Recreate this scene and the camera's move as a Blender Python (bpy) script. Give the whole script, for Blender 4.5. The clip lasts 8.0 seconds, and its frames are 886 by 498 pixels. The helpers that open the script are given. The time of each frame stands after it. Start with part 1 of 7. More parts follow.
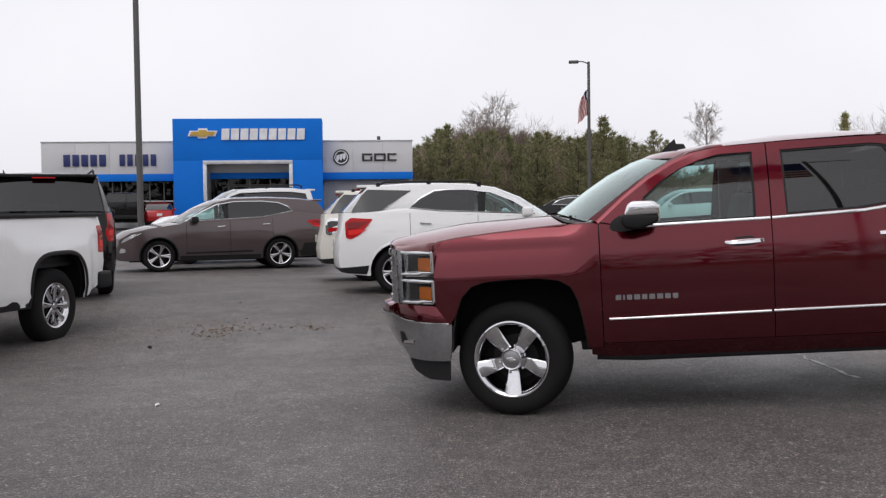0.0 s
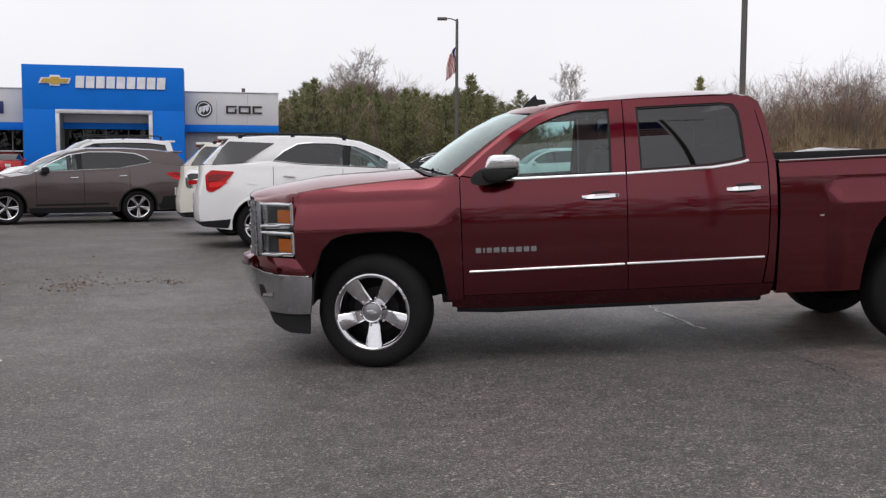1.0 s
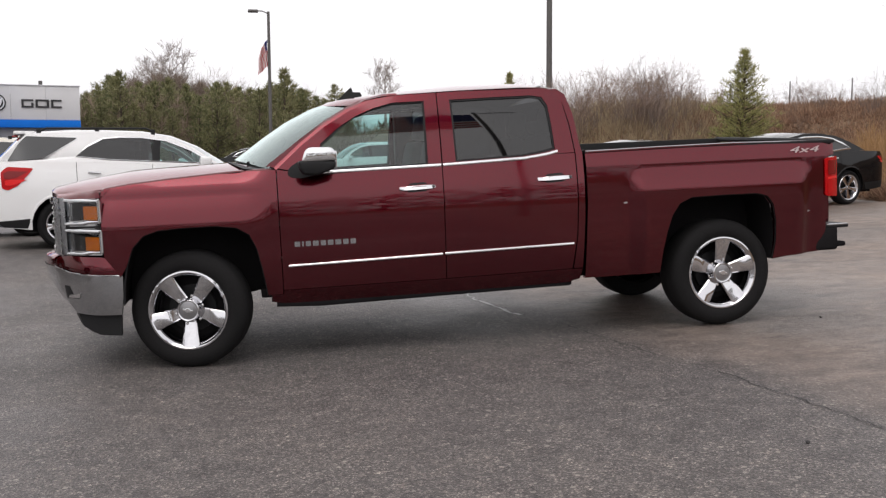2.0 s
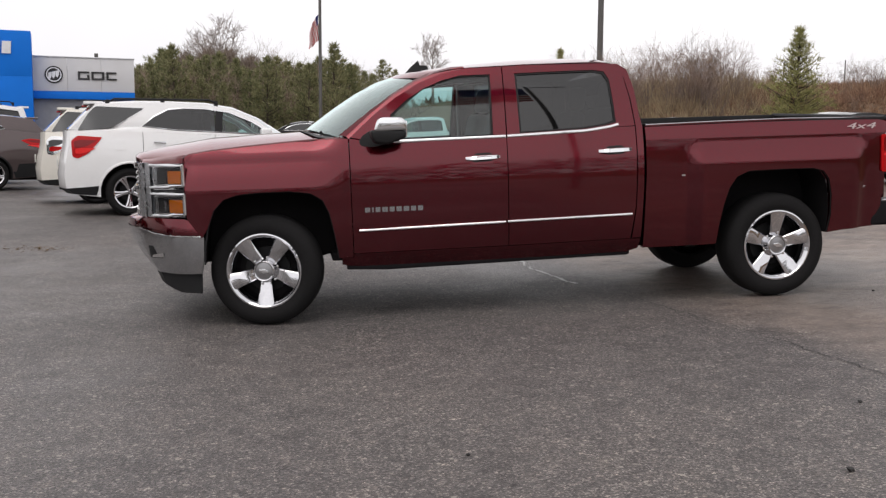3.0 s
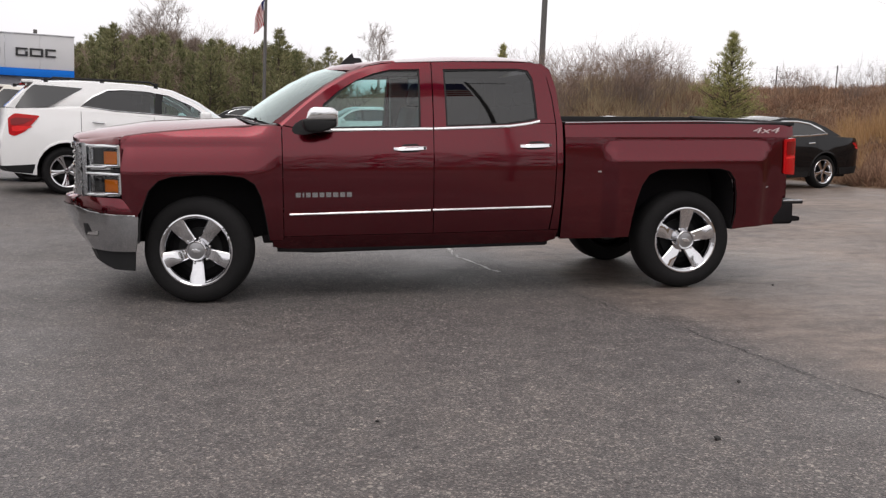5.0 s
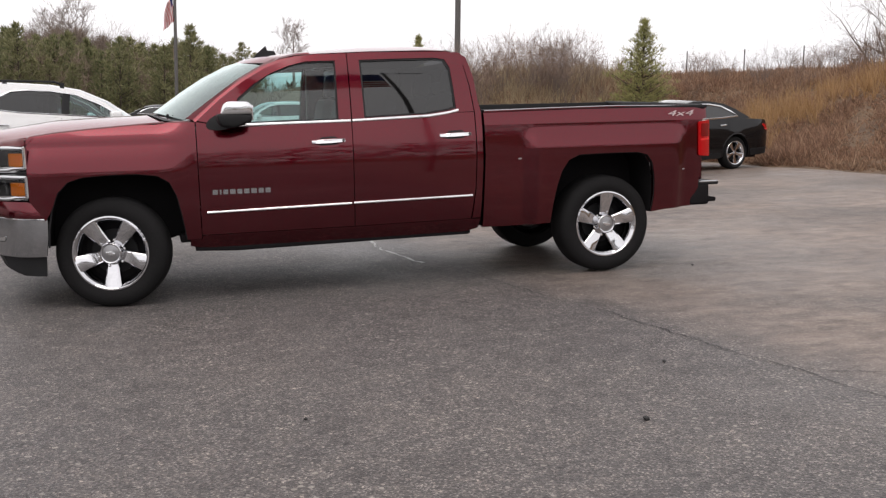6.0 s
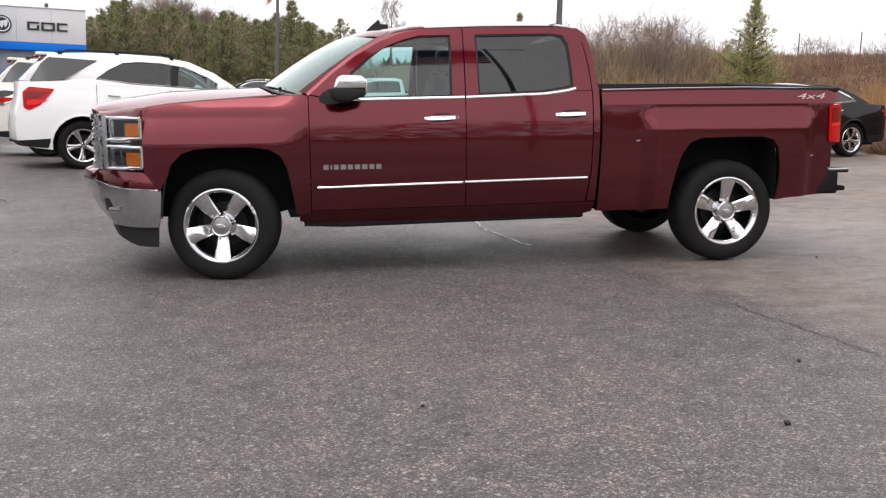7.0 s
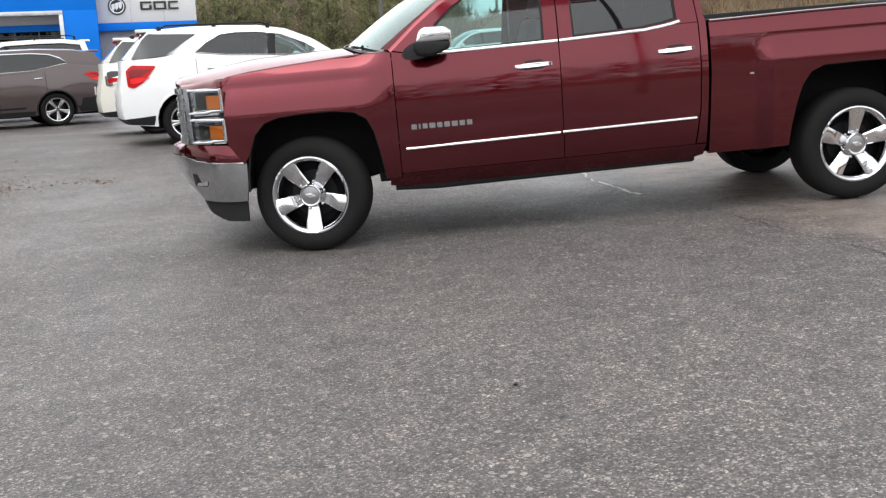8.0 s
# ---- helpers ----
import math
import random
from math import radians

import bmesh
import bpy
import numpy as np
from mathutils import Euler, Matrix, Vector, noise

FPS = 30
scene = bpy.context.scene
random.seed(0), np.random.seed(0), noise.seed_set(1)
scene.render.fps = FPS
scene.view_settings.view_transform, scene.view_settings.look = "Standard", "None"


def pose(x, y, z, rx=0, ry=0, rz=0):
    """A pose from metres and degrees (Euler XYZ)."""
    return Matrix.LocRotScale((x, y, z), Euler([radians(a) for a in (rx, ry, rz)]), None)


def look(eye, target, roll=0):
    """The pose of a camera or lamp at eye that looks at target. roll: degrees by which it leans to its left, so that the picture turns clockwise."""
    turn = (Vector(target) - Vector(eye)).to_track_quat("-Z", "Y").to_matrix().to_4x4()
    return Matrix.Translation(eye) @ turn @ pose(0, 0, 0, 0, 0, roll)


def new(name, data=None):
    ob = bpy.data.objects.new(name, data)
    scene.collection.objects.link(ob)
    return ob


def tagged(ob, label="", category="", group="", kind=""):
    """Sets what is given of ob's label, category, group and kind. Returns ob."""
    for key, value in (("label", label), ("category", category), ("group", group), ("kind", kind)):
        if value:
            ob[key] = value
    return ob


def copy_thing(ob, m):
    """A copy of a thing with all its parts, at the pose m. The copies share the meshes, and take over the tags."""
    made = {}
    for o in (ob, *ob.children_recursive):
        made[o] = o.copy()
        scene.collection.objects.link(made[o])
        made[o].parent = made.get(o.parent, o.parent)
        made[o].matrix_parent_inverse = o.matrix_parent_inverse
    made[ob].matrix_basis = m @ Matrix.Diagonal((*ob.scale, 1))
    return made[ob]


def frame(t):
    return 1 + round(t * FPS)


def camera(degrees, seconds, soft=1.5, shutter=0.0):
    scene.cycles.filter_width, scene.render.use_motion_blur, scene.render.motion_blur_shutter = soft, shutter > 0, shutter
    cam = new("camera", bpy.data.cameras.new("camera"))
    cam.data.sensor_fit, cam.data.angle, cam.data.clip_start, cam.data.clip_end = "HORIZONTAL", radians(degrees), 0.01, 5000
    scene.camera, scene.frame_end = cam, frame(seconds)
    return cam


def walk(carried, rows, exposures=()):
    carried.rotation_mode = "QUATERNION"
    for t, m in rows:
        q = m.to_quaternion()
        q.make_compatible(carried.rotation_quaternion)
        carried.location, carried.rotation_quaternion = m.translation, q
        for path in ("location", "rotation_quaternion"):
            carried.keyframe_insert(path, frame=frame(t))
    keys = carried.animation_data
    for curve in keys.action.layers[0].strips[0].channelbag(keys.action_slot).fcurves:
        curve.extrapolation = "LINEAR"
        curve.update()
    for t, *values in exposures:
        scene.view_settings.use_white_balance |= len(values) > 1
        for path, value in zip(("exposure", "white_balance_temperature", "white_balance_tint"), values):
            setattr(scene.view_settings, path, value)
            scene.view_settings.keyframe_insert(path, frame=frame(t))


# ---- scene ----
cam = camera(48.8, 8.0, 1.3)
# The lot falls towards the truck's nose: the path is given square to the truck's wheels and leaned back to true upright.
LEAN = 2.2
PIVOT = -0.3
SLOPE = pose(PIVOT, 0, 0, 0, -LEAN, 0) @ pose(-PIVOT, 0, 0)
PATH = [
    (0, (0.099, -0.545, 1.419), (-0.145, 1.439, 1.353), -2.9),
    (0.2, (0.11, -0.562, 1.428), (-0.109, 1.425, 1.354), -3.4),
    (0.5, (0.123, -0.548, 1.412), (-0.019, 1.444, 1.303), -3),
    (0.8, (0.131, -0.535, 1.377), (0.089, 1.458, 1.262), -1.8),
    (1, (0.14, -0.501, 1.382), (0.162, 1.492, 1.217), -2),
    (1.2, (0.167, -0.452, 1.378), (0.277, 1.53, 1.162), -2.8),
    (1.5, (0.178, -0.436, 1.395), (0.481, 1.529, 1.182), -2.9),
    (1.7, (0.165, -0.453, 1.375), (0.541, 1.502, 1.185), -2.6),
    (2.8, (-0.022, -0.724, 1.361), (0.376, 1.226, 1.163), -2.4),
    (3, (-0.071, -0.778, 1.332), (0.229, 1.186, 1.098), -1.8),
    (3.2, (-0.106, -0.813, 1.341), (0.178, 1.154, 1.097), -1.9),
    (3.5, (-0.145, -0.866, 1.349), (0.12, 1.105, 1.132), -0.3),
    (3.7, (-0.146, -0.917, 1.357), (0.081, 1.054, 1.155), -0.1),
    (4, (-0.096, -0.992, 1.351), (0.163, 0.98, 1.136), -0.5),
    (4.2, (-0.095, -1.023, 1.339), (0.192, 0.948, 1.124), 0.1),
    (4.5, (-0.081, -1.054, 1.328), (0.149, 0.917, 1.079), 0.7),
    (4.7, (-0.055, -1.112, 1.329), (0.174, 0.847, 1.072), -0.2),
    (5, (-0.008, -1.152, 1.339), (0.407, 0.788, 1.085), 0.2),
    (5.2, (0.014, -1.158, 1.336), (0.59, 0.743, 1.101), -0.4),
    (6.3, (-0.017, -1.04, 1.324), (0.511, 0.865, 1.019), -2.4),
    (6.5, (-0.041, -0.992, 1.327), (0.419, 0.928, 1.005), -2.4),
    (6.8, (-0.077, -0.918, 1.327), (0.322, 1.013, 1.01), -1.3),
    (7, (-0.101, -0.861, 1.313), (0.287, 1.076, 1.003), -0.3),
    (7.2, (-0.086, -0.854, 1.307), (0.259, 1.082, 0.941), -0.5),
    (7.5, (-0.08, -0.73, 1.275), (0.203, 1.204, 0.851), -1.4),
    (7.8, (0.053, -0.586, 1.298), (0.216, 1.361, 0.852), -4.1),
    (8, (0.107, -0.497, 1.294), (0.246, 1.459, 0.899), -4.9),
]
EXPOSURES = [(0.0, 0.03, 6480, 12.5), (1.0, 0.05, 6500, 12.5), (1.2, 0.13, 6560, 12.8), (1.5, 0.33, 6650, 12.5), (3.0, 0.22, 6680, 12.5), (5.0, 0.24, 6720, 13), (6.5, 0.50, 6680, 13), (7.0, 0.66, 6620, 12), (7.5, 0.72, 6550, 10), (8.0, 0.91, 6450, 7.5)]
walk(cam, [(t, SLOPE @ look(eye, target, roll)) for t, eye, target, roll in PATH], EXPOSURES)

# ---- world and light: a low, even overcast ----
world = bpy.data.worlds.new("overcast")
scene.world = world
world.use_nodes = True
wn, wl = world.node_tree.nodes, world.node_tree.links
wn.clear()
w_out = wn.new("ShaderNodeOutputWorld")
w_bg = wn.new("ShaderNodeBackground")
w_sky = wn.new("ShaderNodeTexSky")
w_sky.sky_type = "NISHITA"
w_sky.sun_disc = False
w_sky.sun_elevation = radians(48)
w_sky.sun_rotation = radians(200)
w_sky.air_density = 1.0
w_sky.dust_density = 3.0
w_grey = wn.new("ShaderNodeHueSaturation")
w_grey.inputs["Saturation"].default_value = 0.06
w_mix = wn.new("ShaderNodeMix")
w_mix.data_type = "RGBA"
w_mix.inputs["Factor"].default_value = 0.72
w_cloud = wn.new("ShaderNodeTexNoise")
w_cloud.inputs["Scale"].default_value = 2.2
w_cloud.inputs["Detail"].default_value = 5.0
w_coord = wn.new("ShaderNodeTexCoord")
w_ramp = wn.new("ShaderNodeValToRGB")
w_ramp.color_ramp.elements[0].position, w_ramp.color_ramp.elements[0].color = 0.3, (7.2, 7.3, 7.7, 1)
w_ramp.color_ramp.elements[1].position, w_ramp.color_ramp.elements[1].color = 0.7, (8.4, 8.45, 8.7, 1)
wl.new(w_coord.outputs["Generated"], w_cloud.inputs["Vector"])
wl.new(w_cloud.outputs["Fac"], w_ramp.inputs["Fac"])
wl.new(w_sky.outputs["Color"], w_grey.inputs["Color"])
wl.new(w_grey.outputs["Color"], w_mix.inputs["A"])
wl.new(w_ramp.outputs["Color"], w_mix.inputs["B"])
wl.new(w_mix.outputs["Result"], w_bg.inputs["Color"])
w_bg.inputs["Strength"].default_value = 0.13
wl.new(w_bg.outputs["Background"], w_out.inputs["Surface"])

sun_data = bpy.data.lights.new("sun", "SUN")
sun_data.energy, sun_data.angle, sun_data.color = 0.7, radians(40), (1.0, 0.97, 0.93)
sun = new("sun", sun_data)
sun.matrix_world = look((0, 0, 30), (6, 14, 0))

# ---- materials ----
def nodes_of(name):
    m = bpy.data.materials.new(name)
    m.use_nodes = True
    nt = m.node_tree
    return m, nt.nodes, nt.links, nt.nodes["Principled BSDF"]


def noise_node(n, l, coord, scale, detail=4.0, rough=0.55):
    t = n.new("ShaderNodeTexNoise")
    t.inputs["Scale"].default_value, t.inputs["Detail"].default_value, t.inputs["Roughness"].default_value = scale, detail, rough
    l.new(coord, t.inputs["Vector"])
    return t


def ramp_node(n, l, fac, stops):
    r = n.new("ShaderNodeValToRGB")
    el = r.color_ramp.elements
    while len(el) < len(stops):
        el.new(0.5)
    for e, (p, col) in zip(el, stops):
        e.position, e.color = p, (*col, 1.0)
    l.new(fac, r.inputs["Fac"])
    return r


def mix_node(n, l, fac, a, b, blend="MIX"):
    m = n.new("ShaderNodeMix")
    m.data_type, m.blend_type = "RGBA", blend
    for sock, v in (("Factor", fac), ("A", a), ("B", b)):
        if isinstance(v, (int, float)):
            m.inputs[sock].default_value = v
        elif isinstance(v, tuple):
            m.inputs[sock].default_value = (*v, 1.0)
        else:
            l.new(v, m.inputs[sock])
    return m.outputs["Result"]


def math_node(n, l, op, a, b=0.0):
    m = n.new("ShaderNodeMath")
    m.operation = op
    for i, v in enumerate((a, b)):
        if isinstance(v, (int, float)):
            m.inputs[i].default_value = v
        else:
            l.new(v, m.inputs[i])
    return m.outputs["Value"]


def bump_node(n, l, height, strength, distance):
    b = n.new("ShaderNodeBump")
    b.inputs["Strength"].default_value, b.inputs["Distance"].default_value = strength, distance
    l.new(height, b.inputs["Height"])
    return b.outputs["Normal"]


def simple(name, col, rough, metal=0.0, coat=0.0, vary=0.12, fine=60.0, coarse=2.5, bump=0.0, spec=0.5):
    """A surface with grain and broad wear, at two scales."""
    m, n, l, p = nodes_of(name)
    co = n.new("ShaderNodeTexCoord").outputs["Object"]
    a, b = noise_node(n, l, co, coarse), noise_node(n, l, co, fine)
    lo, hi = tuple(c * (1 - vary) for c in col), tuple(min(1.0, c * (1 + vary)) for c in col)
    c1 = ramp_node(n, l, a.outputs["Fac"], [(0.3, lo), (0.7, hi)])
    c2 = ramp_node(n, l, b.outputs["Fac"], [(0.3, (1 - vary,) * 3), (0.7, (1.0,) * 3)])
    l.new(mix_node(n, l, 1.0, c1.outputs["Color"], c2.outputs["Color"], "MULTIPLY"), p.inputs["Base Color"])
    p.inputs["Metallic"].default_value = metal
    p.inputs["Specular IOR Level"].default_value = spec
    r = ramp_node(n, l, a.outputs["Fac"], [(0.3, (rough * 0.85,) * 3), (0.75, (min(1.0, rough * 1.2),) * 3)])
    l.new(r.outputs["Color"], p.inputs["Roughness"])
    p.inputs["Coat Weight"].default_value = coat
    p.inputs["Coat Roughness"].default_value = 0.03
    if bump:
        l.new(bump_node(n, l, b.outputs["Fac"], 0.5, bump), p.inputs["Normal"])
    return m


def paint(name, col, metal=0.35, rough=0.42, film=0.03, coat=1.0, edge=None):
    """Clear-coated car paint: flake, faint road film, a very slight waviness."""
    m, n, l, p = nodes_of(name)
    co = n.new("ShaderNodeTexCoord").outputs["Object"]
    flake, film_n, wave = noise_node(n, l, co, 900.0, 1.0), noise_node(n, l, co, 3.5, 6.0), noise_node(n, l, co, 2.2, 1.0)
    c1 = ramp_node(n, l, flake.outputs["Fac"], [(0.35, tuple(c * 0.8 for c in col)), (0.7, tuple(min(1, c * 1.2) for c in col))])
    c2 = mix_node(n, l, math_node(n, l, "MULTIPLY", film_n.outputs["Fac"], film), c1.outputs["Color"], (0.30, 0.28, 0.26))
    l.new(c2, p.inputs["Base Color"])
    p.inputs["Metallic"].default_value, p.inputs["Roughness"].default_value = metal, rough
    p.inputs["Specular IOR Level"].default_value = 0.0
    p.inputs["Coat Weight"].default_value = coat
    if edge:
        p.inputs["Specular Tint"].default_value = (*edge, 1)
        p.inputs["Coat IOR"].default_value = 1.47
    r = ramp_node(n, l, film_n.outputs["Fac"], [(0.35, (0.02,) * 3), (0.7, (0.09,) * 3)])
    l.new(r.outputs["Color"], p.inputs["Coat Roughness"])
    l.new(bump_node(n, l, wave.outputs["Fac"], 0.12, 0.004), p.inputs["Coat Normal"])
    return m


def glass(name, tint, gloss=1.0, gain=1.5):
    """A thin pane: tinted see-through with a mirror gloss."""
    m, n, l, p = nodes_of(name)
    n.remove(p)
    out = n["Material Output"]
    tr, gl, mx, fr = n.new("ShaderNodeBsdfTransparent"), n.new("ShaderNodeBsdfGlossy"), n.new("ShaderNodeMixShader"), n.new("ShaderNodeFresnel")
    tr.inputs["Color"].default_value = (*tint, 1)
    gl.inputs["Roughness"].default_value = 0.015
    gl.inputs["Color"].default_value = (*gloss, 1) if isinstance(gloss, tuple) else (gloss, gloss, gloss, 1)
    fr.inputs["IOR"].default_value = 1.52
    k = math_node(n, l, "MULTIPLY", fr.outputs["Fac"], gain)
    l.new(k, mx.inputs["Fac"])
    l.new(tr.outputs["BSDF"], mx.inputs[1])
    l.new(gl.outputs["BSDF"], mx.inputs[2])
    l.new(mx.outputs["Shader"], out.inputs["Surface"])
    return m


PAINT_RED = paint("deep red metallic paint", (0.108, 0.0026, 0.0095), 0.95, 0.18, 0.0, 1.0, (0.60, 0.20, 0.24))
PAINT_WHITE = paint("white paint", (0.86, 0.86, 0.86), 0.0, 0.35)
PAINT_PEARL = paint("cream white paint", (0.80, 0.77, 0.70), 0.0, 0.35)
PAINT_BROWN = paint("grey brown metallic paint", (0.098, 0.074, 0.074), 0.6, 0.36)
PAINT_BLACK = paint("black paint", (0.006, 0.006, 0.007), 0.1, 0.35, 0.01, 0.6)
PAINT_CHERRY = paint("bright red paint", (0.42, 0.012, 0.016), 0.1, 0.35)
PAINT_SILVER = paint("silver paint", (0.48, 0.48, 0.47), 0.5, 0.35)
CHROME = simple("chrome", (0.80, 0.81, 0.82), 0.06, 1.0, vary=0.04)
CHROME_SOFT = simple("bumper chrome", (0.50, 0.51, 0.53), 0.12, 1.0, vary=0.06)
STEEL = simple("weathered steel", (0.13, 0.125, 0.12), 0.55, 0.6, bump=0.002)
PLASTIC = simple("black plastic", (0.010, 0.010, 0.011), 0.6, vary=0.2, fine=200, bump=0.0005, spec=0.3)
PLASTIC_GREY = simple("grey plastic", (0.05, 0.05, 0.053), 0.55, vary=0.2, fine=200, bump=0.0005)
RUBBER = simple("tyre rubber", (0.013, 0.0125, 0.013), 0.85, vary=0.25, fine=90, bump=0.0015, spec=0.18)
DARK = simple("matt black liner", (0.018, 0.017, 0.018), 1.0, spec=0.0)
CLOTH = simple("grey seat cloth", (0.23, 0.24, 0.25), 0.85, vary=0.15, fine=150, bump=0.002)
GLASS = glass("window glass", (0.56, 0.76, 0.745))
GLASS_SCREEN = glass("windshield glass", (0.66, 0.88, 0.84), (0.84, 0.97, 0.95), 2.0)
GLASS_TINT = glass("privacy glass", (0.075, 0.08, 0.085))
GLASS_LENS = glass("lamp lens", (0.92, 0.93, 0.94), 1.0, 1.0)
LENS_RED = simple("red lamp lens", (0.46, 0.005, 0.007), 0.25, coat=0.35, vary=0.1, spec=0.1)
LENS_DEEP = simple("deep red lamp lens", (0.20, 0.003, 0.005), 0.2, coat=0.5, vary=0.1, spec=0.1)
LENS_BRIGHT = simple("bright red lamp lens", (0.78, 0.03, 0.03), 0.3, coat=0.3, vary=0.1, spec=0.1)
LENS_AMBER = simple("amber lamp lens", (0.85, 0.26, 0.02), 0.2, coat=1.0, vary=0.1)
LENS_CLEAR = simple("clear lamp reflector", (0.78, 0.79, 0.80), 0.1, 0.85, coat=1.0)
LAMP_DARK = simple("smoked lamp reflector", (0.16, 0.16, 0.165), 0.12, 0.9, coat=0.6)
SATIN = simple("satin grille chrome", (0.66, 0.67, 0.69), 0.28, 1.0, vary=0.05)
GLASS_DARK = simple("black tinted glass", (0.010, 0.011, 0.012), 0.05, coat=1.0, vary=0.05)
PAPER = simple("white sticker", (0.75, 0.75, 0.72), 0.6)


# ---- building blocks ----
def part(name, bm, material, parent, label="", smooth=40.0):
    me = bpy.data.meshes.new(name)
    bmesh.ops.recalc_face_normals(bm, faces=bm.faces)
    bm.to_mesh(me)
    bm.free()
    if smooth:
        me.polygons.foreach_set("use_smooth", [True] * len(me.polygons))
        me.set_sharp_from_angle(angle=radians(smooth))
    me.materials.append(material)
    ob = new(name, me)
    ob.parent = parent
    if label:
        tagged(ob, label)
    return ob


def thing(name, m, label, category, group="", kind=""):
    ob = new(name)
    ob.empty_display_size = 0.2
    ob.matrix_world = m
    return tagged(ob, label, category, group, kind)


def box(x0, x1, y0, y1, z0, z1, bev=0.0, bm=None, seg=2):
    bm = bm or bmesh.new()
    made = bmesh.ops.create_cube(bm, size=1.0, matrix=Matrix.LocRotScale(((x0 + x1) / 2, (y0 + y1) / 2, (z0 + z1) / 2), None, (abs(x1 - x0), abs(y1 - y0), abs(z1 - z0))))
    if bev:
        es = list({e for v in made["verts"] for e in v.link_edges})
        bmesh.ops.bevel(bm, geom=es, offset=bev, segments=seg, profile=0.6, affect="EDGES")
    return bm


def prism(outline, y0, y1, bev):
    """An outline of the side view drawn out along y, its edges rounded."""
    bm = bmesh.new()
    f = bm.faces.new([bm.verts.new((x, y0, z)) for x, z in outline])
    got = bmesh.ops.extrude_face_region(bm, geom=[f])
    bmesh.ops.translate(bm, verts=[g for g in got["geom"] if isinstance(g, bmesh.types.BMVert)], vec=(0, y1 - y0, 0))
    bmesh.ops.recalc_face_normals(bm, faces=bm.faces)
    bmesh.ops.bevel(bm, geom=bm.edges[:], offset=bev, segments=4, profile=0.5, affect="EDGES", clamp_overlap=True)
    return bm


def tube(pts, radii, sides=8, bm=None, cap=True):
    """A tapered tube along points."""
    bm = bm or bmesh.new()
    pts = [Vector(p) for p in pts]
    if isinstance(radii, (int, float)):
        radii = [radii] * len(pts)
    rings = []
    for i, p in enumerate(pts):
        d = (pts[min(i + 1, len(pts) - 1)] - pts[max(i - 1, 0)]).normalized()
        a = d.orthogonal().normalized() if abs(d.z) > 0.99 else d.cross(Vector((0, 0, 1))).normalized()
        b = d.cross(a)
        rings.append([bm.verts.new(p + radii[i] * (math.cos(k * math.tau / sides) * a + math.sin(k * math.tau / sides) * b)) for k in range(sides)])
    for r0, r1 in zip(rings, rings[1:]):
        for k in range(sides):
            bm.faces.new((r0[k], r0[(k + 1) % sides], r1[(k + 1) % sides], r1[k]))
    if cap:
        bm.faces.new(rings[0][::-1])
        bm.faces.new(rings[-1])
    return bm


def lathe(profile, sides=40, bm=None, m=None):
    """Turns (radius, y) points round the y axis."""
    bm = bm or bmesh.new()
    m = m or Matrix()
    rings = [[bm.verts.new(m @ Vector((r * math.cos(k * math.tau / sides), y, r * math.sin(k * math.tau / sides)))) for k in range(sides)] for r, y in profile]
    for r0, r1 in zip(rings, rings[1:]):
        for k in range(sides):
            bm.faces.new((r0[k], r0[(k + 1) % sides], r1[(k + 1) % sides], r1[k]))
    return bm


def interp(x, pts):
    return float(np.interp(x, [p[0] for p in pts], [p[1] for p in pts]))


def smoothstep(x):
    x = min(1.0, max(0.0, x))
    return x * x * (3 - 2 * x)


def rounded(pts, r=0.03, n=3):
    """A closed outline with its corners rounded."""
    out = []
    k = len(pts)
    for i in range(k):
        p, a, b = Vector(pts[i]), Vector(pts[i - 1]), Vector(pts[(i + 1) % k])
        ra, rb = min(r, (a - p).length * 0.45), min(r, (b - p).length * 0.45)
        p0, p1 = p + (a - p).normalized() * ra, p + (b - p).normalized() * rb
        for j in range(n + 1):
            t = j / n
            q = p0 * (1 - t) ** 2 + p * 2 * t * (1 - t) + p1 * t * t
            out.append((q.x, q.y))
    return out


def panel(outline, width, side=-1, off=0.0, thick=0.02, grid=0.12, clip=None, zcuts=()):
    """A pressed sheet: an outline in the side view (x, z), laid on the half width width(x, z), with its edges turned in."""
    tmp = bmesh.new()
    tmp.faces.new([tmp.verts.new((x, 0, z)) for x, z in outline])
    xs, zs = [p[0] for p in outline], [p[1] for p in outline]
    for lo, hi, axis in ((min(xs), max(xs), 0), (min(zs), max(zs), 2)):
        c = math.ceil(lo / grid) * grid + 0.0013
        while c < hi:
            co, no = [0, 0, 0], [0, 0, 0]
            co[axis], no[axis] = c, 1
            bmesh.ops.bisect_plane(tmp, geom=tmp.verts[:] + tmp.edges[:] + tmp.faces[:], dist=1e-5, plane_co=co, plane_no=no)
            c += grid
    for c in zcuts:
        bmesh.ops.bisect_plane(tmp, geom=tmp.verts[:] + tmp.edges[:] + tmp.faces[:], dist=1e-5, plane_co=(0, 0, c), plane_no=(0, 0, 1))
    if clip:
        for c, no in ((clip[0], (-1, 0, 0)), (clip[1], (1, 0, 0))):
            bmesh.ops.bisect_plane(tmp, geom=tmp.verts[:] + tmp.edges[:] + tmp.faces[:], dist=1e-5, plane_co=(c, 0, 0), plane_no=no, clear_outer=True)
    for v in tmp.verts:
        v.co.y = side * (width(v.co.x, v.co.z) + off)
    edge = [e for e in tmp.edges if len(e.link_faces) == 1]
    got = bmesh.ops.extrude_edge_only(tmp, edges=edge)
    for g in got["geom"]:
        if isinstance(g, bmesh.types.BMVert):
            g.co.y -= side * thick
    return tmp


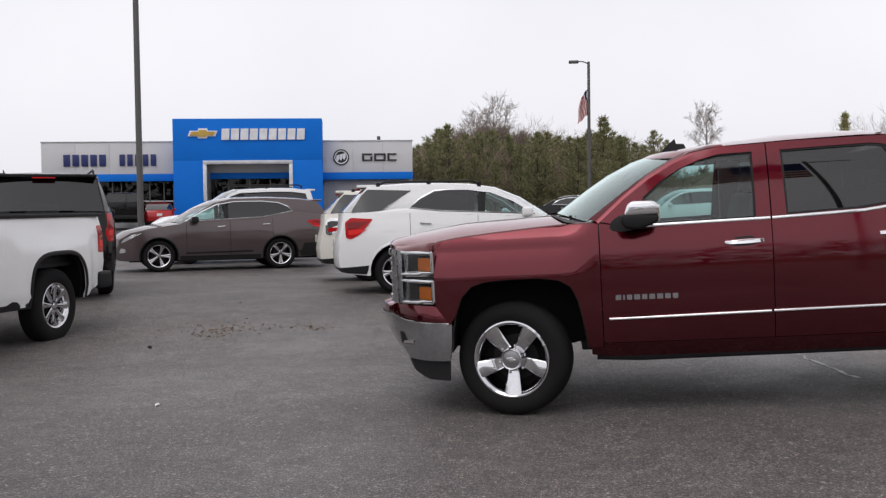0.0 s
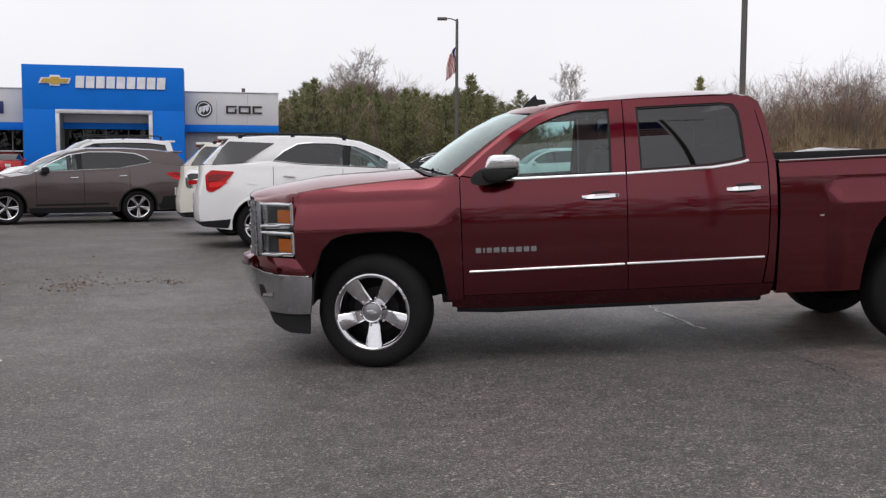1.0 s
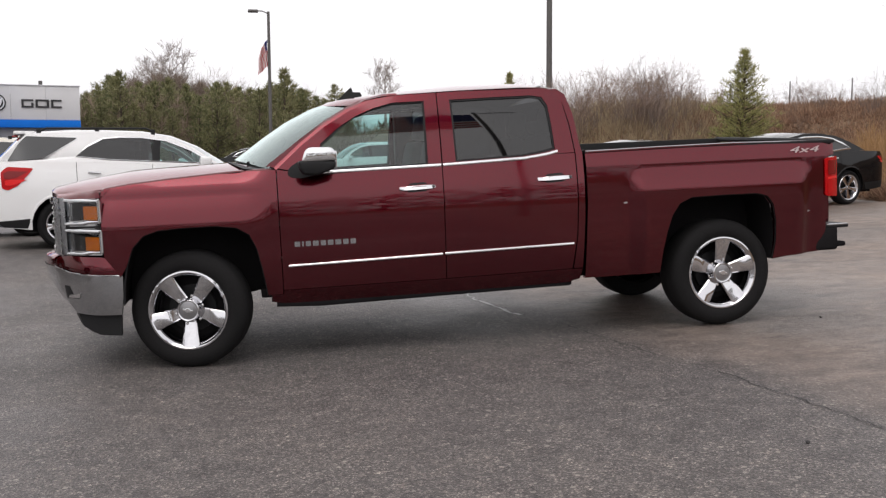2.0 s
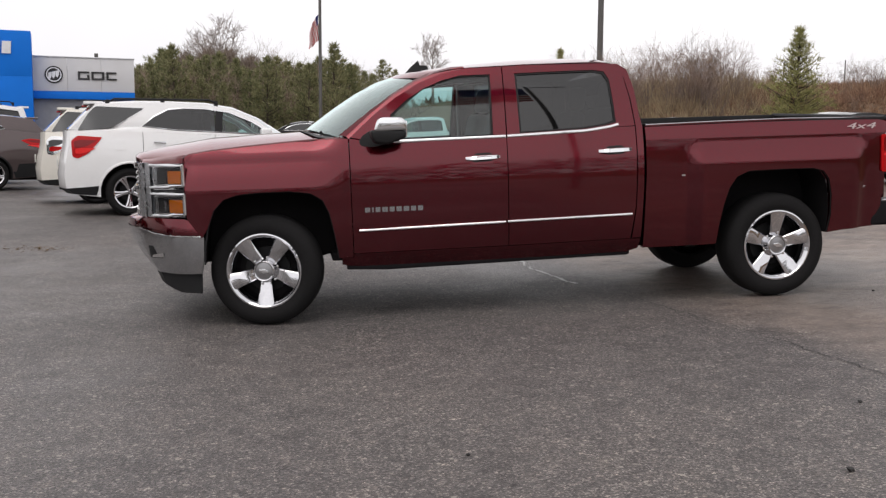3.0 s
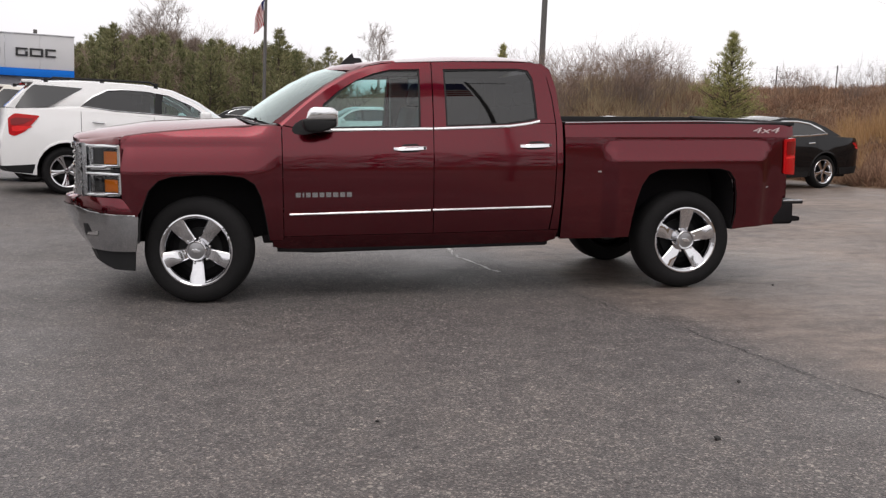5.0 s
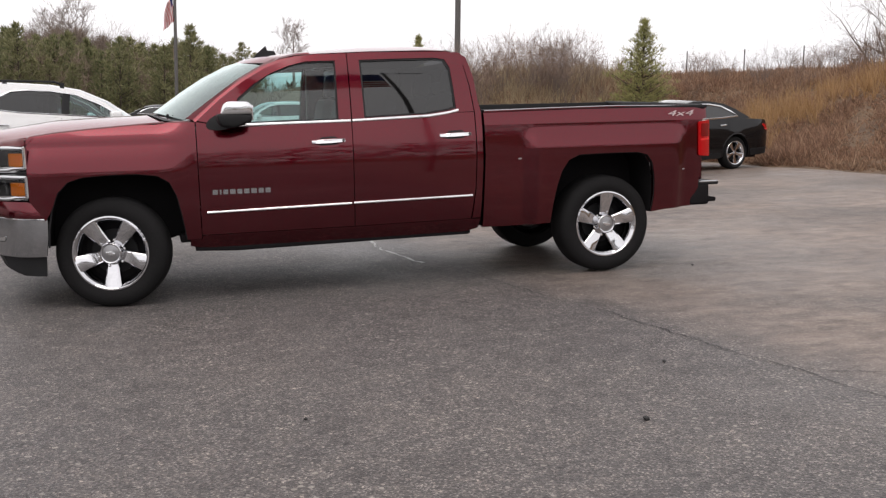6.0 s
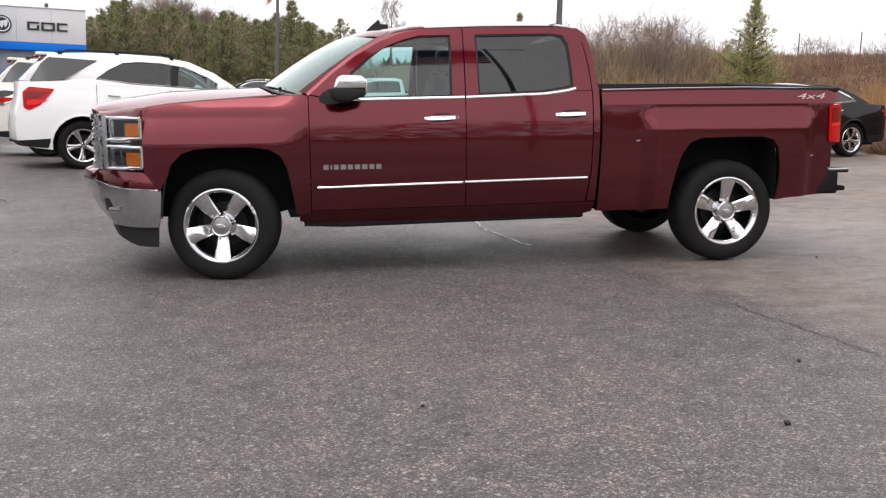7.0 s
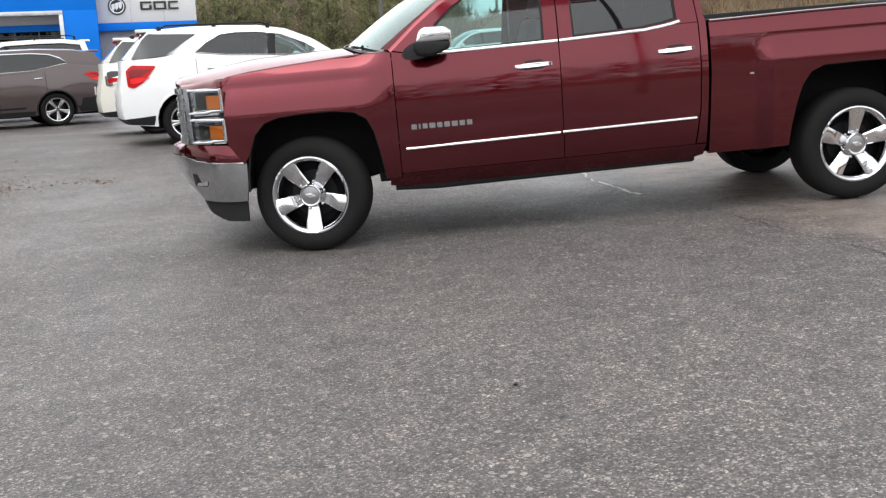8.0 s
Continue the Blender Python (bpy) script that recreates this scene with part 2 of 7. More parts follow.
def ring(outer, inner, width, side=-1, off=0.0, thick=0.03, step=0.08):
    """A frame between two outlines that have the same number of corners."""
    bm = bmesh.new()
    k = len(outer)
    loops = []
    for i in range(k):
        j = (i + 1) % k
        n = max(1, int(math.dist(outer[i], outer[j]) / step))
        for q in range(n):
            t = q / n
            loops.append([tuple(a[d] * (1 - t) + b[d] * t for d in (0, 1)) for a, b in ((outer[i], outer[j]), (inner[i], inner[j]))])
    vo = [bm.verts.new((o[0], side * (width(*o) + off), o[1])) for o, i in loops]
    vi = [bm.verts.new((i[0], side * (width(*i) + off), i[1])) for o, i in loops]
    vb = [bm.verts.new((i[0], side * (width(*i) + off - thick), i[1])) for o, i in loops]
    vc = [bm.verts.new((o[0], side * (width(*o) + off - thick), o[1])) for o, i in loops]
    m = len(loops)
    for i in range(m):
        j = (i + 1) % m
        bm.faces.new((vo[i], vo[j], vi[j], vi[i]))
        bm.faces.new((vi[i], vi[j], vb[j], vb[i]))
        bm.faces.new((vc[i], vc[j], vo[j], vo[i]))
    return bm


def across(pts, width, bulge=0.0, crown=0.0, n=10, bm=None, off=0.0):
    """A skin from one side to the other along a line of the side view: bulge pushes its middle forward (-x) or back, crown lifts it."""
    bm = bm or bmesh.new()
    rows = []
    for i, p in enumerate(pts):
        x, z = p
        b = bulge[i] if isinstance(bulge, (list, tuple)) else bulge
        c = crown[i] if isinstance(crown, (list, tuple)) else crown
        w = width(x, z) + off
        row = []
        for k in range(n + 1):
            u = -1 + 2 * k / n
            u = math.copysign(abs(u) ** 0.85, u)
            f = 1 - u * u
            row.append(bm.verts.new((x + b * f, u * w, z + c * f)))
        rows.append(row)
    for r0, r1 in zip(rows, rows[1:]):
        for k in range(n):
            bm.faces.new((r0[k], r0[k + 1], r1[k + 1], r1[k]))
    return bm


def strip(pts, width, side, wide, off=0.0, proud=0.006):
    """A thin moulding that follows the side of a body."""
    bm = bmesh.new()
    rows = []
    k = len(pts)
    for i, (x, z) in enumerate(pts):
        a, b = pts[max(i - 1, 0)], pts[min(i + 1, k - 1)]
        d = Vector((b[0] - a[0], b[1] - a[1])).normalized()
        nx, nz = -d.y * wide / 2, d.x * wide / 2
        y = width(x, z) + off
        rows.append([bm.verts.new((x + nx * f, side * (y + g), z + nz * f)) for f, g in ((-1, 0), (-0.75, proud * 0.85), (0.05, proud), (0.65, proud * 0.62), (1, 0))])
    for r0, r1 in zip(rows, rows[1:]):
        for q in range(4):
            bm.faces.new((r0[q], r0[q + 1], r1[q + 1], r1[q]))
    bm.faces.new(rows[0])
    bm.faces.new(rows[-1][::-1])
    return bm


def line(a, b, n):
    return [tuple(a[d] + (b[d] - a[d]) * i / n for d in (0, 1)) for i in range(n + 1)]


def lettering(name, text, size, depth, material, parent, m, label="", shear=0.0):
    cu = bpy.data.curves.new(name, "FONT")
    cu.body, cu.size, cu.extrude, cu.shear = text, size, depth, shear
    tmp = bpy.data.objects.new("tmp", cu)
    me = bpy.data.meshes.new_from_object(tmp)
    bpy.data.objects.remove(tmp)
    me.materials.clear()
    me.materials.append(material)
    ob = new(name, me)
    ob.parent = parent
    ob.matrix_local = m
    if label:
        tagged(ob, label)
    return ob


def ground_z(x, y):
    r = x - PIVOT
    z = math.tan(radians(LEAN)) * (0.0 if r < 0 else r if r < 13 else 13 + 1.5 * (1 - math.exp(-(r - 13) / 1.5)))
    rise = 0.20 * smoothstep((y - 7.5) / 6.5) - 0.06 * smoothstep((y - 15) / 6) + 0.6 * smoothstep((y - 30) / 20)
    return z + rise * (1 - 0.6 * smoothstep((x - 2) / 6) * smoothstep((40 - y) / 10))


def bank_d(x, y):
    """How far a place lies past the foot of the grass bank."""
    wob = 0.35 * noise.noise(Vector((x * 0.5, y * 0.5, 3.0))) + 0.12 * noise.noise(Vector((x * 2.1, y * 2.1, 7.0)))
    a, b = x - 12.35, y - 22.0
    d = max(a, b) if a < 0 or b < 0 else math.hypot(a, b)
    return d + wob


def bank_z(x, y):
    fade = smoothstep((x - 4.5) / 7) if y > 5 else 1.0
    d = bank_d(x, y)
    h = 2.5 * smoothstep(d / 7.5) ** 0.9 + 0.012 * max(0.0, min(d, 60) - 7.5)
    return h * fade


PLASTIC_LIGHT = simple("pale grey plastic", (0.28, 0.25, 0.25), 0.5)
WHEEL_CHROME = simple("wheel chrome", (0.64, 0.64, 0.66), 0.04, 1.0, vary=0.04)
CAP_GREY = simple("brushed cap metal", (0.36, 0.36, 0.37), 0.32, 0.9)


# ---- wheels ----
def wheel(parent, x, z, y_face, side, R, r, width, kind, turn, tyre_label="", steer=0.0):
    """One road wheel under its vehicle: tyre and rim, the rim with its spokes and cap. y_face: the tyre's outer wall."""
    w = new("wheel")
    w.parent = parent
    w.matrix_local = pose(x, side * y_face, z, 0, 0, (0 if side < 0 else 180) + steer) @ pose(0, 0, 0, 0, turn, 0)
    prof = [(r, 0.05), (r + 0.008, 0.012), (r + 0.02, 0.0), (r + (R - r) * 0.55, -0.008), (R - 0.03, 0.008), (R - 0.010, 0.028), (R - 0.002, 0.06),
            (R, width / 2), (R - 0.002, width - 0.06), (R - 0.012, width - 0.02), (r + 0.02, width), (r, width - 0.03)]
    bm2 = lathe(prof, 48)
    part("tyre", bm2, RUBBER, w, tyre_label)
    rim_mat = WHEEL_CHROME if kind in ("five", "eight", "ten") else CHROME_SOFT
    if kind == "five":
        rim_prof = [(r + 0.010, 0.035), (r + 0.013, 0.012), (r + 0.008, 0.002), (r - 0.002, 0.000), (r - 0.010, 0.006), (r - 0.024, 0.020), (r - 0.036, 0.046), (r - 0.044, 0.10), (r - 0.06, width - 0.06), (r, width - 0.03)]
    else:
        rim_prof = [(r + 0.006, 0.03), (r + 0.010, 0.010), (r + 0.004, 0.004), (r - 0.008, 0.007), (r - 0.018, 0.020), (r - 0.030, 0.040), (r - 0.046, 0.10), (r - 0.06, width - 0.06), (r, width - 0.03)]
    part("rim", lathe(rim_prof, 56), rim_mat, w)
    part("brake_disc", lathe([(0.02, 0.13), (r * 0.62, 0.13), (r * 0.62, 0.15), (0.02, 0.15)], 32), PLASTIC, w)
    part("wheel_well_back", lathe([(0.01, 0.16), (r - 0.03, 0.16)], 32), DARK, w)
    if kind == "five":
        part("rim_back", lathe([(r - 0.062, width - 0.03), (0.16, width - 0.05), (0.10, width - 0.06)], 32), CAP_GREY, w)
    count = {"five": 5, "eight": 8, "ten": 5, "six": 6}[kind]
    for k in range(count):
        bm = bmesh.new()
        if kind == "five":
            rows = [(0.055, 0.044, 0.050, 0.05), (0.085, 0.043, 0.045, 0.05), (0.13, 0.048, 0.034, 0.055), (0.19, 0.056, 0.019, 0.06), (r - 0.028, 0.062, 0.010, 0.06), (r - 0.008, 0.072, 0.008, 0.05)]
        elif kind == "eight":
            rows = [(0.05, 0.022, 0.03, 0.03), (0.12, 0.026, 0.03, 0.03), (r - 0.04, 0.04, 0.012, 0.03), (r - 0.008, 0.05, 0.014, 0.03)]
        else:
            rows = [(0.04, 0.030, 0.03, 0.03), (0.10, 0.024, 0.028, 0.03), (r - 0.05, 0.026, 0.016, 0.03), (r - 0.008, 0.036, 0.014, 0.03)]
        offs = (-0.13, 0.13) if kind == "ten" else (0.0,)
        for o in offs:
            rr = []
            for rad, half, y, dp in rows:
                a = o * (rad / r) if kind == "ten" else 0.0
                c, s = math.cos(a), math.sin(a)
                pts = [(-half, y + dp * 1.2), (-half * 0.82, y + 0.004), (-half * 0.25, y), (half * 0.25, y), (half * 0.82, y + 0.004), (half, y + dp * 1.2)]
                if kind == "five":
                    pts = [(-half, y + dp), (-half * 0.95, y + 0.006), (-half * 0.76, y - 0.003), (half * 0.76, y - 0.003), (half * 0.95, y + 0.006), (half, y + dp)]
                rr.append([bm.verts.new((t * c + rad * s, yy, rad * c - t * s)) for t, yy in pts])
            for r0, r1 in zip(rr, rr[1:]):
                for q in range(5):
                    bm.faces.new((r0[q], r0[q + 1], r1[q + 1], r1[q]))
            bm.faces.new(rr[0])
            bm.faces.new(rr[-1][::-1])
        sp = part("spoke", bm, rim_mat, w)
        sp.matrix_local = Matrix.Rotation(k * math.tau / count, 4, "Y")
    part("hub_cap", lathe([(0.060, 0.008), (0.063, 0.000), (0.070, -0.003), (0.078, 0.004), (0.082, 0.018), (0.084, 0.07)] if kind == "five" else [(0.001, 0.012), (0.03, 0.013), (0.04, 0.03), (0.04, 0.06)], 32), rim_mat, w)
    if kind == "five":
        part("cap_face", lathe([(0.001, 0.000), (0.040, 0.002), (0.061, 0.007)], 32), CAP_GREY, w, "brushed grey cap face")
        part("cap_emblem", box(-0.034, 0.034, -0.006, 0.004, -0.009, 0.009, 0.003), CHROME, w).matrix_local = pose(0, 0, 0, 0, 12, 0)
        part("cap_emblem", box(-0.014, 0.014, -0.0064, 0.004, -0.016, 0.016, 0.003), CHROME, w).matrix_local = pose(0, 0, 0, 0, 12, 0)
        for k in range(6):
            a = k * math.tau / 6 + 0.3
            part("lug_nut", lathe([(0.001, 0.032), (0.009, 0.033), (0.011, 0.038), (0.011, 0.07)], 8, m=pose(0.096 * math.cos(a), 0, 0.096 * math.sin(a))), CHROME, w)
    return w


# ---- the pickup truck ----
def red_truck():
    T = thing("pickup_truck", pose(PIVOT, 7.185, 0, 0, -LEAN, 0),
              "dark red crew cab pickup truck with chrome wheels on asphalt", "pickup truck")

    SIGN_GOLD_T = simple("gold emblem", (0.55, 0.36, 0.08), 0.35, 0.4)

    def nose(x):
        return 0.42 * max(0.0, (-0.42 - x) / 0.46) ** 2.1

    def bulge(x, z, x0, x1, z0, z1, amt, dip=0.14):
        e = 0.06 * (1 - smoothstep((z1 - z) / 0.10))
        s = smoothstep((x - x0 - e) / 0.09) * smoothstep((x1 - e - x) / 0.09)
        low = z1 - 0.014
        t = 1.0 if z < z0 else 1.0 - (1 + dip) * ((z - z0) / (low - z0)) ** 1.35 if z < low else min(0.0, -dip * (z1 + 0.012 - z) / 0.026)
        return amt * s * t

    CAB = [(0.36, 0.93), (0.42, 0.957), (0.5, 0.975), (0.6, 0.99), (0.7, 0.998), (0.9, 1.004), (1.05, 1.005), (1.12, 1.000), (1.2, 0.988), (1.31, 0.965), (1.41, 0.9335), (1.51, 0.899), (1.61, 0.8605), (1.71, 0.8175), (1.82, 0.765), (1.90, 0.70)]
    FEN = [(0.36, 0.95), (0.6, 0.975), (0.9, 0.978), (1.0, 0.977), (1.1, 0.974), (1.185, 0.9705), (1.205, 0.9655), (1.235, 0.9560), (1.27, 0.941), (1.31, 0.912), (1.34, 0.87)]
    BED = [(0.40, 0.925), (0.5, 0.946), (0.7, 0.968), (0.85, 0.978), (1.0, 0.984), (1.15, 0.9845), (1.24, 0.9812), (1.30, 0.9715), (1.33, 0.964), (1.345, 0.956), (1.37, 0.945)]

    def w_fen(x, z):
        w = interp(z, FEN) + bulge(x, z, -0.62, 0.62, 0.985, 1.19, 0.046, 0.035) - nose(x)
        t = smoothstep((x - 0.35) / 0.3)
        return w * (1 - t) + (interp(z, CAB)) * t

    def w_cab(x, z):
        return interp(z, CAB) - 0.02 * smoothstep((0.95 - x) / 0.5) * smoothstep((z - 1.3) / 0.2)

    def w_bed(x, z):
        return interp(z, BED) + bulge(x, z, 3.18, 4.62, 1.05, 1.225, 0.048) - 0.05 * max(0.0, (x - 4.68) / 0.2) ** 2

    arch_f = [(-0.395, 0.47), (-0.385, 0.60), (-0.362, 0.73), (-0.318, 0.85), (-0.245, 0.925), (-0.15, 0.955), (0.0, 0.965), (0.22, 0.965), (0.36, 0.945), (0.44, 0.895), (0.485, 0.80), (0.515, 0.66), (0.545, 0.47)]
    arch_r = [(3.395, 0.44), (3.415, 0.60), (3.445, 0.74), (3.485, 0.86), (3.545, 0.945), (3.64, 0.985), (3.90, 0.99), (4.16, 0.988), (4.245, 0.965), (4.295, 0.90), (4.318, 0.78), (4.322, 0.62), (4.30, 0.485)]
    fender = [(-0.50, 0.80), (-0.43, 0.70)] + [(-0.405, 0.66)] + arch_f[2:] + [(0.645, 0.47), (0.642, 0.9), (0.640, 1.318), (0.44, 1.318), (0.243, 1.306), (-0.078, 1.283), (-0.314, 1.262), (-0.47, 1.242), (-0.50, 1.222), (-0.503, 1.19), (-0.503, 1.0)]
    bed_side = [(2.832, 0.43), (3.13, 0.43)] + arch_r + [(4.42, 0.50), (4.70, 0.515), (4.765, 0.62), (4.775, 0.93), (4.765, 1.235), (4.845, 1.25), (4.85, 1.338), (4.0, 1.352), (2.845, 1.336), (2.852, 1.0)]
    door_f = [(0.651, 0.499), (1.784, 0.503), (1.785, 0.9), (1.788, 1.290), (1.2, 1.283), (0.93, 1.268), (0.648, 1.32), (0.648, 0.9)]
    door_r = [(1.790, 0.503), (2.72, 0.513), (2.757, 0.75), (2.768, 1.0), (2.770, 1.345), (2.62, 1.343), (2.388, 1.309), (2.0, 1.297), (1.794, 1.290), (1.791, 0.9)]
    frame_f_out = [(0.657, 1.328), (0.825, 1.476), (1.0, 1.604), (1.176, 1.705), (1.354, 1.773), (1.532, 1.806), (1.805, 1.815), (1.788, 1.293), (1.2, 1.286), (0.93, 1.271)]
    frame_f_in = [(0.945, 1.36), (0.955, 1.482), (1.084, 1.589), (1.217, 1.668), (1.35, 1.721), (1.484, 1.754), (1.712, 1.759), (1.693, 1.308), (1.3, 1.298), (0.955, 1.29)]
    frame_r_out = [(1.812, 1.815), (2.2, 1.83), (2.56, 1.832), (2.66, 1.815), (2.728, 1.73), (2.755, 1.55), (2.770, 1.35), (2.62, 1.346), (2.388, 1.312), (1.797, 1.293)]
    frame_r_in = [(1.898, 1.762), (2.2, 1.770), (2.50, 1.775), (2.585, 1.762), (2.618, 1.70), (2.625, 1.55), (2.628, 1.378), (2.55, 1.36), (2.388, 1.338), (1.892, 1.320)]
    for sd in (-1, 1):
        part("front_fender", panel(fender, w_fen, sd, 0.0, 0.02, 0.04, None, (0.985, 1.1, 1.176, 1.202, 1.225)), PAINT_RED, T)
        d1 = part("front_door", panel(door_f, w_cab, sd), PAINT_RED, T)
        part("window_frame", ring(frame_f_out, frame_f_in, w_cab, sd), PAINT_RED, d1)
        part("window_pane", panel(rounded(frame_f_in, 0.02), w_cab, sd, -0.016, 0.004, 0.05), GLASS, d1, "clear side window with reflections").visible_shadow = False
        seal = ring([(x + (1.35 - x) * 0.0, z) for x, z in frame_f_in], [(x + (0.012 if x < 1.2 else -0.012), z + (0.012 if z < 1.4 else -0.012)) for x, z in frame_f_in], w_cab, sd, -0.008, 0.006)
        part("window_seal", seal, PLASTIC, d1)
        d2 = part("rear_door", panel(door_r, w_cab, sd), PAINT_RED, T)
        part("window_frame", ring(frame_r_out, frame_r_in, w_cab, sd), PAINT_RED, d2)
        part("window_pane", panel(rounded(frame_r_in, 0.04), w_cab, sd, -0.014, 0.004, 0.05), GLASS_TINT, d2, "dark privacy glass")
        part("window_seal", ring(frame_r_in, [(x + (0.014 if x < 2.2 else -0.014), z + (0.012 if z < 1.5 else -0.014)) for x, z in frame_r_in], w_cab, sd, -0.006, 0.006), PLASTIC, d2)
        for d, pts in ((d1, line((0.955, 1.289), (1.785, 1.301), 10)), (d2, line((1.797, 1.301), (2.39, 1.322), 8) + [(2.50, 1.335), (2.58, 1.347), (2.645, 1.362)])):
            part("belt_trim", strip(pts, w_cab, sd, 0.022, 0.001, 0.007), CHROME, d, "bright chrome window trim")
        for d, pts in ((d1, line((0.691, 0.663), (1.762, 0.680), 8)), (d2, line((1.778, 0.682), (2.728, 0.696), 8))):
            part("side_moulding", strip(pts, w_cab, sd, 0.03, 0.001, 0.014), PAINT_RED, d)
            part("moulding_insert", strip(pts, w_cab, sd, 0.016, 0.013, 0.004), CHROME, d, "chrome insert of the side moulding")
        for d, x0, z0 in ((d1, 1.478, 1.150), (d2, 2.476, 1.170)):
            bm = bmesh.new()
            rows = []
            for i in range(11):
                u = i / 10
                x, z = x0 + 0.255 * u, z0 + 0.008 * u
                lift = 0.045 * min(1.0, math.sin(math.pi * min(max(u, 0.02), 0.98)) * 2.2)
                h = 0.018 * (0.75 + 0.25 * math.sin(math.pi * u))
                y = w_cab(x, z)
                rows.append([bm.verts.new((x, sd * (y + a), z + b)) for a, b in ((lift - 0.014, -h), (lift + 0.004, -h * 0.75), (lift + 0.001, 0), (lift - 0.006, h * 0.75), (lift - 0.018, h))])
            for r0, r1 in zip(rows, rows[1:]):
                for q in range(5):
                    bm.faces.new((r0[q], r0[(q + 1) % 5], r1[(q + 1) % 5], r1[q]))
            bm.faces.new(rows[0])
            bm.faces.new(rows[-1][::-1])
            part("door_handle", bm, CHROME, d, "chrome door handle")
            cup = rounded([(x0 + 0.03, z0 - 0.045), (x0 + 0.22, z0 - 0.038), (x0 + 0.22, z0 + 0.045), (x0 + 0.03, z0 + 0.038)], 0.035, 4)
            part("handle_cup", panel(cup, w_cab, sd, 0.0015, 0.01, 0.3), PAINT_RED, d)
            # Black patch over the cup: the shadow round the handle, put in as colour.
            part("handle_shade", panel(rounded([(x0 + 0.045, z0 - 0.030), (x0 + 0.205, z0 - 0.024), (x0 + 0.195, z0 + 0.040), (x0 + 0.06, z0 + 0.034)], 0.03, 4), w_cab, sd, 0.003, 0.01, 0.3), PAINT_BLACK, d)
            part("key_lock", lathe([(0.001, -0.002), (0.009, -0.001), (0.011, 0.004)], 12, m=Matrix.Translation((x0 + 0.235, sd * (w_cab(x0, z0) + 0.033), z0 + 0.007)) @ Matrix.Rotation(0 if sd < 0 else math.pi, 4, "Z")), PLASTIC_GREY, d)
        # rocker and sill
        rocker = [(0.565, 0.415), (0.655, 0.40), (0.9, 0.385), (1.5, 0.392), (2.40, 0.402), (2.70, 0.405), (2.79, 0.43), (2.80, 0.505), (2.72, 0.508), (1.79, 0.498), (0.652, 0.494), (0.650, 0.466), (0.565, 0.466)]
        part("rocker_panel", panel(rocker, lambda x, z: w_cab(x, z) - 0.006 - 0.35 * max(0.0, 0.49 - z), sd, zcuts=(0.45, 0.488)), PAINT_RED, T)
        # Pinch weld strip; its matt black also paints in the shade below the rocker.
        part("sill_flange", strip([(0.60, 0.398), (0.9, 0.383), (1.5, 0.390), (2.40, 0.400), (2.72, 0.402)], lambda x, z: 0.902, sd, 0.045, 0.0, 0.006), DARK, T)
        part("sill", box(0.60, 2.74, sd * 0.90, sd * 0.70, 0.380, 0.425, 0.015), DARK, T)
        part("cab_corner", panel([(2.732, 0.515), (2.80, 0.515), (2.822, 0.9), (2.828, 1.345), (2.814, 1.42), (2.80, 1.62), (2.766, 1.774), (2.70, 1.820), (2.662, 1.816), (2.735, 1.712), (2.763, 1.55), (2.778, 1.345), (2.776, 1.0), (2.765, 0.75)], w_cab, sd), PAINT_RED, T)
        part("bed_side", panel(bed_side, w_bed, sd, 0.0, 0.05, 0.04, None, (1.05, 1.13, 1.211, 1.237)), PAINT_RED, T)
        part("bed_rail_cap", strip([(2.85, 1.347), (3.4, 1.357), (4.0, 1.363), (4.84, 1.349)], lambda x, z: w_bed(x, z), sd, 0.022, 0.002, 0.008), PAINT_RED, T)
        part("bed_rail_top", box(2.85, 4.85, sd * 0.955, sd * 0.86, 1.335, 1.362 if sd < 0 else 1.418, 0.008), PLASTIC, T)
        # Added chrome strip that draws the sky's glint on the painted rail edge.
        part("bed_rail_glint", strip([(2.85, 1.352), (3.4, 1.362), (4.0, 1.368), (4.84, 1.354)], lambda x, z: w_bed(x, 1.34), sd, 0.009, 0.003, 0.006), CHROME_SOFT, T, "bright chrome strip for the sky's glint on the bed rail")
        # wheel wells
        for arch, nm, wf in ((arch_f, "front_wheel_liner", w_fen), (arch_r, "rear_wheel_liner", w_bed)):
            bm = bmesh.new()
            rows = [[bm.verts.new((x, sd * y, z)) for x, z in arch] for y in (0.965 - (0.02 if nm[0] == "f" else 0.0), 0.58)]
            for a, b in zip(range(len(arch)), range(1, len(arch))):
                bm.faces.new((rows[0][a], rows[0][b], rows[1][b], rows[1][a]))
            bm.faces.new(rows[1])
            part(nm, bm, DARK, T)
            part("arch_lip", strip(arch, wf, sd, 0.012, -0.012, 0.006), PLASTIC, T)
        # lamps
        head = part("headlamp", panel(rounded([(-0.775, 1.192), (-0.505, 1.188), (-0.508, 0.812), (-0.79, 0.805)], 0.015), lambda x, z: w_fen(x, 1.0) - 0.012, sd, 0.0, 0.05), CHROME, T, "stacked headlamp with chrome surround")
        for z0, z1 in ((1.040, 1.160), (0.838, 0.958)):
            o = rounded([(-0.735, z0 - 0.004), (-0.522, z0 + 0.006), (-0.519, z1 - 0.004), (-0.735, z1)], 0.012)
            part("lamp_bowl", panel(o, lambda x, z: w_fen(x, 1.0) - 0.012, sd, 0.003, 0.004), LAMP_DARK, head)
            part("lamp_bulb_ring", panel(rounded([(-0.668, z0 + 0.012), (-0.650, z0 + 0.012), (-0.656, z1 - 0.012), (-0.672, z1 - 0.012)], 0.006), lambda x, z: w_fen(x, 1.0) - 0.012, sd, 0.006, 0.004), CHROME, head)
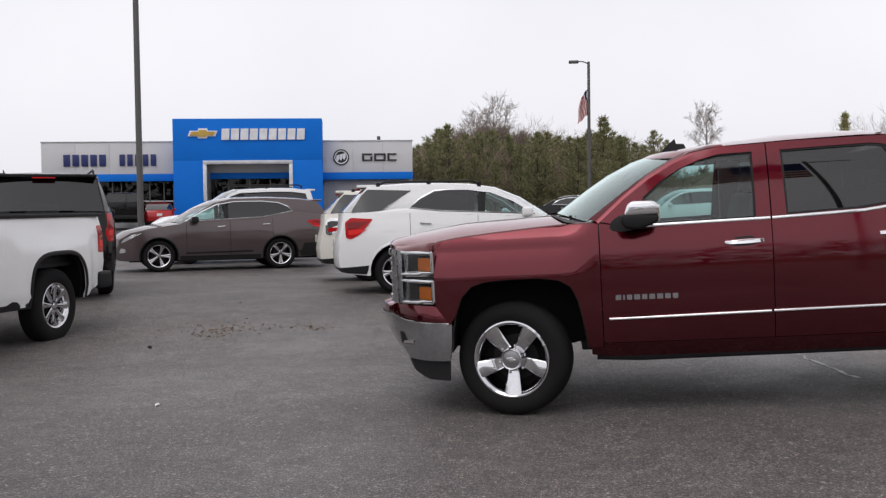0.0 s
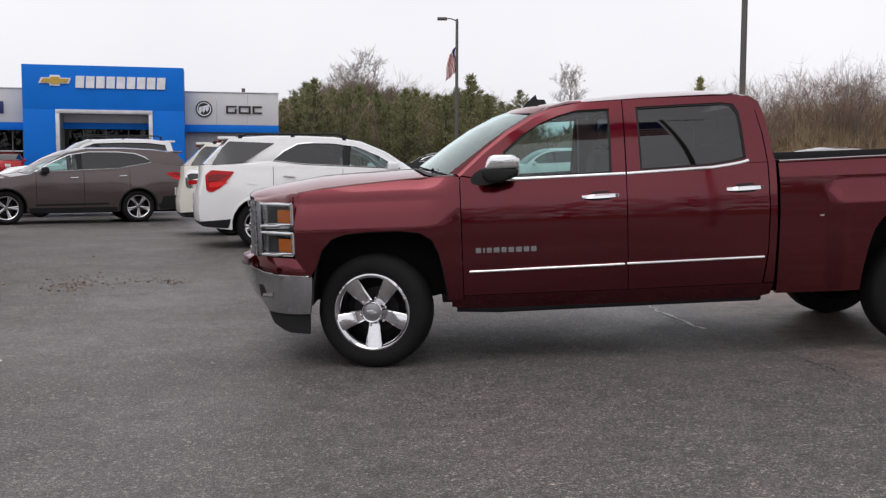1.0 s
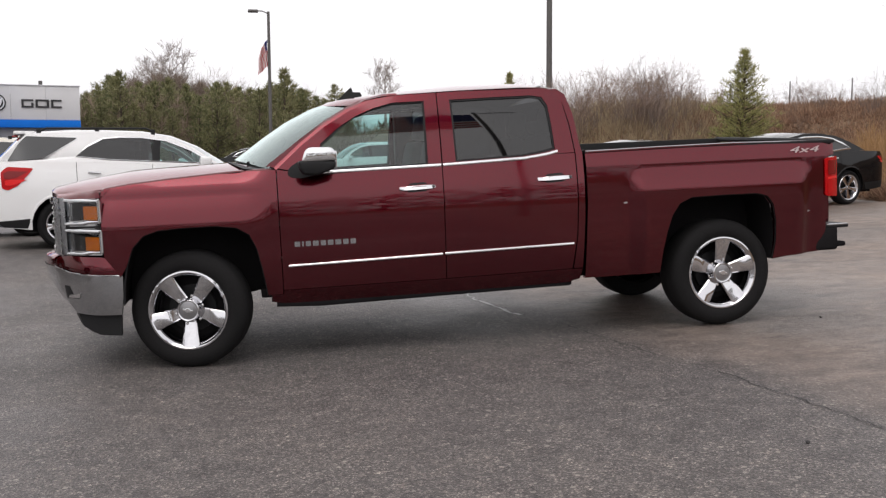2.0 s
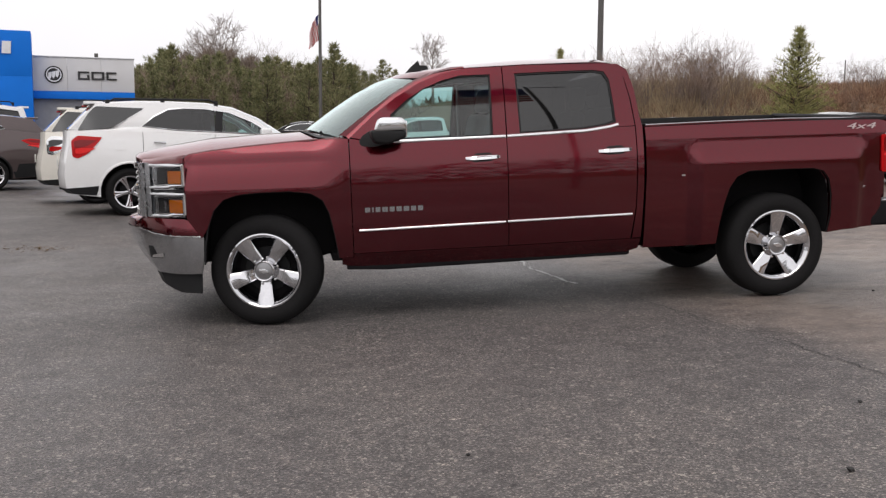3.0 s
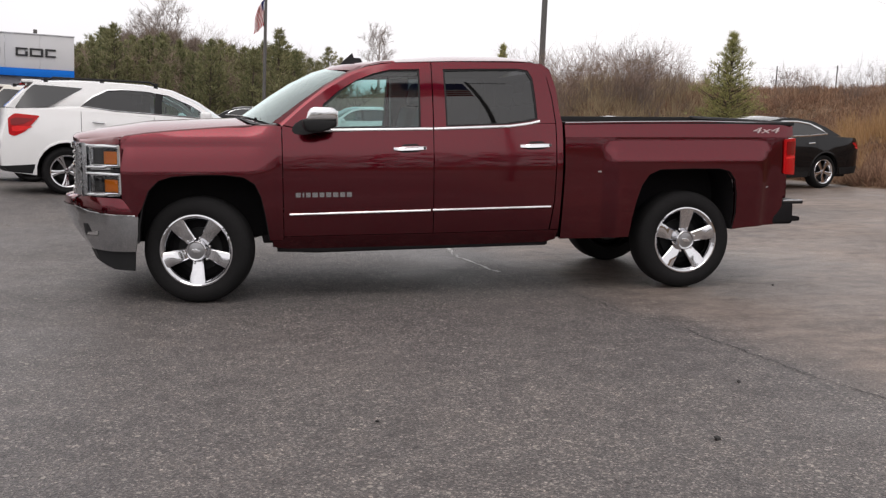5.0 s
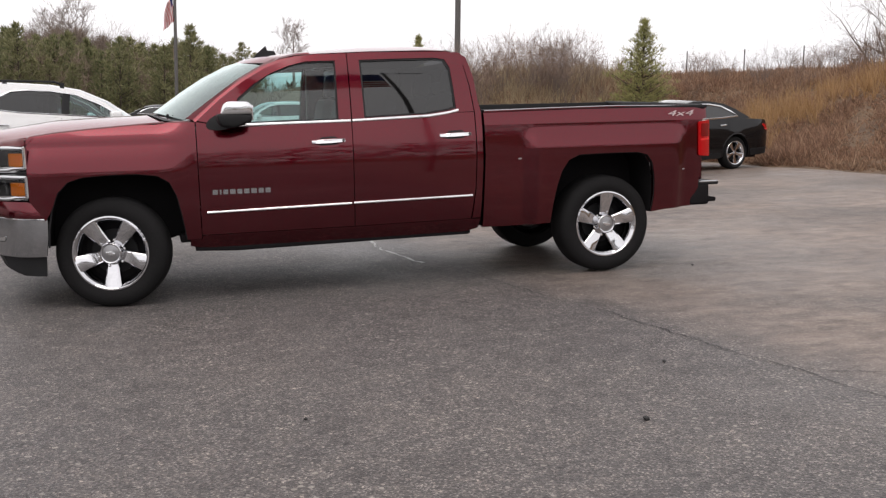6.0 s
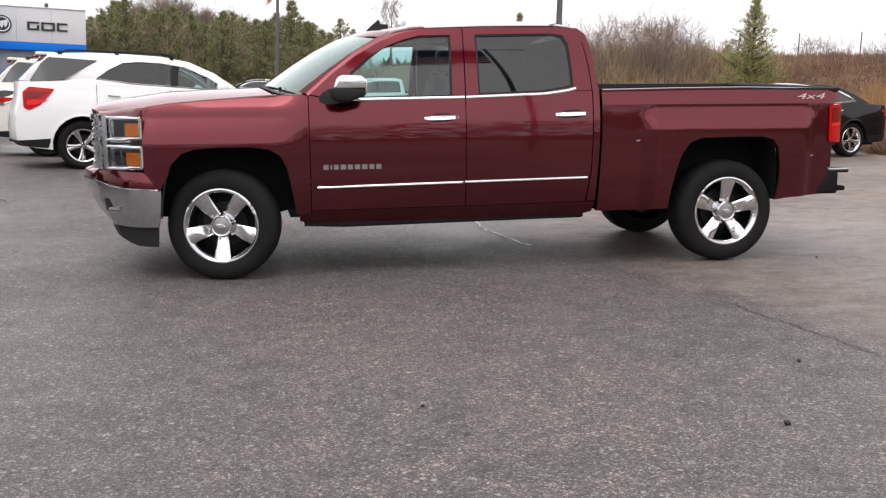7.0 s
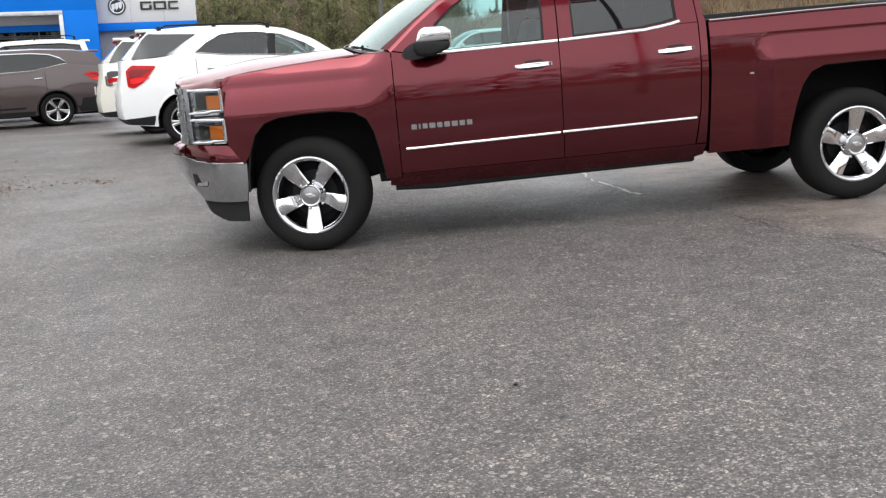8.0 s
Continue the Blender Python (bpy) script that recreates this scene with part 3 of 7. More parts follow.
            part("lamp_reflector", panel(rounded([(-0.728, z0 + 0.006), (-0.700, z0 + 0.008), (-0.706, z1 - 0.008), (-0.728, z1 - 0.006)], 0.008), lambda x, z: w_fen(x, 1.0) - 0.012, sd, 0.006, 0.004), CHROME, head)
            part("turn_lamp", panel(rounded([(-0.626, z0 + 0.004), (-0.526, z0 + 0.006), (-0.524, z1 - 0.026), (-0.626, z1 - 0.026)], 0.008), lambda x, z: w_fen(x, 1.0) - 0.012, sd, 0.007, 0.006), LENS_AMBER, head, "amber turn lamp")
            part("lens", panel(o, lambda x, z: w_fen(x, 1.0) - 0.012, sd, 0.016, 0.004), GLASS_LENS, head)
            wl_ = lambda x, z: w_fen(x, 1.0) - 0.010
            for tp in ([(-0.775, z1 + 0.016), (-0.66, z1 + 0.014), (-0.508, z1 + 0.010)], [(-0.775, z0 - 0.022), (-0.64, z0 - 0.020), (-0.60, z0 - 0.010), (-0.508, z0 - 0.006)], [(-0.511, z0 - 0.010), (-0.511, (z0 + z1) / 2), (-0.511, z1 + 0.014)]):
                part("lamp_trim", strip(tp, wl_, sd, 0.026, 0.004, 0.014), CHROME, head)
        part("lamp_gap", panel(rounded([(-0.78, 0.985), (-0.507, 0.990), (-0.507, 1.004), (-0.78, 1.000)], 0.004), lambda x, z: w_fen(x, 1.0) - 0.012, sd, 0.012, 0.01), PLASTIC, head)
        tail = part("tail_lamp", panel(rounded([(4.750, 0.938), (4.905, 0.925), (4.902, 1.234), (4.746, 1.222)], 0.02), lambda x, z: w_bed(x, 1.0) + 0.012 - 0.5 * max(0, x - 4.78) ** 1.3, sd, 0.0, 0.06, 0.03), LENS_RED, T, "red tail lamp")
        for za, zb_ in ((0.955, 1.055), (1.095, 1.205)):
            part("lamp_cell", panel(rounded([(4.772, za), (4.885, za), (4.885, zb_), (4.772, zb_)], 0.015), lambda x, z: w_bed(x, 1.0) + 0.012 - 0.5 * max(0, x - 4.78) ** 1.3, sd, 0.003, 0.02, 0.03), LENS_DEEP if za > 1.0 else LENS_RED, tail)
        # A brighter red band across the middle of the lamp.
        part("lamp_band", panel(rounded([(4.772, 1.062), (4.897, 1.066), (4.897, 1.086), (4.772, 1.078)], 0.005), lambda x, z: w_bed(x, 1.0) + 0.014 - 0.5 * max(0, x - 4.78) ** 1.3, sd, 0.0, 0.02, 0.03), LENS_BRIGHT, tail)
        # mirror
        mir = part("door_mirror", prism([(0.782, 1.372), (0.90, 1.374), (1.030, 1.362), (1.022, 1.312), (0.90, 1.272), (0.815, 1.280), (0.790, 1.315)], sd * 1.06, sd * 1.24, 0.018), PLASTIC, T, "chrome-capped door mirror")
        part("mirror_cap", prism([(0.803, 1.362), (0.826, 1.434), (0.856, 1.458), (1.002, 1.455), (1.030, 1.428), (1.032, 1.364)], sd * 1.055, sd * 1.245, 0.022), CHROME, mir)
        part("mirror_arm", box(0.86, 0.95, sd * 0.93, sd * 1.08, 1.29, 1.325, 0.012), PLASTIC, mir)
        part("mirror_glass", box(1.024, 1.036, sd * 1.08, sd * 1.22, 1.32, 1.43, 0.003), CHROME, mir)
        part("mirror_patch", panel(rounded([(0.715, 1.288), (0.738, 1.262), (0.815, 1.254), (0.93, 1.275), (0.94, 1.36), (0.90, 1.40), (0.80, 1.37), (0.738, 1.335)], 0.02), w_cab, sd, 0.003, 0.01), PLASTIC, T)
        # wheels
        wheel(T, 0.004, 0.40, 0.945, sd, 0.40, 0.262, 0.28, "five", 180 if sd < 0 else 30, steer=-12.0)
        wheel(T, 3.903, 0.402, 0.970, sd, 0.40, 0.262, 0.28, "five", 3 if sd < 0 else 60)
        # small badges on the door: eight separate raised letters drawn as plain bars, and the rear quarter's badge
        if sd < 0:
            x = 0.738
            for wide in (0.037, 0.012, 0.034, 0.040, 0.035, 0.038, 0.040, 0.037, 0.037):
                o = rounded([(x, 0.792), (x + wide, 0.792), (x + wide, 0.827), (x, 0.827)], 0.004, 2)
                part("badge_letter", panel(o, w_cab, sd, 0.006, 0.008, 0.5), CHROME_SOFT, d1)
                x += wide + 0.0135
            part("fuel_door_dot", panel(rounded([(3.125, 0.962), (3.155, 0.962), (3.155, 0.974), (3.125, 0.974)], 0.005), w_bed, sd, 0.001, 0.003), PLASTIC_LIGHT, T)
            part("reflector_dot", panel(rounded([(4.60, 0.822), (4.632, 0.826), (4.632, 0.838), (4.60, 0.836)], 0.005), w_bed, sd, 0.001, 0.003), PLASTIC_LIGHT, T)
    BADGE = simple("silver badge", (0.62, 0.52, 0.52), 0.4, 0.5)
    lettering("drive_badge", "4x4", 0.092, 0.002, BADGE, T, Matrix.Translation((4.452, -w_bed(4.6, 1.30) - 0.008, 1.274)) @ pose(0, 0, 0, 84, 0, 0) @ Matrix.Diagonal((1.75, 0.72, 1, 1)), "silver badge with a red edge", 0.25)
    # hood, cowl and screen
    def w_hood(x, z):
        t = smoothstep((x + 0.52) / 0.14)
        return (w_fen(x, 1.0) - 0.086) * (1 - t) + 0.885 * t
    hood_pts = [(-0.80, 1.188), (-0.80, 1.204), (-0.77, 1.214), (-0.62, 1.228), (-0.50, 1.240), (-0.314, 1.268), (-0.078, 1.289), (0.243, 1.312), (0.50, 1.328)]
    part("hood", across(hood_pts, w_hood, [-0.155, -0.155, -0.15, -0.11, -0.08, -0.05, -0.02, 0.0, -0.10], [0.020, 0.036, 0.050, 0.076, 0.086, 0.090, 0.082, 0.070, 0.062], 20), PAINT_RED, T)
    for sd in (-1, 1):
        bm = bmesh.new()
        rows = []
        for i in range(14):
            x = -0.83 + 0.03 * i
            zb = interp(x, [(-0.83, 1.184), (-0.50, 1.188), (-0.46, 1.226), (-0.44, 1.246)])
            zh = interp(x, hood_pts[2:])
            wb_ = w_fen(x, 1.0) if x < -0.52 else min(w_fen(x, 1.0), w_fen(x, zb) + 0.006)
            rows.append([bm.verts.new((x, sd * (wb_ - d), z)) for d, z in ((0.030, zb - 0.012), (0.002, zb), (0.016, zb + 0.38 * (zh - zb)), (0.046, zb + 0.75 * (zh - zb)), (0.092, zh + 0.003))])
        for r0, r1 in zip(rows, rows[1:]):
            for q in range(4):
                bm.faces.new((r0[q], r0[q + 1], r1[q + 1], r1[q]))
        part("hood_skirt", bm, PAINT_RED, T)
        part("grille_side", panel(rounded([(-0.875, 0.808), (-0.765, 0.808), (-0.765, 1.192), (-0.865, 1.192)], 0.012), lambda x, z: w_fen(x, 1.0), sd, 0.004, 0.05, 0.04), SATIN, T)
    for sd in (-1, 1):
        bm = bmesh.new()
        rows = []
        for i in range(21):
            x = -0.51 + 0.05 * i
            z = interp(x, hood_pts[2:])
            rows.append([bm.verts.new((x, sd * (w_hood(x, z) + d), z - h)) for d, h in ((-0.004, -0.001), (0.003, 0.006), (0.003, 0.042))])
        for r0, r1 in zip(rows, rows[1:]):
            for q in range(2):
                bm.faces.new((r0[q], r0[q + 1], r1[q + 1], r1[q]))
        part("hood_edge", bm, PAINT_RED, T)
    part("nose_core", box(-0.76, -0.42, -0.66, 0.66, 0.70, 1.17, 0.02), DARK, T)
    for sd in (-1, 1):
        bm = bmesh.new()
        top = [(-0.56, 1.200), (-0.50, 1.224), (-0.47, 1.240), (-0.314, 1.262), (-0.078, 1.283), (0.243, 1.306), (0.44, 1.318), (0.64, 1.318)]
        rows = []
        for x, z in top:
            w = w_fen(x, z)
            rows.append([bm.verts.new((x, sd * (w - d), z + h)) for d, h in ((0.0, 0.0), (0.012, 0.008), (0.03, 0.0125), (max(0.03, w - 0.878), 0.0125))])
        for r0, r1 in zip(rows, rows[1:]):
            for q in range(3):
                bm.faces.new((r0[q], r0[q + 1], r1[q + 1], r1[q]))
        part("fender_top", bm, PAINT_RED, T)
    part("cowl", across([(0.43, 1.335), (0.62, 1.318)], lambda x, z: 0.90, -0.12, 0.055, 12), PLASTIC, T)
    screen = [(0.60, 1.325), (0.825, 1.49), (1.0, 1.612), (1.176, 1.712), (1.27, 1.755)]
    part("windshield", across(screen, lambda x, z: w_cab(x, z) - 0.035, [-0.24, -0.245, -0.245, -0.24, -0.225], [0.078, 0.066, 0.055, 0.045, 0.035], 18), GLASS_SCREEN, T, "clear windshield").visible_shadow = False
    for sd in (-1, 1):
        bm = bmesh.new()
        rows = []
        for (x, z), (bx, bz) in zip([(0.645, 1.318)] + frame_f_out[1:6], screen + [(1.45, 1.80)]):
            wa, wb = w_cab(x, z), w_cab(bx, bz) - 0.045
            rows.append([bm.verts.new(p) for p in ((x, sd * wa, z), (x - 0.015, sd * (wa - 0.008), z + 0.016), (bx - 0.02, sd * wb, bz + 0.022), (bx - 0.02, sd * (wb - 0.02), bz + 0.012))])
        for r0, r1 in zip(rows, rows[1:]):
            for q in range(3):
                bm.faces.new((r0[q], r0[q + 1], r1[q + 1], r1[q]))
        part("windshield_pillar", bm, PAINT_RED, T)
    roof = [(1.225, 1.742), (1.29, 1.778), (1.40, 1.80), (1.55, 1.812), (1.98, 1.828), (2.44, 1.835), (2.62, 1.830), (2.70, 1.815), (2.76, 1.775)]
    part("roof", across(roof, lambda x, z: interp(x, [(1.19, 0.80), (1.40, 0.785), (1.6, 0.768), (2.6, 0.765), (2.70, 0.758), (2.76, 0.745)]), [-0.225, -0.205, -0.17, -0.11, 0, 0, 0.01, 0.02, 0.02], [0.030, 0.030, 0.032, 0.044, 0.076, 0.074, 0.066, 0.055, 0.04], 20), PAINT_RED, T)
    part("cab_back", across([(2.758, 1.772), (2.785, 1.70), (2.795, 1.62)], lambda x, z: w_cab(x, z) - 0.03, 0.02, 0, 8), PAINT_RED, T)
    part("rear_window", across([(2.80, 1.62), (2.82, 1.40)], lambda x, z: w_cab(x, z) - 0.06, 0.02, 0, 8), GLASS_TINT, T)
    part("cab_back_panel", across([(2.822, 1.40), (2.826, 1.2), (2.80, 0.45)], lambda x, z: w_cab(x, z) - 0.005, 0.0, 0, 8), PAINT_RED, T)
    # antenna fin
    bm = bmesh.new()
    prof = [(1.17, 1.818), (1.226, 1.876), (1.288, 1.928), (1.300, 1.890), (1.357, 1.886), (1.372, 1.850)]
    va = [bm.verts.new((x, -0.022 if z < 1.88 else -0.008, z)) for x, z in prof]
    vb = [bm.verts.new((x, 0.022 if z < 1.88 else 0.008, z)) for x, z in prof]
    bm.faces.new(va)
    bm.faces.new(vb[::-1])
    for i in range(len(prof)):
        j = (i + 1) % len(prof)
        bm.faces.new((va[i], va[j], vb[j], vb[i]))
    part("antenna_fin", bm, PLASTIC, T)
    # front: grille, bumper
    w_gr = w_fen(-0.80, 1.0)
    part("grille_back", across([(-0.795, 1.19), (-0.806, 0.80)], lambda x, z: w_gr, -0.142, 0, 14), SATIN, T)
    for z, wd in ((1.172, 0.036), (1.115, 0.014), (1.075, 0.014), (1.035, 0.014), (0.992, 0.046), (0.945, 0.014), (0.905, 0.014), (0.865, 0.014), (0.822, 0.034)):
        part("grille_bar", across([(-0.80, z + wd / 2 + 0.006), (-0.812, z + wd / 2 + 0.004), (-0.816, z), (-0.812, z - wd / 2 - 0.004), (-0.80, z - wd / 2 - 0.006)], lambda x, zz: w_gr - 0.01, -0.15 if wd > 0.02 else -0.138, 0, 16), CHROME, T)
    part("grille_emblem", box(-0.957, -0.942, -0.13, 0.13, 0.955, 1.03, 0.008), SIGN_GOLD_T, T)

    def w_bump(x, z):
        return 0.975 - 0.42 * max(0.0, (-0.42 - x) / 0.46) ** 2.0 + 0.05 * max(0.0, 1 - ((z - 0.68) / 0.29) ** 2) - 0.02

    upper = [(-0.435, 0.76), (-0.395, 0.675), (-0.66, 0.684), (-0.885, 0.73), (-0.885, 0.79), (-0.80, 0.802), (-0.52, 0.795)]
    chrome_o = [(-0.392, 0.668), (-0.40, 0.53), (-0.42, 0.405), (-0.60, 0.405), (-0.735, 0.412), (-0.80, 0.50), (-0.868, 0.61), (-0.892, 0.722), (-0.76, 0.688), (-0.60, 0.674)]
    for sd in (-1, 1):
        part("bumper_upper", panel(upper, lambda x, z: w_bump(x, z) + 0.30 * min(0.0, 0.735 - z), sd, 0.0, 0.05, 0.03), PAINT_RED, T)
        b = part("bumper_end", panel(chrome_o, w_bump, sd, 0.0, 0.05, 0.06), CHROME_SOFT, T, "chrome front bumper corner")
        part("bumper_lip", strip([(-0.392, 0.670), (-0.60, 0.676), (-0.76, 0.690), (-0.89, 0.724)], w_bump, sd, 0.014, 0.001, 0.008), CHROME, b)
        part("fog_pocket", panel([(-0.815, 0.60), (-0.775, 0.60), (-0.745, 0.535), (-0.70, 0.535), (-0.70, 0.515), (-0.80, 0.512)], w_bump, sd, 0.002, 0.01, 0.06), PLASTIC, b)
        part("fog_lamp", panel(rounded([(-0.79, 0.516), (-0.695, 0.522), (-0.690, 0.555), (-0.735, 0.542), (-0.775, 0.538)], 0.008), w_bump, sd, 0.005, 0.006, 0.06), CHROME, b)
        part("air_dam", panel([(-0.425, 0.405), (-0.432, 0.262), (-0.58, 0.270), (-0.69, 0.320), (-0.73, 0.412)], w_bump, sd, -0.02, 0.05, 0.06), PLASTIC, T)
    part("bumper_bar", across([(-0.893, 0.722), (-0.868, 0.61), (-0.80, 0.50), (-0.735, 0.412)], w_bump, [-0.148, -0.145, -0.135, -0.12], 0, 16), CHROME_SOFT, T)
    part("bumper_crown", across([(-0.79, 0.808), (-0.85, 0.800), (-0.882, 0.782), (-0.889, 0.726)], w_bump, [-0.10, -0.125, -0.142, -0.145], 0, 16), PAINT_RED, T)
    part("air_dam_front", across([(-0.73, 0.412), (-0.69, 0.32), (-0.60, 0.27)], lambda x, z: w_bump(x, z) - 0.02, -0.12, 0, 16), PLASTIC, T)
    # bed
    part("bed_floor", box(2.86, 4.82, -0.55, 0.55, 0.80, 0.84), PLASTIC_GREY, T)
    part("bed_front_wall", box(2.85, 2.89, -0.90, 0.90, 0.80, 1.35, 0.005), PAINT_RED, T)
    for sd in (-1, 1):
        part("bed_inner_wall", box(2.88, 4.80, sd * 0.86, sd * 0.82, 1.03, 1.34, 0.005), PLASTIC_GREY, T)
    part("tailgate", box(4.80, 4.865, -0.86, 0.86, 0.72, 1.345, 0.02), PAINT_RED, T)
    part("tailgate_cap", tube([(4.835, -0.88, 1.345), (4.835, 0.0, 1.378), (4.835, 0.92, 1.408)], 0.022, 8), PLASTIC, T)
    part("tailgate_handle", box(4.862, 4.875, -0.12, 0.12, 1.12, 1.20, 0.004), PLASTIC, T)
    rb = part("rear_bumper", box(4.68, 4.880, -0.955, 0.962, 0.515, 0.700, 0.03, seg=3), DARK, T, "black rear step bumper with chrome top")
    part("bumper_top", box(4.745, 4.968, -0.955, 0.955, 0.684, 0.716, 0.014, seg=4), PLASTIC, rb)
    for sd in (-1, 1):
        part("bumper_edge", box(4.78, 4.960, sd * 0.956, sd * 0.935, 0.706, 0.719, 0.005), CHROME_SOFT, rb)
    part("bumper_low", box(4.74, 4.965, -0.925, 0.925, 0.535, 0.575, 0.018), DARK, rb)
    # chassis
    part("chassis_frame", box(-0.5, 4.7, -0.42, -0.34, 0.44, 0.58, 0.01), DARK, T)
    part("chassis_frame", box(-0.5, 4.7, 0.34, 0.42, 0.44, 0.58, 0.01), DARK, T)
    part("underbody", box(0.5, 2.80, -0.80, 0.80, 0.43, 0.49, 0.01), DARK, T)
    part("engine_block", box(-0.4, 0.5, -0.38, 0.38, 0.42, 1.15, 0.05), DARK, T)
    part("rear_axle", tube([(3.886, -0.78, 0.40), (3.886, 0.78, 0.40)], 0.05, 10), DARK, T)
    part("differential", lathe([(0.001, -0.12), (0.10, -0.10), (0.15, 0), (0.10, 0.10), (0.001, 0.12)], 16, m=pose(3.886, 0, 0.40)), DARK, T)
    part("front_axle", tube([(0.0, -0.78, 0.38), (0.0, 0.78, 0.38)], 0.05, 10), DARK, T)
    part("exhaust_tip", tube([(3.2, 0.55, 0.42), (4.62, 0.72, 0.46)], 0.035, 10), STEEL, T)
    part("fuel_tank", box(2.2, 3.3, -0.33, -0.75, 0.42, 0.62, 0.04), DARK, T)
    # cabin
    part("cabin_floor", box(0.7, 2.78, -0.86, 0.86, 0.50, 0.56), PLASTIC, T)
    part("dashboard", box(0.62, 0.98, -0.86, 0.86, 0.92, 1.28, 0.08, seg=3), PLASTIC_GREY, T)
    part("steering_wheel", lathe([(0.17, -0.012), (0.182, -0.016), (0.19, 0), (0.182, 0.016), (0.17, 0.012), (0.166, 0)], 28, m=pose(1.08, -0.42, 1.16, 0, 0, 0) @ pose(0, 0, 0, 0, 0, 90) @ pose(0, 0, 0, -22, 0, 0)), PLASTIC, T)
    for sy in (-0.42, 0.42):
        for sx, tilt in ((1.28, 12), (2.12, 10)):
            seat = part("seat", box(sx, sx + 0.50, sy - 0.25, sy + 0.25, 0.72, 0.92, 0.06, seg=3), CLOTH, T, "grey cloth seat")
            back = box(-0.07, 0.07, sy - 0.24, sy + 0.24, 0.0, 0.62, 0.06, seg=3)
            bmesh.ops.transform(back, matrix=pose(sx + 0.46, 0, 0.88, 0, tilt, 0), verts=back.verts)
            part("backrest", back, CLOTH, seat)
            hd = box(-0.05, 0.05, sy - 0.13, sy + 0.13, 0.0, 0.20, 0.045, seg=3)
            bmesh.ops.transform(hd, matrix=pose(sx + 0.60, 0, 1.50, 0, tilt, 0), verts=hd.verts)
            part("headrest", hd, CLOTH, seat)
    part("headliner", across([(1.5, 1.765), (2.0, 1.79), (2.72, 1.77)], lambda x, z: 0.74, 0, 0.04, 6), PLASTIC_GREY, T)
    for sd in (-1, 1):
        part("door_liner", box(0.75, 2.74, sd * 0.93, sd * 0.89, 0.56, 1.27, 0.01), PLASTIC, T)
        part("pillar_liner", box(1.72, 1.88, sd * 0.76, sd * 0.68, 1.20, 1.76, 0.02), PLASTIC_GREY, T)
    part("window_sticker", panel([(0.80, 1.50), (0.875, 1.505), (0.915, 1.53), (0.84, 1.528)], lambda x, z: 0.70, -1, 0.0, 0.002, 0.5), PAPER, T)
    # wipers
    for y0, y1 in ((-0.62, -0.05), (0.05, 0.60)):
        wp = part("wiper", tube([(0.46, y0, 1.372), (0.49, (y0 * 2 + y1) / 3, 1.392), (0.51, y1, 1.405)], [0.010, 0.006, 0.004], 6), PLASTIC, T)
        part("wiper_blade", tube([(0.50, y0 - 0.05, 1.370), (0.51, y0 + 0.1, 1.392), (0.51, y1, 1.407)], 0.005, 5), PLASTIC, wp)
    return T


red_truck()


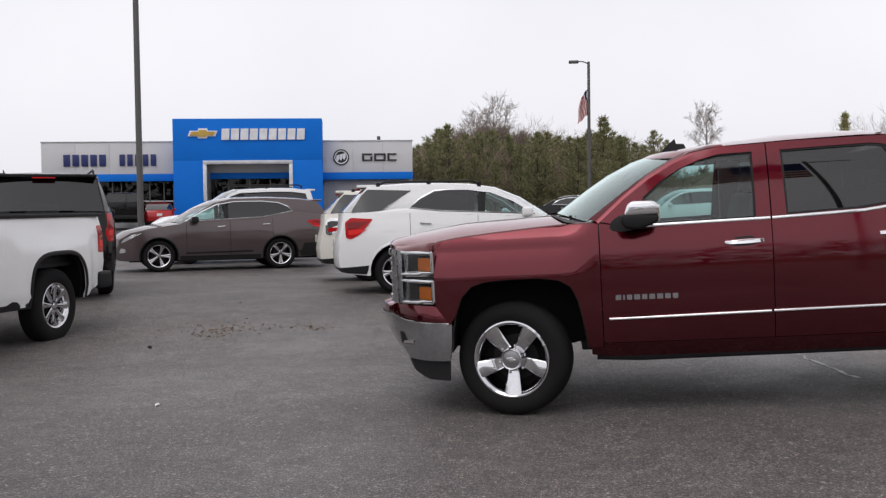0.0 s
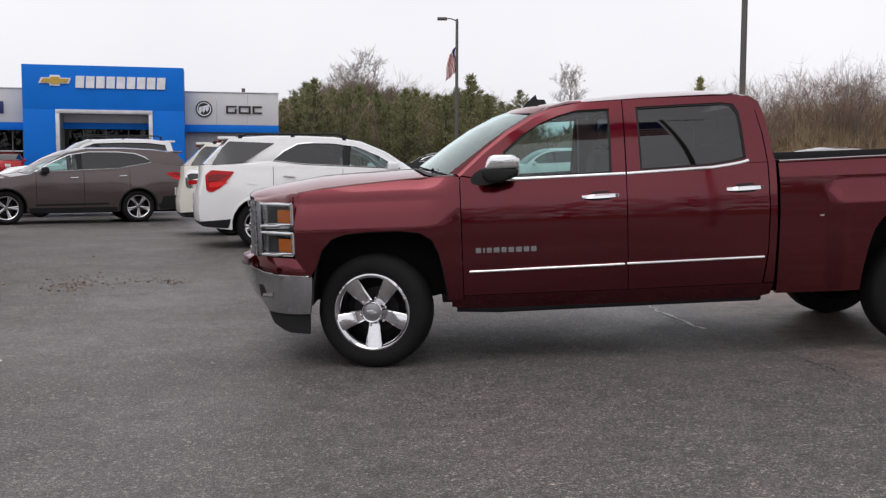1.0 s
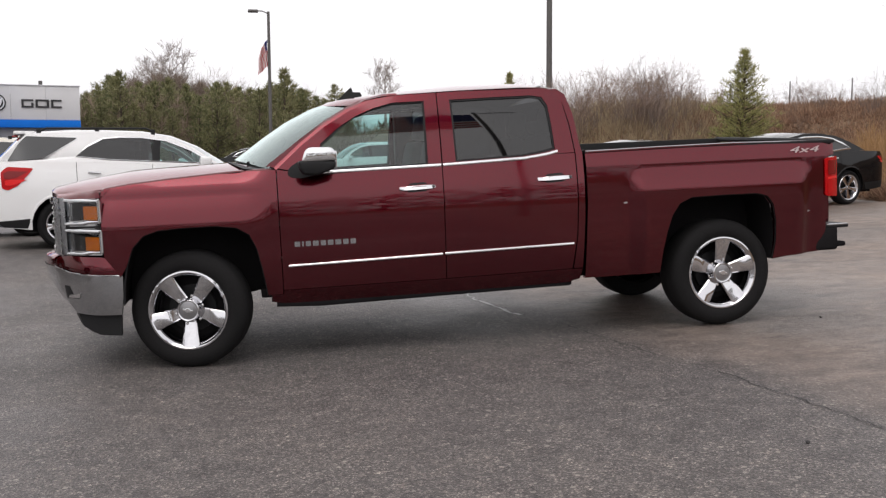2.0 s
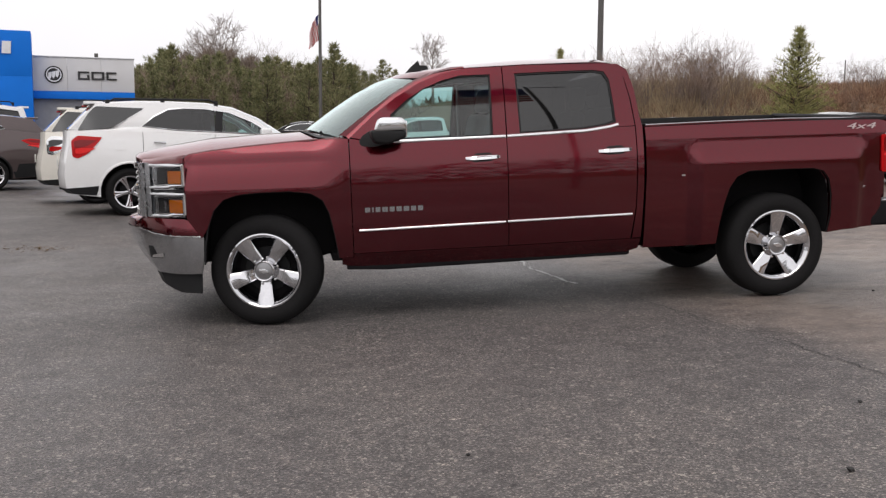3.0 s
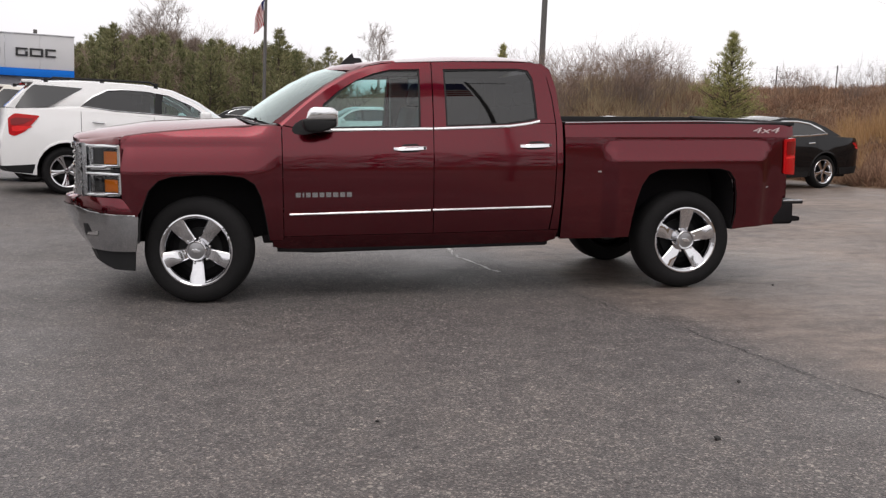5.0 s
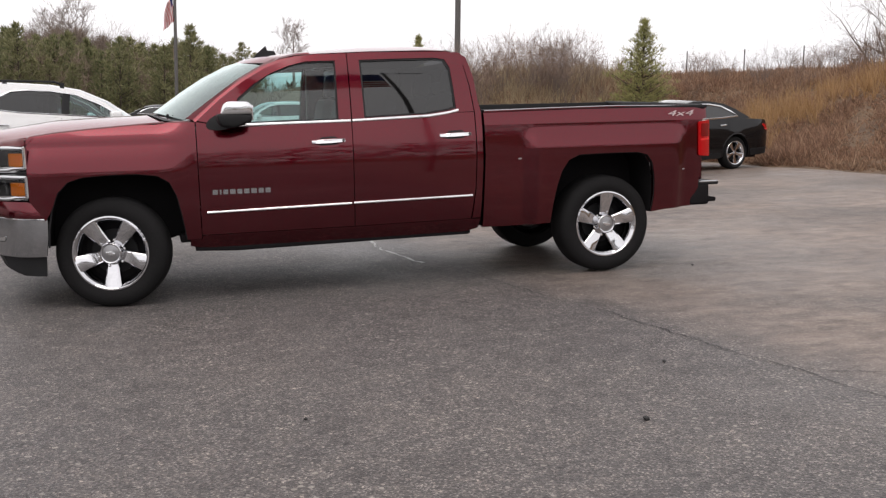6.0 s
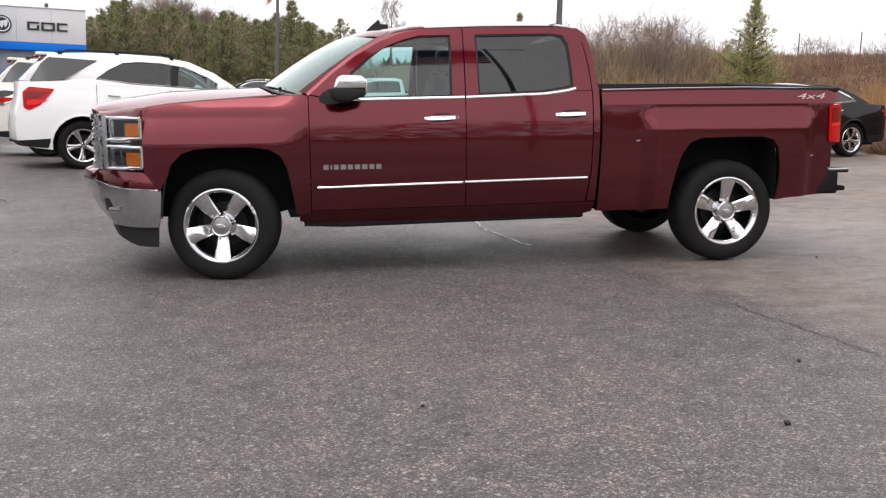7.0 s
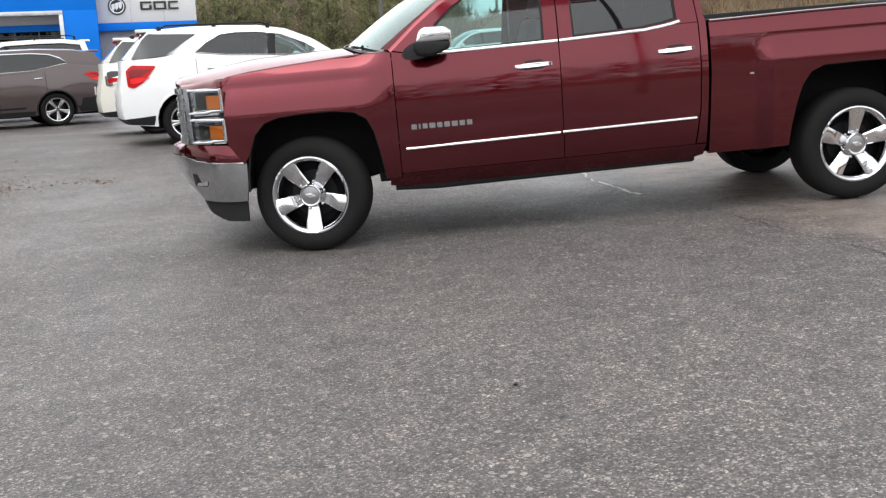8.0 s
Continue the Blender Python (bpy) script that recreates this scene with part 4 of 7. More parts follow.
# ---- ground ----
def asphalt():
    m, n, l, p = nodes_of("worn asphalt")
    co = n.new("ShaderNodeTexCoord").outputs["Object"]
    vor = n.new("ShaderNodeTexVoronoi")
    vor.inputs["Scale"].default_value = 150.0
    l.new(co, vor.inputs["Vector"])
    vor2 = n.new("ShaderNodeTexVoronoi")
    vor2.inputs["Scale"].default_value = 68.0
    l.new(co, vor2.inputs["Vector"])
    stone = ramp_node(n, l, n_sep(n, l, vor.outputs["Color"], 0), [(0.0, (0.050, 0.0455, 0.045)), (0.45, (0.081, 0.0735, 0.072)), (0.82, (0.125, 0.114, 0.110)), (0.97, (0.29, 0.265, 0.25))])
    big = ramp_node(n, l, n_sep(n, l, vor2.outputs["Color"], 1), [(0.0, (0.70, 0.69, 0.69)), (0.45, (0.95, 0.95, 0.95)), (0.88, (1.08, 1.07, 1.06)), (0.97, (1.6, 1.55, 1.48))])
    c = mix_node(n, l, 1.0, stone.outputs["Color"], big.outputs["Color"], "MULTIPLY")
    broad = noise_node(n, l, co, 0.35, 6.0, 0.6)
    tone = ramp_node(n, l, broad.outputs["Fac"], [(0.3, (0.80, 0.80, 0.82)), (0.5, (1.0, 0.99, 0.98)), (0.72, (1.18, 1.14, 1.10))])
    c = mix_node(n, l, 1.0, c, tone.outputs["Color"], "MULTIPLY")
    # sparse pale and dark stones, and blotches a hand wide
    vor3 = n.new("ShaderNodeTexVoronoi")
    vor3.inputs["Scale"].default_value = 30.0
    l.new(co, vor3.inputs["Vector"])
    rare = math_node(n, l, "GREATER_THAN", n_sep(n, l, vor3.outputs["Color"], 0), 0.80)
    core = math_node(n, l, "LESS_THAN", vor3.outputs["Distance"], math_node(n, l, "MULTIPLY", n_sep(n, l, vor3.outputs["Color"], 2), 0.38))
    c = mix_node(n, l, math_node(n, l, "MULTIPLY", math_node(n, l, "MULTIPLY", rare, core), 0.75), c, (0.30, 0.275, 0.245))
    blot = noise_node(n, l, co, 5.0, 5.0, 0.7)
    btone = ramp_node(n, l, blot.outputs["Fac"], [(0.34, (0.76, 0.75, 0.75)), (0.5, (1.02, 1.02, 1.02)), (0.68, (1.24, 1.22, 1.18))])
    c = mix_node(n, l, 1.0, c, btone.outputs["Color"], "MULTIPLY")
    pit = noise_node(n, l, co, 26.0, 4.0, 0.75)
    ptone = ramp_node(n, l, pit.outputs["Fac"], [(0.33, (0.70, 0.69, 0.69)), (0.47, (1.0, 1.0, 1.0)), (0.68, (1.14, 1.12, 1.10))])
    c = mix_node(n, l, 1.0, c, ptone.outputs["Color"], "MULTIPLY")
    # an older, smoother pour beyond the seam, pale with dried mud
    sep = n.new("ShaderNodeSeparateXYZ")
    l.new(co, sep.inputs["Vector"])
    wob = noise_node(n, l, co, 0.9, 4.0)
    edge = math_node(n, l, "ADD", math_node(n, l, "ADD", sep.outputs["X"], math_node(n, l, "MULTIPLY", sep.outputs["Y"], 0.13)), math_node(n, l, "MULTIPLY", wob.outputs["Fac"], 0.5))
    side = ramp_node(n, l, math_node(n, l, "MULTIPLY", math_node(n, l, "SUBTRACT", edge, 3.70), 1.6), [(0.0, (0, 0, 0)), (1.0, (1, 1, 1))])
    mud_n = noise_node(n, l, co, 0.55, 7.0, 0.65)
    streak = n.new("ShaderNodeMapping")
    streak.inputs["Scale"].default_value = (0.45, 1.1, 1.0)
    l.new(co, streak.inputs["Vector"])
    mud_s = noise_node(n, l, streak.outputs["Vector"], 0.9, 5.0, 0.6)
    mud = ramp_node(n, l, math_node(n, l, "MULTIPLY", math_node(n, l, "ADD", mud_n.outputs["Fac"], mud_s.outputs["Fac"]), 0.5), [(0.40, (0.0, 0.0, 0.0)), (0.62, (1, 1, 1))])
    fac = math_node(n, l, "MULTIPLY", side.outputs["Color"], math_node(n, l, "ADD", 0.22, math_node(n, l, "MULTIPLY", mud.outputs["Color"], 0.6)))
    grit = ramp_node(n, l, noise_node(n, l, streak.outputs["Vector"], 6.0, 10.0, 0.8).outputs["Fac"], [(0.36, (0.118, 0.088, 0.074)), (0.52, (0.262, 0.202, 0.166)), (0.70, (0.36, 0.295, 0.25))])
    gs = mix_node(n, l, 1.0, grit.outputs["Color"], btone.outputs["Color"], "MULTIPLY")
    c = mix_node(n, l, fac, c, gs)
    l.new(c, p.inputs["Base Color"])
    # damp, darker and glossier pools
    wet = noise_node(n, l, co, 0.22, 5.0, 0.6)
    rough = ramp_node(n, l, wet.outputs["Fac"], [(0.36, (0.33,) * 3), (0.50, (0.55,) * 3), (0.68, (0.75,) * 3)])
    l.new(rough.outputs["Color"], p.inputs["Roughness"])
    hgt = math_node(n, l, "ADD", math_node(n, l, "MULTIPLY", vor.outputs["Distance"], 0.6), vor2.outputs["Distance"])
    l.new(bump_node(n, l, hgt, 0.55, 0.010), p.inputs["Normal"])
    return m


def n_sep(n, l, col, i):
    s = n.new("ShaderNodeSeparateColor")
    l.new(col, s.inputs["Color"])
    return s.outputs[i]


def earth():
    m, n, l, p = nodes_of("dry winter grass and earth")
    co = n.new("ShaderNodeTexCoord").outputs["Object"]
    a, b, c = noise_node(n, l, co, 0.5, 6.0), noise_node(n, l, co, 6.0, 6.0, 0.7), noise_node(n, l, co, 45.0, 3.0)
    c1 = ramp_node(n, l, a.outputs["Fac"], [(0.3, (0.12, 0.075, 0.050)), (0.55, (0.20, 0.132, 0.085)), (0.75, (0.17, 0.125, 0.070))])
    c2 = ramp_node(n, l, b.outputs["Fac"], [(0.3, (0.5, 0.5, 0.5)), (0.7, (1.25, 1.2, 1.1))])
    c3 = ramp_node(n, l, c.outputs["Fac"], [(0.3, (0.6, 0.6, 0.6)), (0.7, (1.2, 1.2, 1.2))])
    x = mix_node(n, l, 1.0, c1.outputs["Color"], c2.outputs["Color"], "MULTIPLY")
    l.new(mix_node(n, l, 1.0, x, c3.outputs["Color"], "MULTIPLY"), p.inputs["Base Color"])
    p.inputs["Roughness"].default_value = 0.95
    l.new(bump_node(n, l, b.outputs["Fac"], 0.8, 0.06), p.inputs["Normal"])
    return m


ASPHALT, EARTH = asphalt(), earth()


def sheet(xs, ys, height, keep=None):
    bm = bmesh.new()
    vs = {}

    def v(i, j):
        if (i, j) not in vs:
            vs[i, j] = bm.verts.new((xs[i], ys[j], height(xs[i], ys[j])))
        return vs[i, j]
    for i in range(len(xs) - 1):
        for j in range(len(ys) - 1):
            if keep is None or keep((xs[i] + xs[i + 1]) / 2, (ys[j] + ys[j + 1]) / 2):
                bm.faces.new((v(i, j), v(i + 1, j), v(i + 1, j + 1), v(i, j + 1)))
    return bm


def steps(*runs):
    out = []
    for a, b, s in runs:
        out += [a + s * i for i in range(int(round((b - a) / s)))]
    return out + [runs[-1][1]]


gx = steps((-2500, -500, 500), (-500, -100, 50), (-100, -20, 8), (-20, 8, 2), (8, 24, 0.5), (24, 60, 3), (60, 100, 10), (100, 500, 50), (500, 2500, 500))
gy = steps((-2500, -500, 500), (-500, -100, 50), (-100, -20, 8), (-20, 10, 1.5), (10, 36, 0.5), (36, 60, 3), (60, 120, 10), (120, 520, 50), (520, 2520, 500))
tagged(part("ground", sheet(gx, gy, lambda x, y: ground_z(x, y) - 0.04 + bank_z(x, y)), EARTH, None),
       "brown winter grass and bare earth rising into a bank beside the lot", "ground", kind="structure")
lx = steps((-60, -12, 4), (-12, 4, 0.5), (4, 13.2, 0.1))
ly = steps((-40, -4, 3), (-4, 20.5, 0.5), (20.5, 23, 0.1), (23, 75, 4))
tagged(part("parking_lot", sheet(lx, ly, ground_z, lambda x, y: bank_d(x, y) < 0.12 or bank_z(x, y) < 0.03), ASPHALT, None),
       "worn grey asphalt lot, damp in places, with pale exposed stones", "asphalt", kind="structure")

# ---- the dealership ----
GREY_PANEL = simple("pale grey cladding", (0.60, 0.60, 0.61), 0.5, vary=0.05, fine=20, coarse=0.6)
BLUE_PANEL = simple("bright blue cladding", (0.004, 0.165, 0.66), 0.55, vary=0.06, fine=20, coarse=0.6, spec=0.15)
SIGN_WHITE = simple("white sign face", (0.80, 0.81, 0.83), 0.4)
SIGN_NAVY = simple("dark blue sign face", (0.015, 0.025, 0.13), 0.4)
SIGN_BLACK = simple("black sign face", (0.02, 0.02, 0.022), 0.4)
SIGN_GOLD = simple("gold sign face", (0.55, 0.36, 0.08), 0.35, 0.4)
SHOW_GLASS = glass("showroom glass", (0.10, 0.10, 0.11), 1.0, 0.6)
BRICK_GREY = simple("grey block wall", (0.33, 0.33, 0.34), 0.8, vary=0.1, bump=0.004)
ALU = simple("brushed aluminium", (0.62, 0.63, 0.65), 0.35, 0.7)

FX, FY = -12.37, 55.70
FZ = 0.74


def dealership():
    D = thing("car_dealership", pose(FX, FY, FZ, 0, 0, 12.5), "single-storey car showroom with a bright blue entrance portal", "building", kind="structure")

    def slab(name, x0, x1, y0, y1, z0, z1, mt, label="", bev=0.01, parent=None):
        return part(name, box(x0, x1, y0, y1, z0 - FZ, z1 - FZ, bev), mt, parent or D, label)
    # wings: parapet in panels, blue band, wall below
    for x0, x1, nm in ((-17.32, -9.76, "left"), (-1.42, 3.82, "right")):
        k = 4 if nm == "left" else 3
        for i in range(k):
            a, b = x0 + (x1 - x0) * i / k, x0 + (x1 - x0) * (i + 1) / k
            slab("parapet_panel", a + 0.004, b - 0.004, 0.0, 0.3, 3.84, 5.66, GREY_PANEL)
        slab("parapet_cap", x0 - 0.03, x1 + 0.03, -0.04, 0.34, 5.66, 5.72, ALU)
        slab("blue_band", x0, x1, -0.05, 0.3, 3.42, 3.83, BLUE_PANEL, "bright blue fascia band")
    slab("wall", -17.3, -14.5, 0.35, 0.55, FZ, 3.42, BRICK_GREY)
    slab("wall", -1.42, 3.80, 0.35, 0.55, FZ, 3.42, BRICK_GREY)
    slab("base_wall", -14.5, -9.76, 0.35, 0.55, FZ, 1.05, BRICK_GREY)
    win = part("showroom_window", box(-14.48, -9.76, 0.42, 0.45, 1.05 - FZ, 3.42 - FZ), SHOW_GLASS, D, "dark showroom glass in slim mullions")
    for x in (-14.45, -13.5, -13.0, -11.95, -11.4, -10.6, -10.05):
        part("mullion", box(x - 0.03, x + 0.03, 0.36, 0.50, 1.05 - FZ, 3.42 - FZ, 0.005), STEEL, win)
    part("transom", box(-14.48, -9.76, 0.37, 0.49, 1.5, 1.57, 0.005), ALU, win)
    # portal
    slab("portal_top", -9.74, -1.42, -1.4, 0.6, 4.50, 6.86, BLUE_PANEL)
    slab("portal_side", -9.74, -8.10, -1.4, 0.6, FZ, 4.50, BLUE_PANEL)
    slab("portal_side", -3.10, -1.42, -1.4, 0.6, FZ, 4.50, BLUE_PANEL)
    slab("portal_frame_top", -8.10, -3.10, -1.46, 0.5, 4.29, 4.50, ALU)
    slab("portal_frame_side", -8.10, -7.90, -1.46, 0.5, FZ, 4.29, ALU)
    slab("portal_frame_side", -3.30, -3.10, -1.46, 0.5, FZ, 4.29, ALU)
    slab("inner_fascia", -8.05, -3.35, 0.1, 0.5, 3.87, 4.36, GREY_PANEL)
    slab("inner_band", -8.05, -3.35, 0.0, 0.5, 3.52, 3.86, BLUE_PANEL)
    door = part("entrance_glass", box(-8.05, -3.35, 0.3, 0.33, 0.0, 3.52 - FZ), SHOW_GLASS, D, "dark glass entrance")
    for x in (-8.0, -6.9, -5.7, -4.5, -3.4):
        part("mullion", box(x - 0.035, x + 0.035, 0.24, 0.38, 0, 3.52 - FZ, 0.005), STEEL, door)
    # shell behind
    slab("side_wall", 3.6, 3.82, 0.3, 22, FZ, 5.5, GREY_PANEL)
    slab("side_wall", -17.32, -17.1, 0.3, 22, FZ, 5.5, GREY_PANEL)
    slab("rear_wall", -17.3, 3.8, 22, 22.2, FZ, 5.5, GREY_PANEL)
    slab("roof_deck", -17.3, 3.8, 0.3, 22, 5.0, 5.2, STEEL)
    slab("back_partition", -17.0, 3.6, 7.0, 7.2, FZ, 5.0, PLASTIC_GREY)
    slab("showroom_floor", -17.0, 3.6, 0.5, 7.0, FZ - 0.02, FZ + 0.02, PLASTIC_GREY)
    # sign shapes on the portal: nine white bars with an angled gold emblem before them
    xs = np.linspace(-7.05, -2.32, 10)
    for k in range(9):
        o = [(xs[k], 5.66), (xs[k + 1] - 0.09, 5.66), (xs[k + 1] - 0.05, 6.29), (xs[k] + 0.04, 6.29)]
        b = panel(o, lambda x, z: 1.40, -1, 0.08, 0.08, 5.0)
        bmesh.ops.translate(b, verts=b.verts, vec=(0, 0, -FZ))
        part("sign_letter", b, SIGN_WHITE, D)
    for grow, off, mt, lb in ((1.0, 0.06, SIGN_WHITE, "white emblem edge"), (0.86, 0.10, SIGN_GOLD, "gold emblem")):
        pts = [(-0.85, -0.16), (-0.72, 0.16), (-0.28, 0.16), (-0.24, 0.30), (0.26, 0.30), (0.30, 0.16), (0.85, 0.16), (0.72, -0.16), (0.28, -0.16), (0.24, -0.28), (-0.26, -0.28), (-0.30, -0.16)]
        b = panel([(-8.08 + x * grow * 0.97, 6.02 + z * grow * 0.97 * (1.0 if grow == 1 else 0.78)) for x, z in pts], lambda x, z: 1.40, -1, off, off, 5.0)
        bmesh.ops.translate(b, verts=b.verts, vec=(0, 0, -FZ))
        part("sign_emblem", b, mt, D, lb)
    # right wing: a round shield and a short word drawn as bars
    mm = pose(-0.36, -0.06, 4.72 - FZ)
    part("round_emblem", lathe([(0.30, 0.02), (0.40, 0.0), (0.46, 0.0), (0.47, 0.06)], 36, m=mm), SIGN_BLACK, D)
    part("emblem_disc", lathe([(0.001, 0.03), (0.36, 0.03)], 36, m=mm), SIGN_BLACK, D)
    part("emblem_rim", lathe([(0.33, 0.018), (0.35, -0.012), (0.385, -0.012), (0.40, 0.018)], 36, m=mm), SIGN_WHITE, D)
    for k in (-1, 0, 1):
        b = panel(rounded([(-0.09 + 0.19 * k, 4.72 + 0.15 + 0.05 * k), (0.09 + 0.19 * k, 4.72 + 0.20 + 0.05 * k), (0.07 + 0.19 * k, 4.72 - 0.06 + 0.05 * k), (-0.02 + 0.19 * k, 4.72 - 0.22 + 0.05 * k), (-0.10 + 0.19 * k, 4.72 - 0.10 + 0.05 * k)], 0.03), lambda x, z: 0.05, -1, 0.0, 0.02, 5.0)
        bmesh.ops.translate(b, verts=b.verts, vec=(-0.36, 0, -FZ))
        part("emblem_shield", b, SIGN_WHITE, D)
    for x0, x1 in ((0.86, 1.46), (1.56, 2.24), (2.34, 2.88)):
        for z0, z1 in ((4.84, 4.93), (4.49, 4.58)):
            slab("sign_bar", x0, x1, -0.07, 0.0, z0, z1, SIGN_BLACK)
        slab("sign_bar", x0, x0 + 0.12, -0.07, 0.0, 4.582, 4.838, SIGN_BLACK)
        if x0 < 2.3:
            slab("sign_bar", x1 - 0.12, x1, -0.07, 0.0, 4.582, 4.75 if x0 < 1 else 4.838, SIGN_BLACK)
    # left wing: a name drawn as plain bars
    for x0, x1, k in ((-16.08, -13.60, 5), (-12.97, -10.80, 5)):
        for i in range(k):
            a = x0 + (x1 - x0) * i / k
            slab("sign_bar", a, a + (x1 - x0) / k - 0.14, -0.08, 0.0, 4.30, 4.96, SIGN_NAVY)
    slab("roof_vent", 1.75, 1.95, 0.1, 0.2, 5.72, 5.95, STEEL, bev=0.03)
    return D


dealership()


# ---- poles ----
def light_pole(x, y, height, r, lamp_turn=None, flag=False, label=""):
    z = ground_z(x, y)
    P = thing("street_lamp", pose(x, y, z), label, "street lamp")
    part("base_plate", box(-r * 2, r * 2, -r * 2, r * 2, 0, 0.03, 0.005), STEEL, P)
    part("pole", tube([(0, 0, 0.02), (0, 0, height * 0.5), (0, 0, height)], [r * 1.1, r, r * 0.85], 12), STEEL, P)
    if lamp_turn is not None:
        arm = part("arm", tube([(0, 0, height - 0.1), (-0.3, 0, height + 0.02), (-0.75, 0, height + 0.03)], 0.03, 8), STEEL, P)
        part("lamp_head", box(-1.0, -0.5, -0.14, 0.14, height - 0.06, height + 0.08, 0.04), STEEL, arm)
    return P


light_pole(-14.2, 31.3, 13.0, 0.10, 1, label="tall dark steel lamp post on the lot")
light_pole(11.2, 34.4, 13.0, 0.105, 1, label="tall dark steel lamp post behind the parked cars")
light_pole(1.47, 49.8, 8.15, 0.085, 1, label="lamp post with a single arm and a limp flag")


def flag_cloth(top, drop, wide, name="flag"):
    """A limp flag that hangs in folds: red and white stripes with a blue field."""
    red, white, blue = simple("flag red", (0.42, 0.02, 0.03), 0.8), simple("flag white", (0.75, 0.74, 0.72), 0.8), simple("flag blue", (0.02, 0.03, 0.14), 0.8)
    F = thing(name, pose(*top), "limp red, white and blue striped flag on the lamp post", "flag")
    n = 13
    for k in range(n):
        bm = bmesh.new()
        rows = []
        for i in range(15):
            u = i / 14
            pair = []
            for e in (k / n, (k + 1) / n):
                x = -wide * (e * (0.55 + 0.3 * u) + 0.05 * math.sin(7 * u + 5 * e))
                y = 0.10 * math.sin(11 * e + 3 * u)
                z = -drop * (u * 0.75 + e * 0.25) + 0.02 * math.sin(9 * e)
                pair.append(bm.verts.new((x, y, z)))
            rows.append(pair)
        for r0, r1 in zip(rows, rows[1:]):
            bm.faces.new((r0[0], r0[1], r1[1], r1[0]))
        part("stripe", bm, red if k % 2 == 0 else white, F)
    bm = bmesh.new()
    rows = []
    for i in range(6):
        u = i / 14
        rows.append([bm.verts.new((-wide * (e * (0.55 + 0.3 * u) + 0.05 * math.sin(7 * u + 5 * e)), 0.10 * math.sin(11 * e + 3 * u) - 0.012, -drop * (u * 0.75 + e * 0.25) + 0.02 * math.sin(9 * e))) for e in (0.0, 0.13, 0.26, 0.38)])
    for r0, r1 in zip(rows, rows[1:]):
        for q in range(3):
            bm.faces.new((r0[q], r0[q + 1], r1[q + 1], r1[q]))
    part("blue_field", bm, blue, F)
    return F


flag_cloth((1.40, 49.75, ground_z(1.5, 49.8) + 6.75), 1.75, 0.62)
flag_cloth((11.30, 34.35, 9.45), 1.85, -0.55)


def flying_flag(x, y, top, hoist, fly):
    """A large flag that stands out from its post, sagging in waves."""
    red, white, blue = simple("flag red", (0.42, 0.02, 0.03), 0.8), simple("flag white", (0.75, 0.74, 0.72), 0.8), simple("flag blue", (0.02, 0.03, 0.14), 0.8)
    F = thing("flag", pose(x, y, top), "large striped red, white and blue flag on a lamp post", "flag")

    def at(u, e):
        return (-0.12 - fly * u * (1 - 0.12 * u), 0.16 * math.sin(5.5 * u + 2 * e) * (0.3 + u), -hoist * e - fly * 0.22 * u * u - 0.05 * math.sin(7 * u))
    for k in range(13):
        bm = bmesh.new()
        rows = [[bm.verts.new(at(u / 20, e)) for e in (k / 13, (k + 1) / 13)] for u in range(8 if k < 7 else 0, 21)]
        for r0, r1 in zip(rows, rows[1:]):
            bm.faces.new((r0[0], r0[1], r1[1], r1[0]))
        part("stripe", bm, red if k % 2 == 0 else white, F)
    bm = bmesh.new()
    rows = [[bm.verts.new(at(u / 20, e * 7 / 13 / 6)) for e in range(7)] for u in range(9)]
    for r0, r1 in zip(rows, rows[1:]):
        for q in range(6):
            bm.faces.new((r0[q], r0[q + 1], r1[q + 1], r1[q]))
    part("blue_field", bm, blue, F)
    return F


# the post and flag behind the camera, which the cab windows mirror
mirrored = light_pole(5.15, -4.5, 14.2, 0.06, label="tall dark lamp post mirrored in the cab windows")
part("arm", tube([(0, 0, 14.0), (0.5, 0, 14.04), (1.0, 0, 14.05)], 0.035, 8), STEEL, mirrored)
flying_flag(5.15, -4.5, ground_z(5.15, -4.5) + 13.9, 2.1, 4.2)


# ---- other vehicles ----
def arc(cx, r, z0, n=12):
    """A wheel opening, from its rear foot over the top to its front foot, for an outline that runs rearward along the bottom."""
    zc = 0.36
    a0 = math.asin(max(-0.95, (z0 - zc) / r))
    return [(cx - r * math.cos(a0 + (math.pi - 2 * a0) * i / n), zc + r * math.sin(a0 + (math.pi - 2 * a0) * i / n)) for i in range(n + 1)]


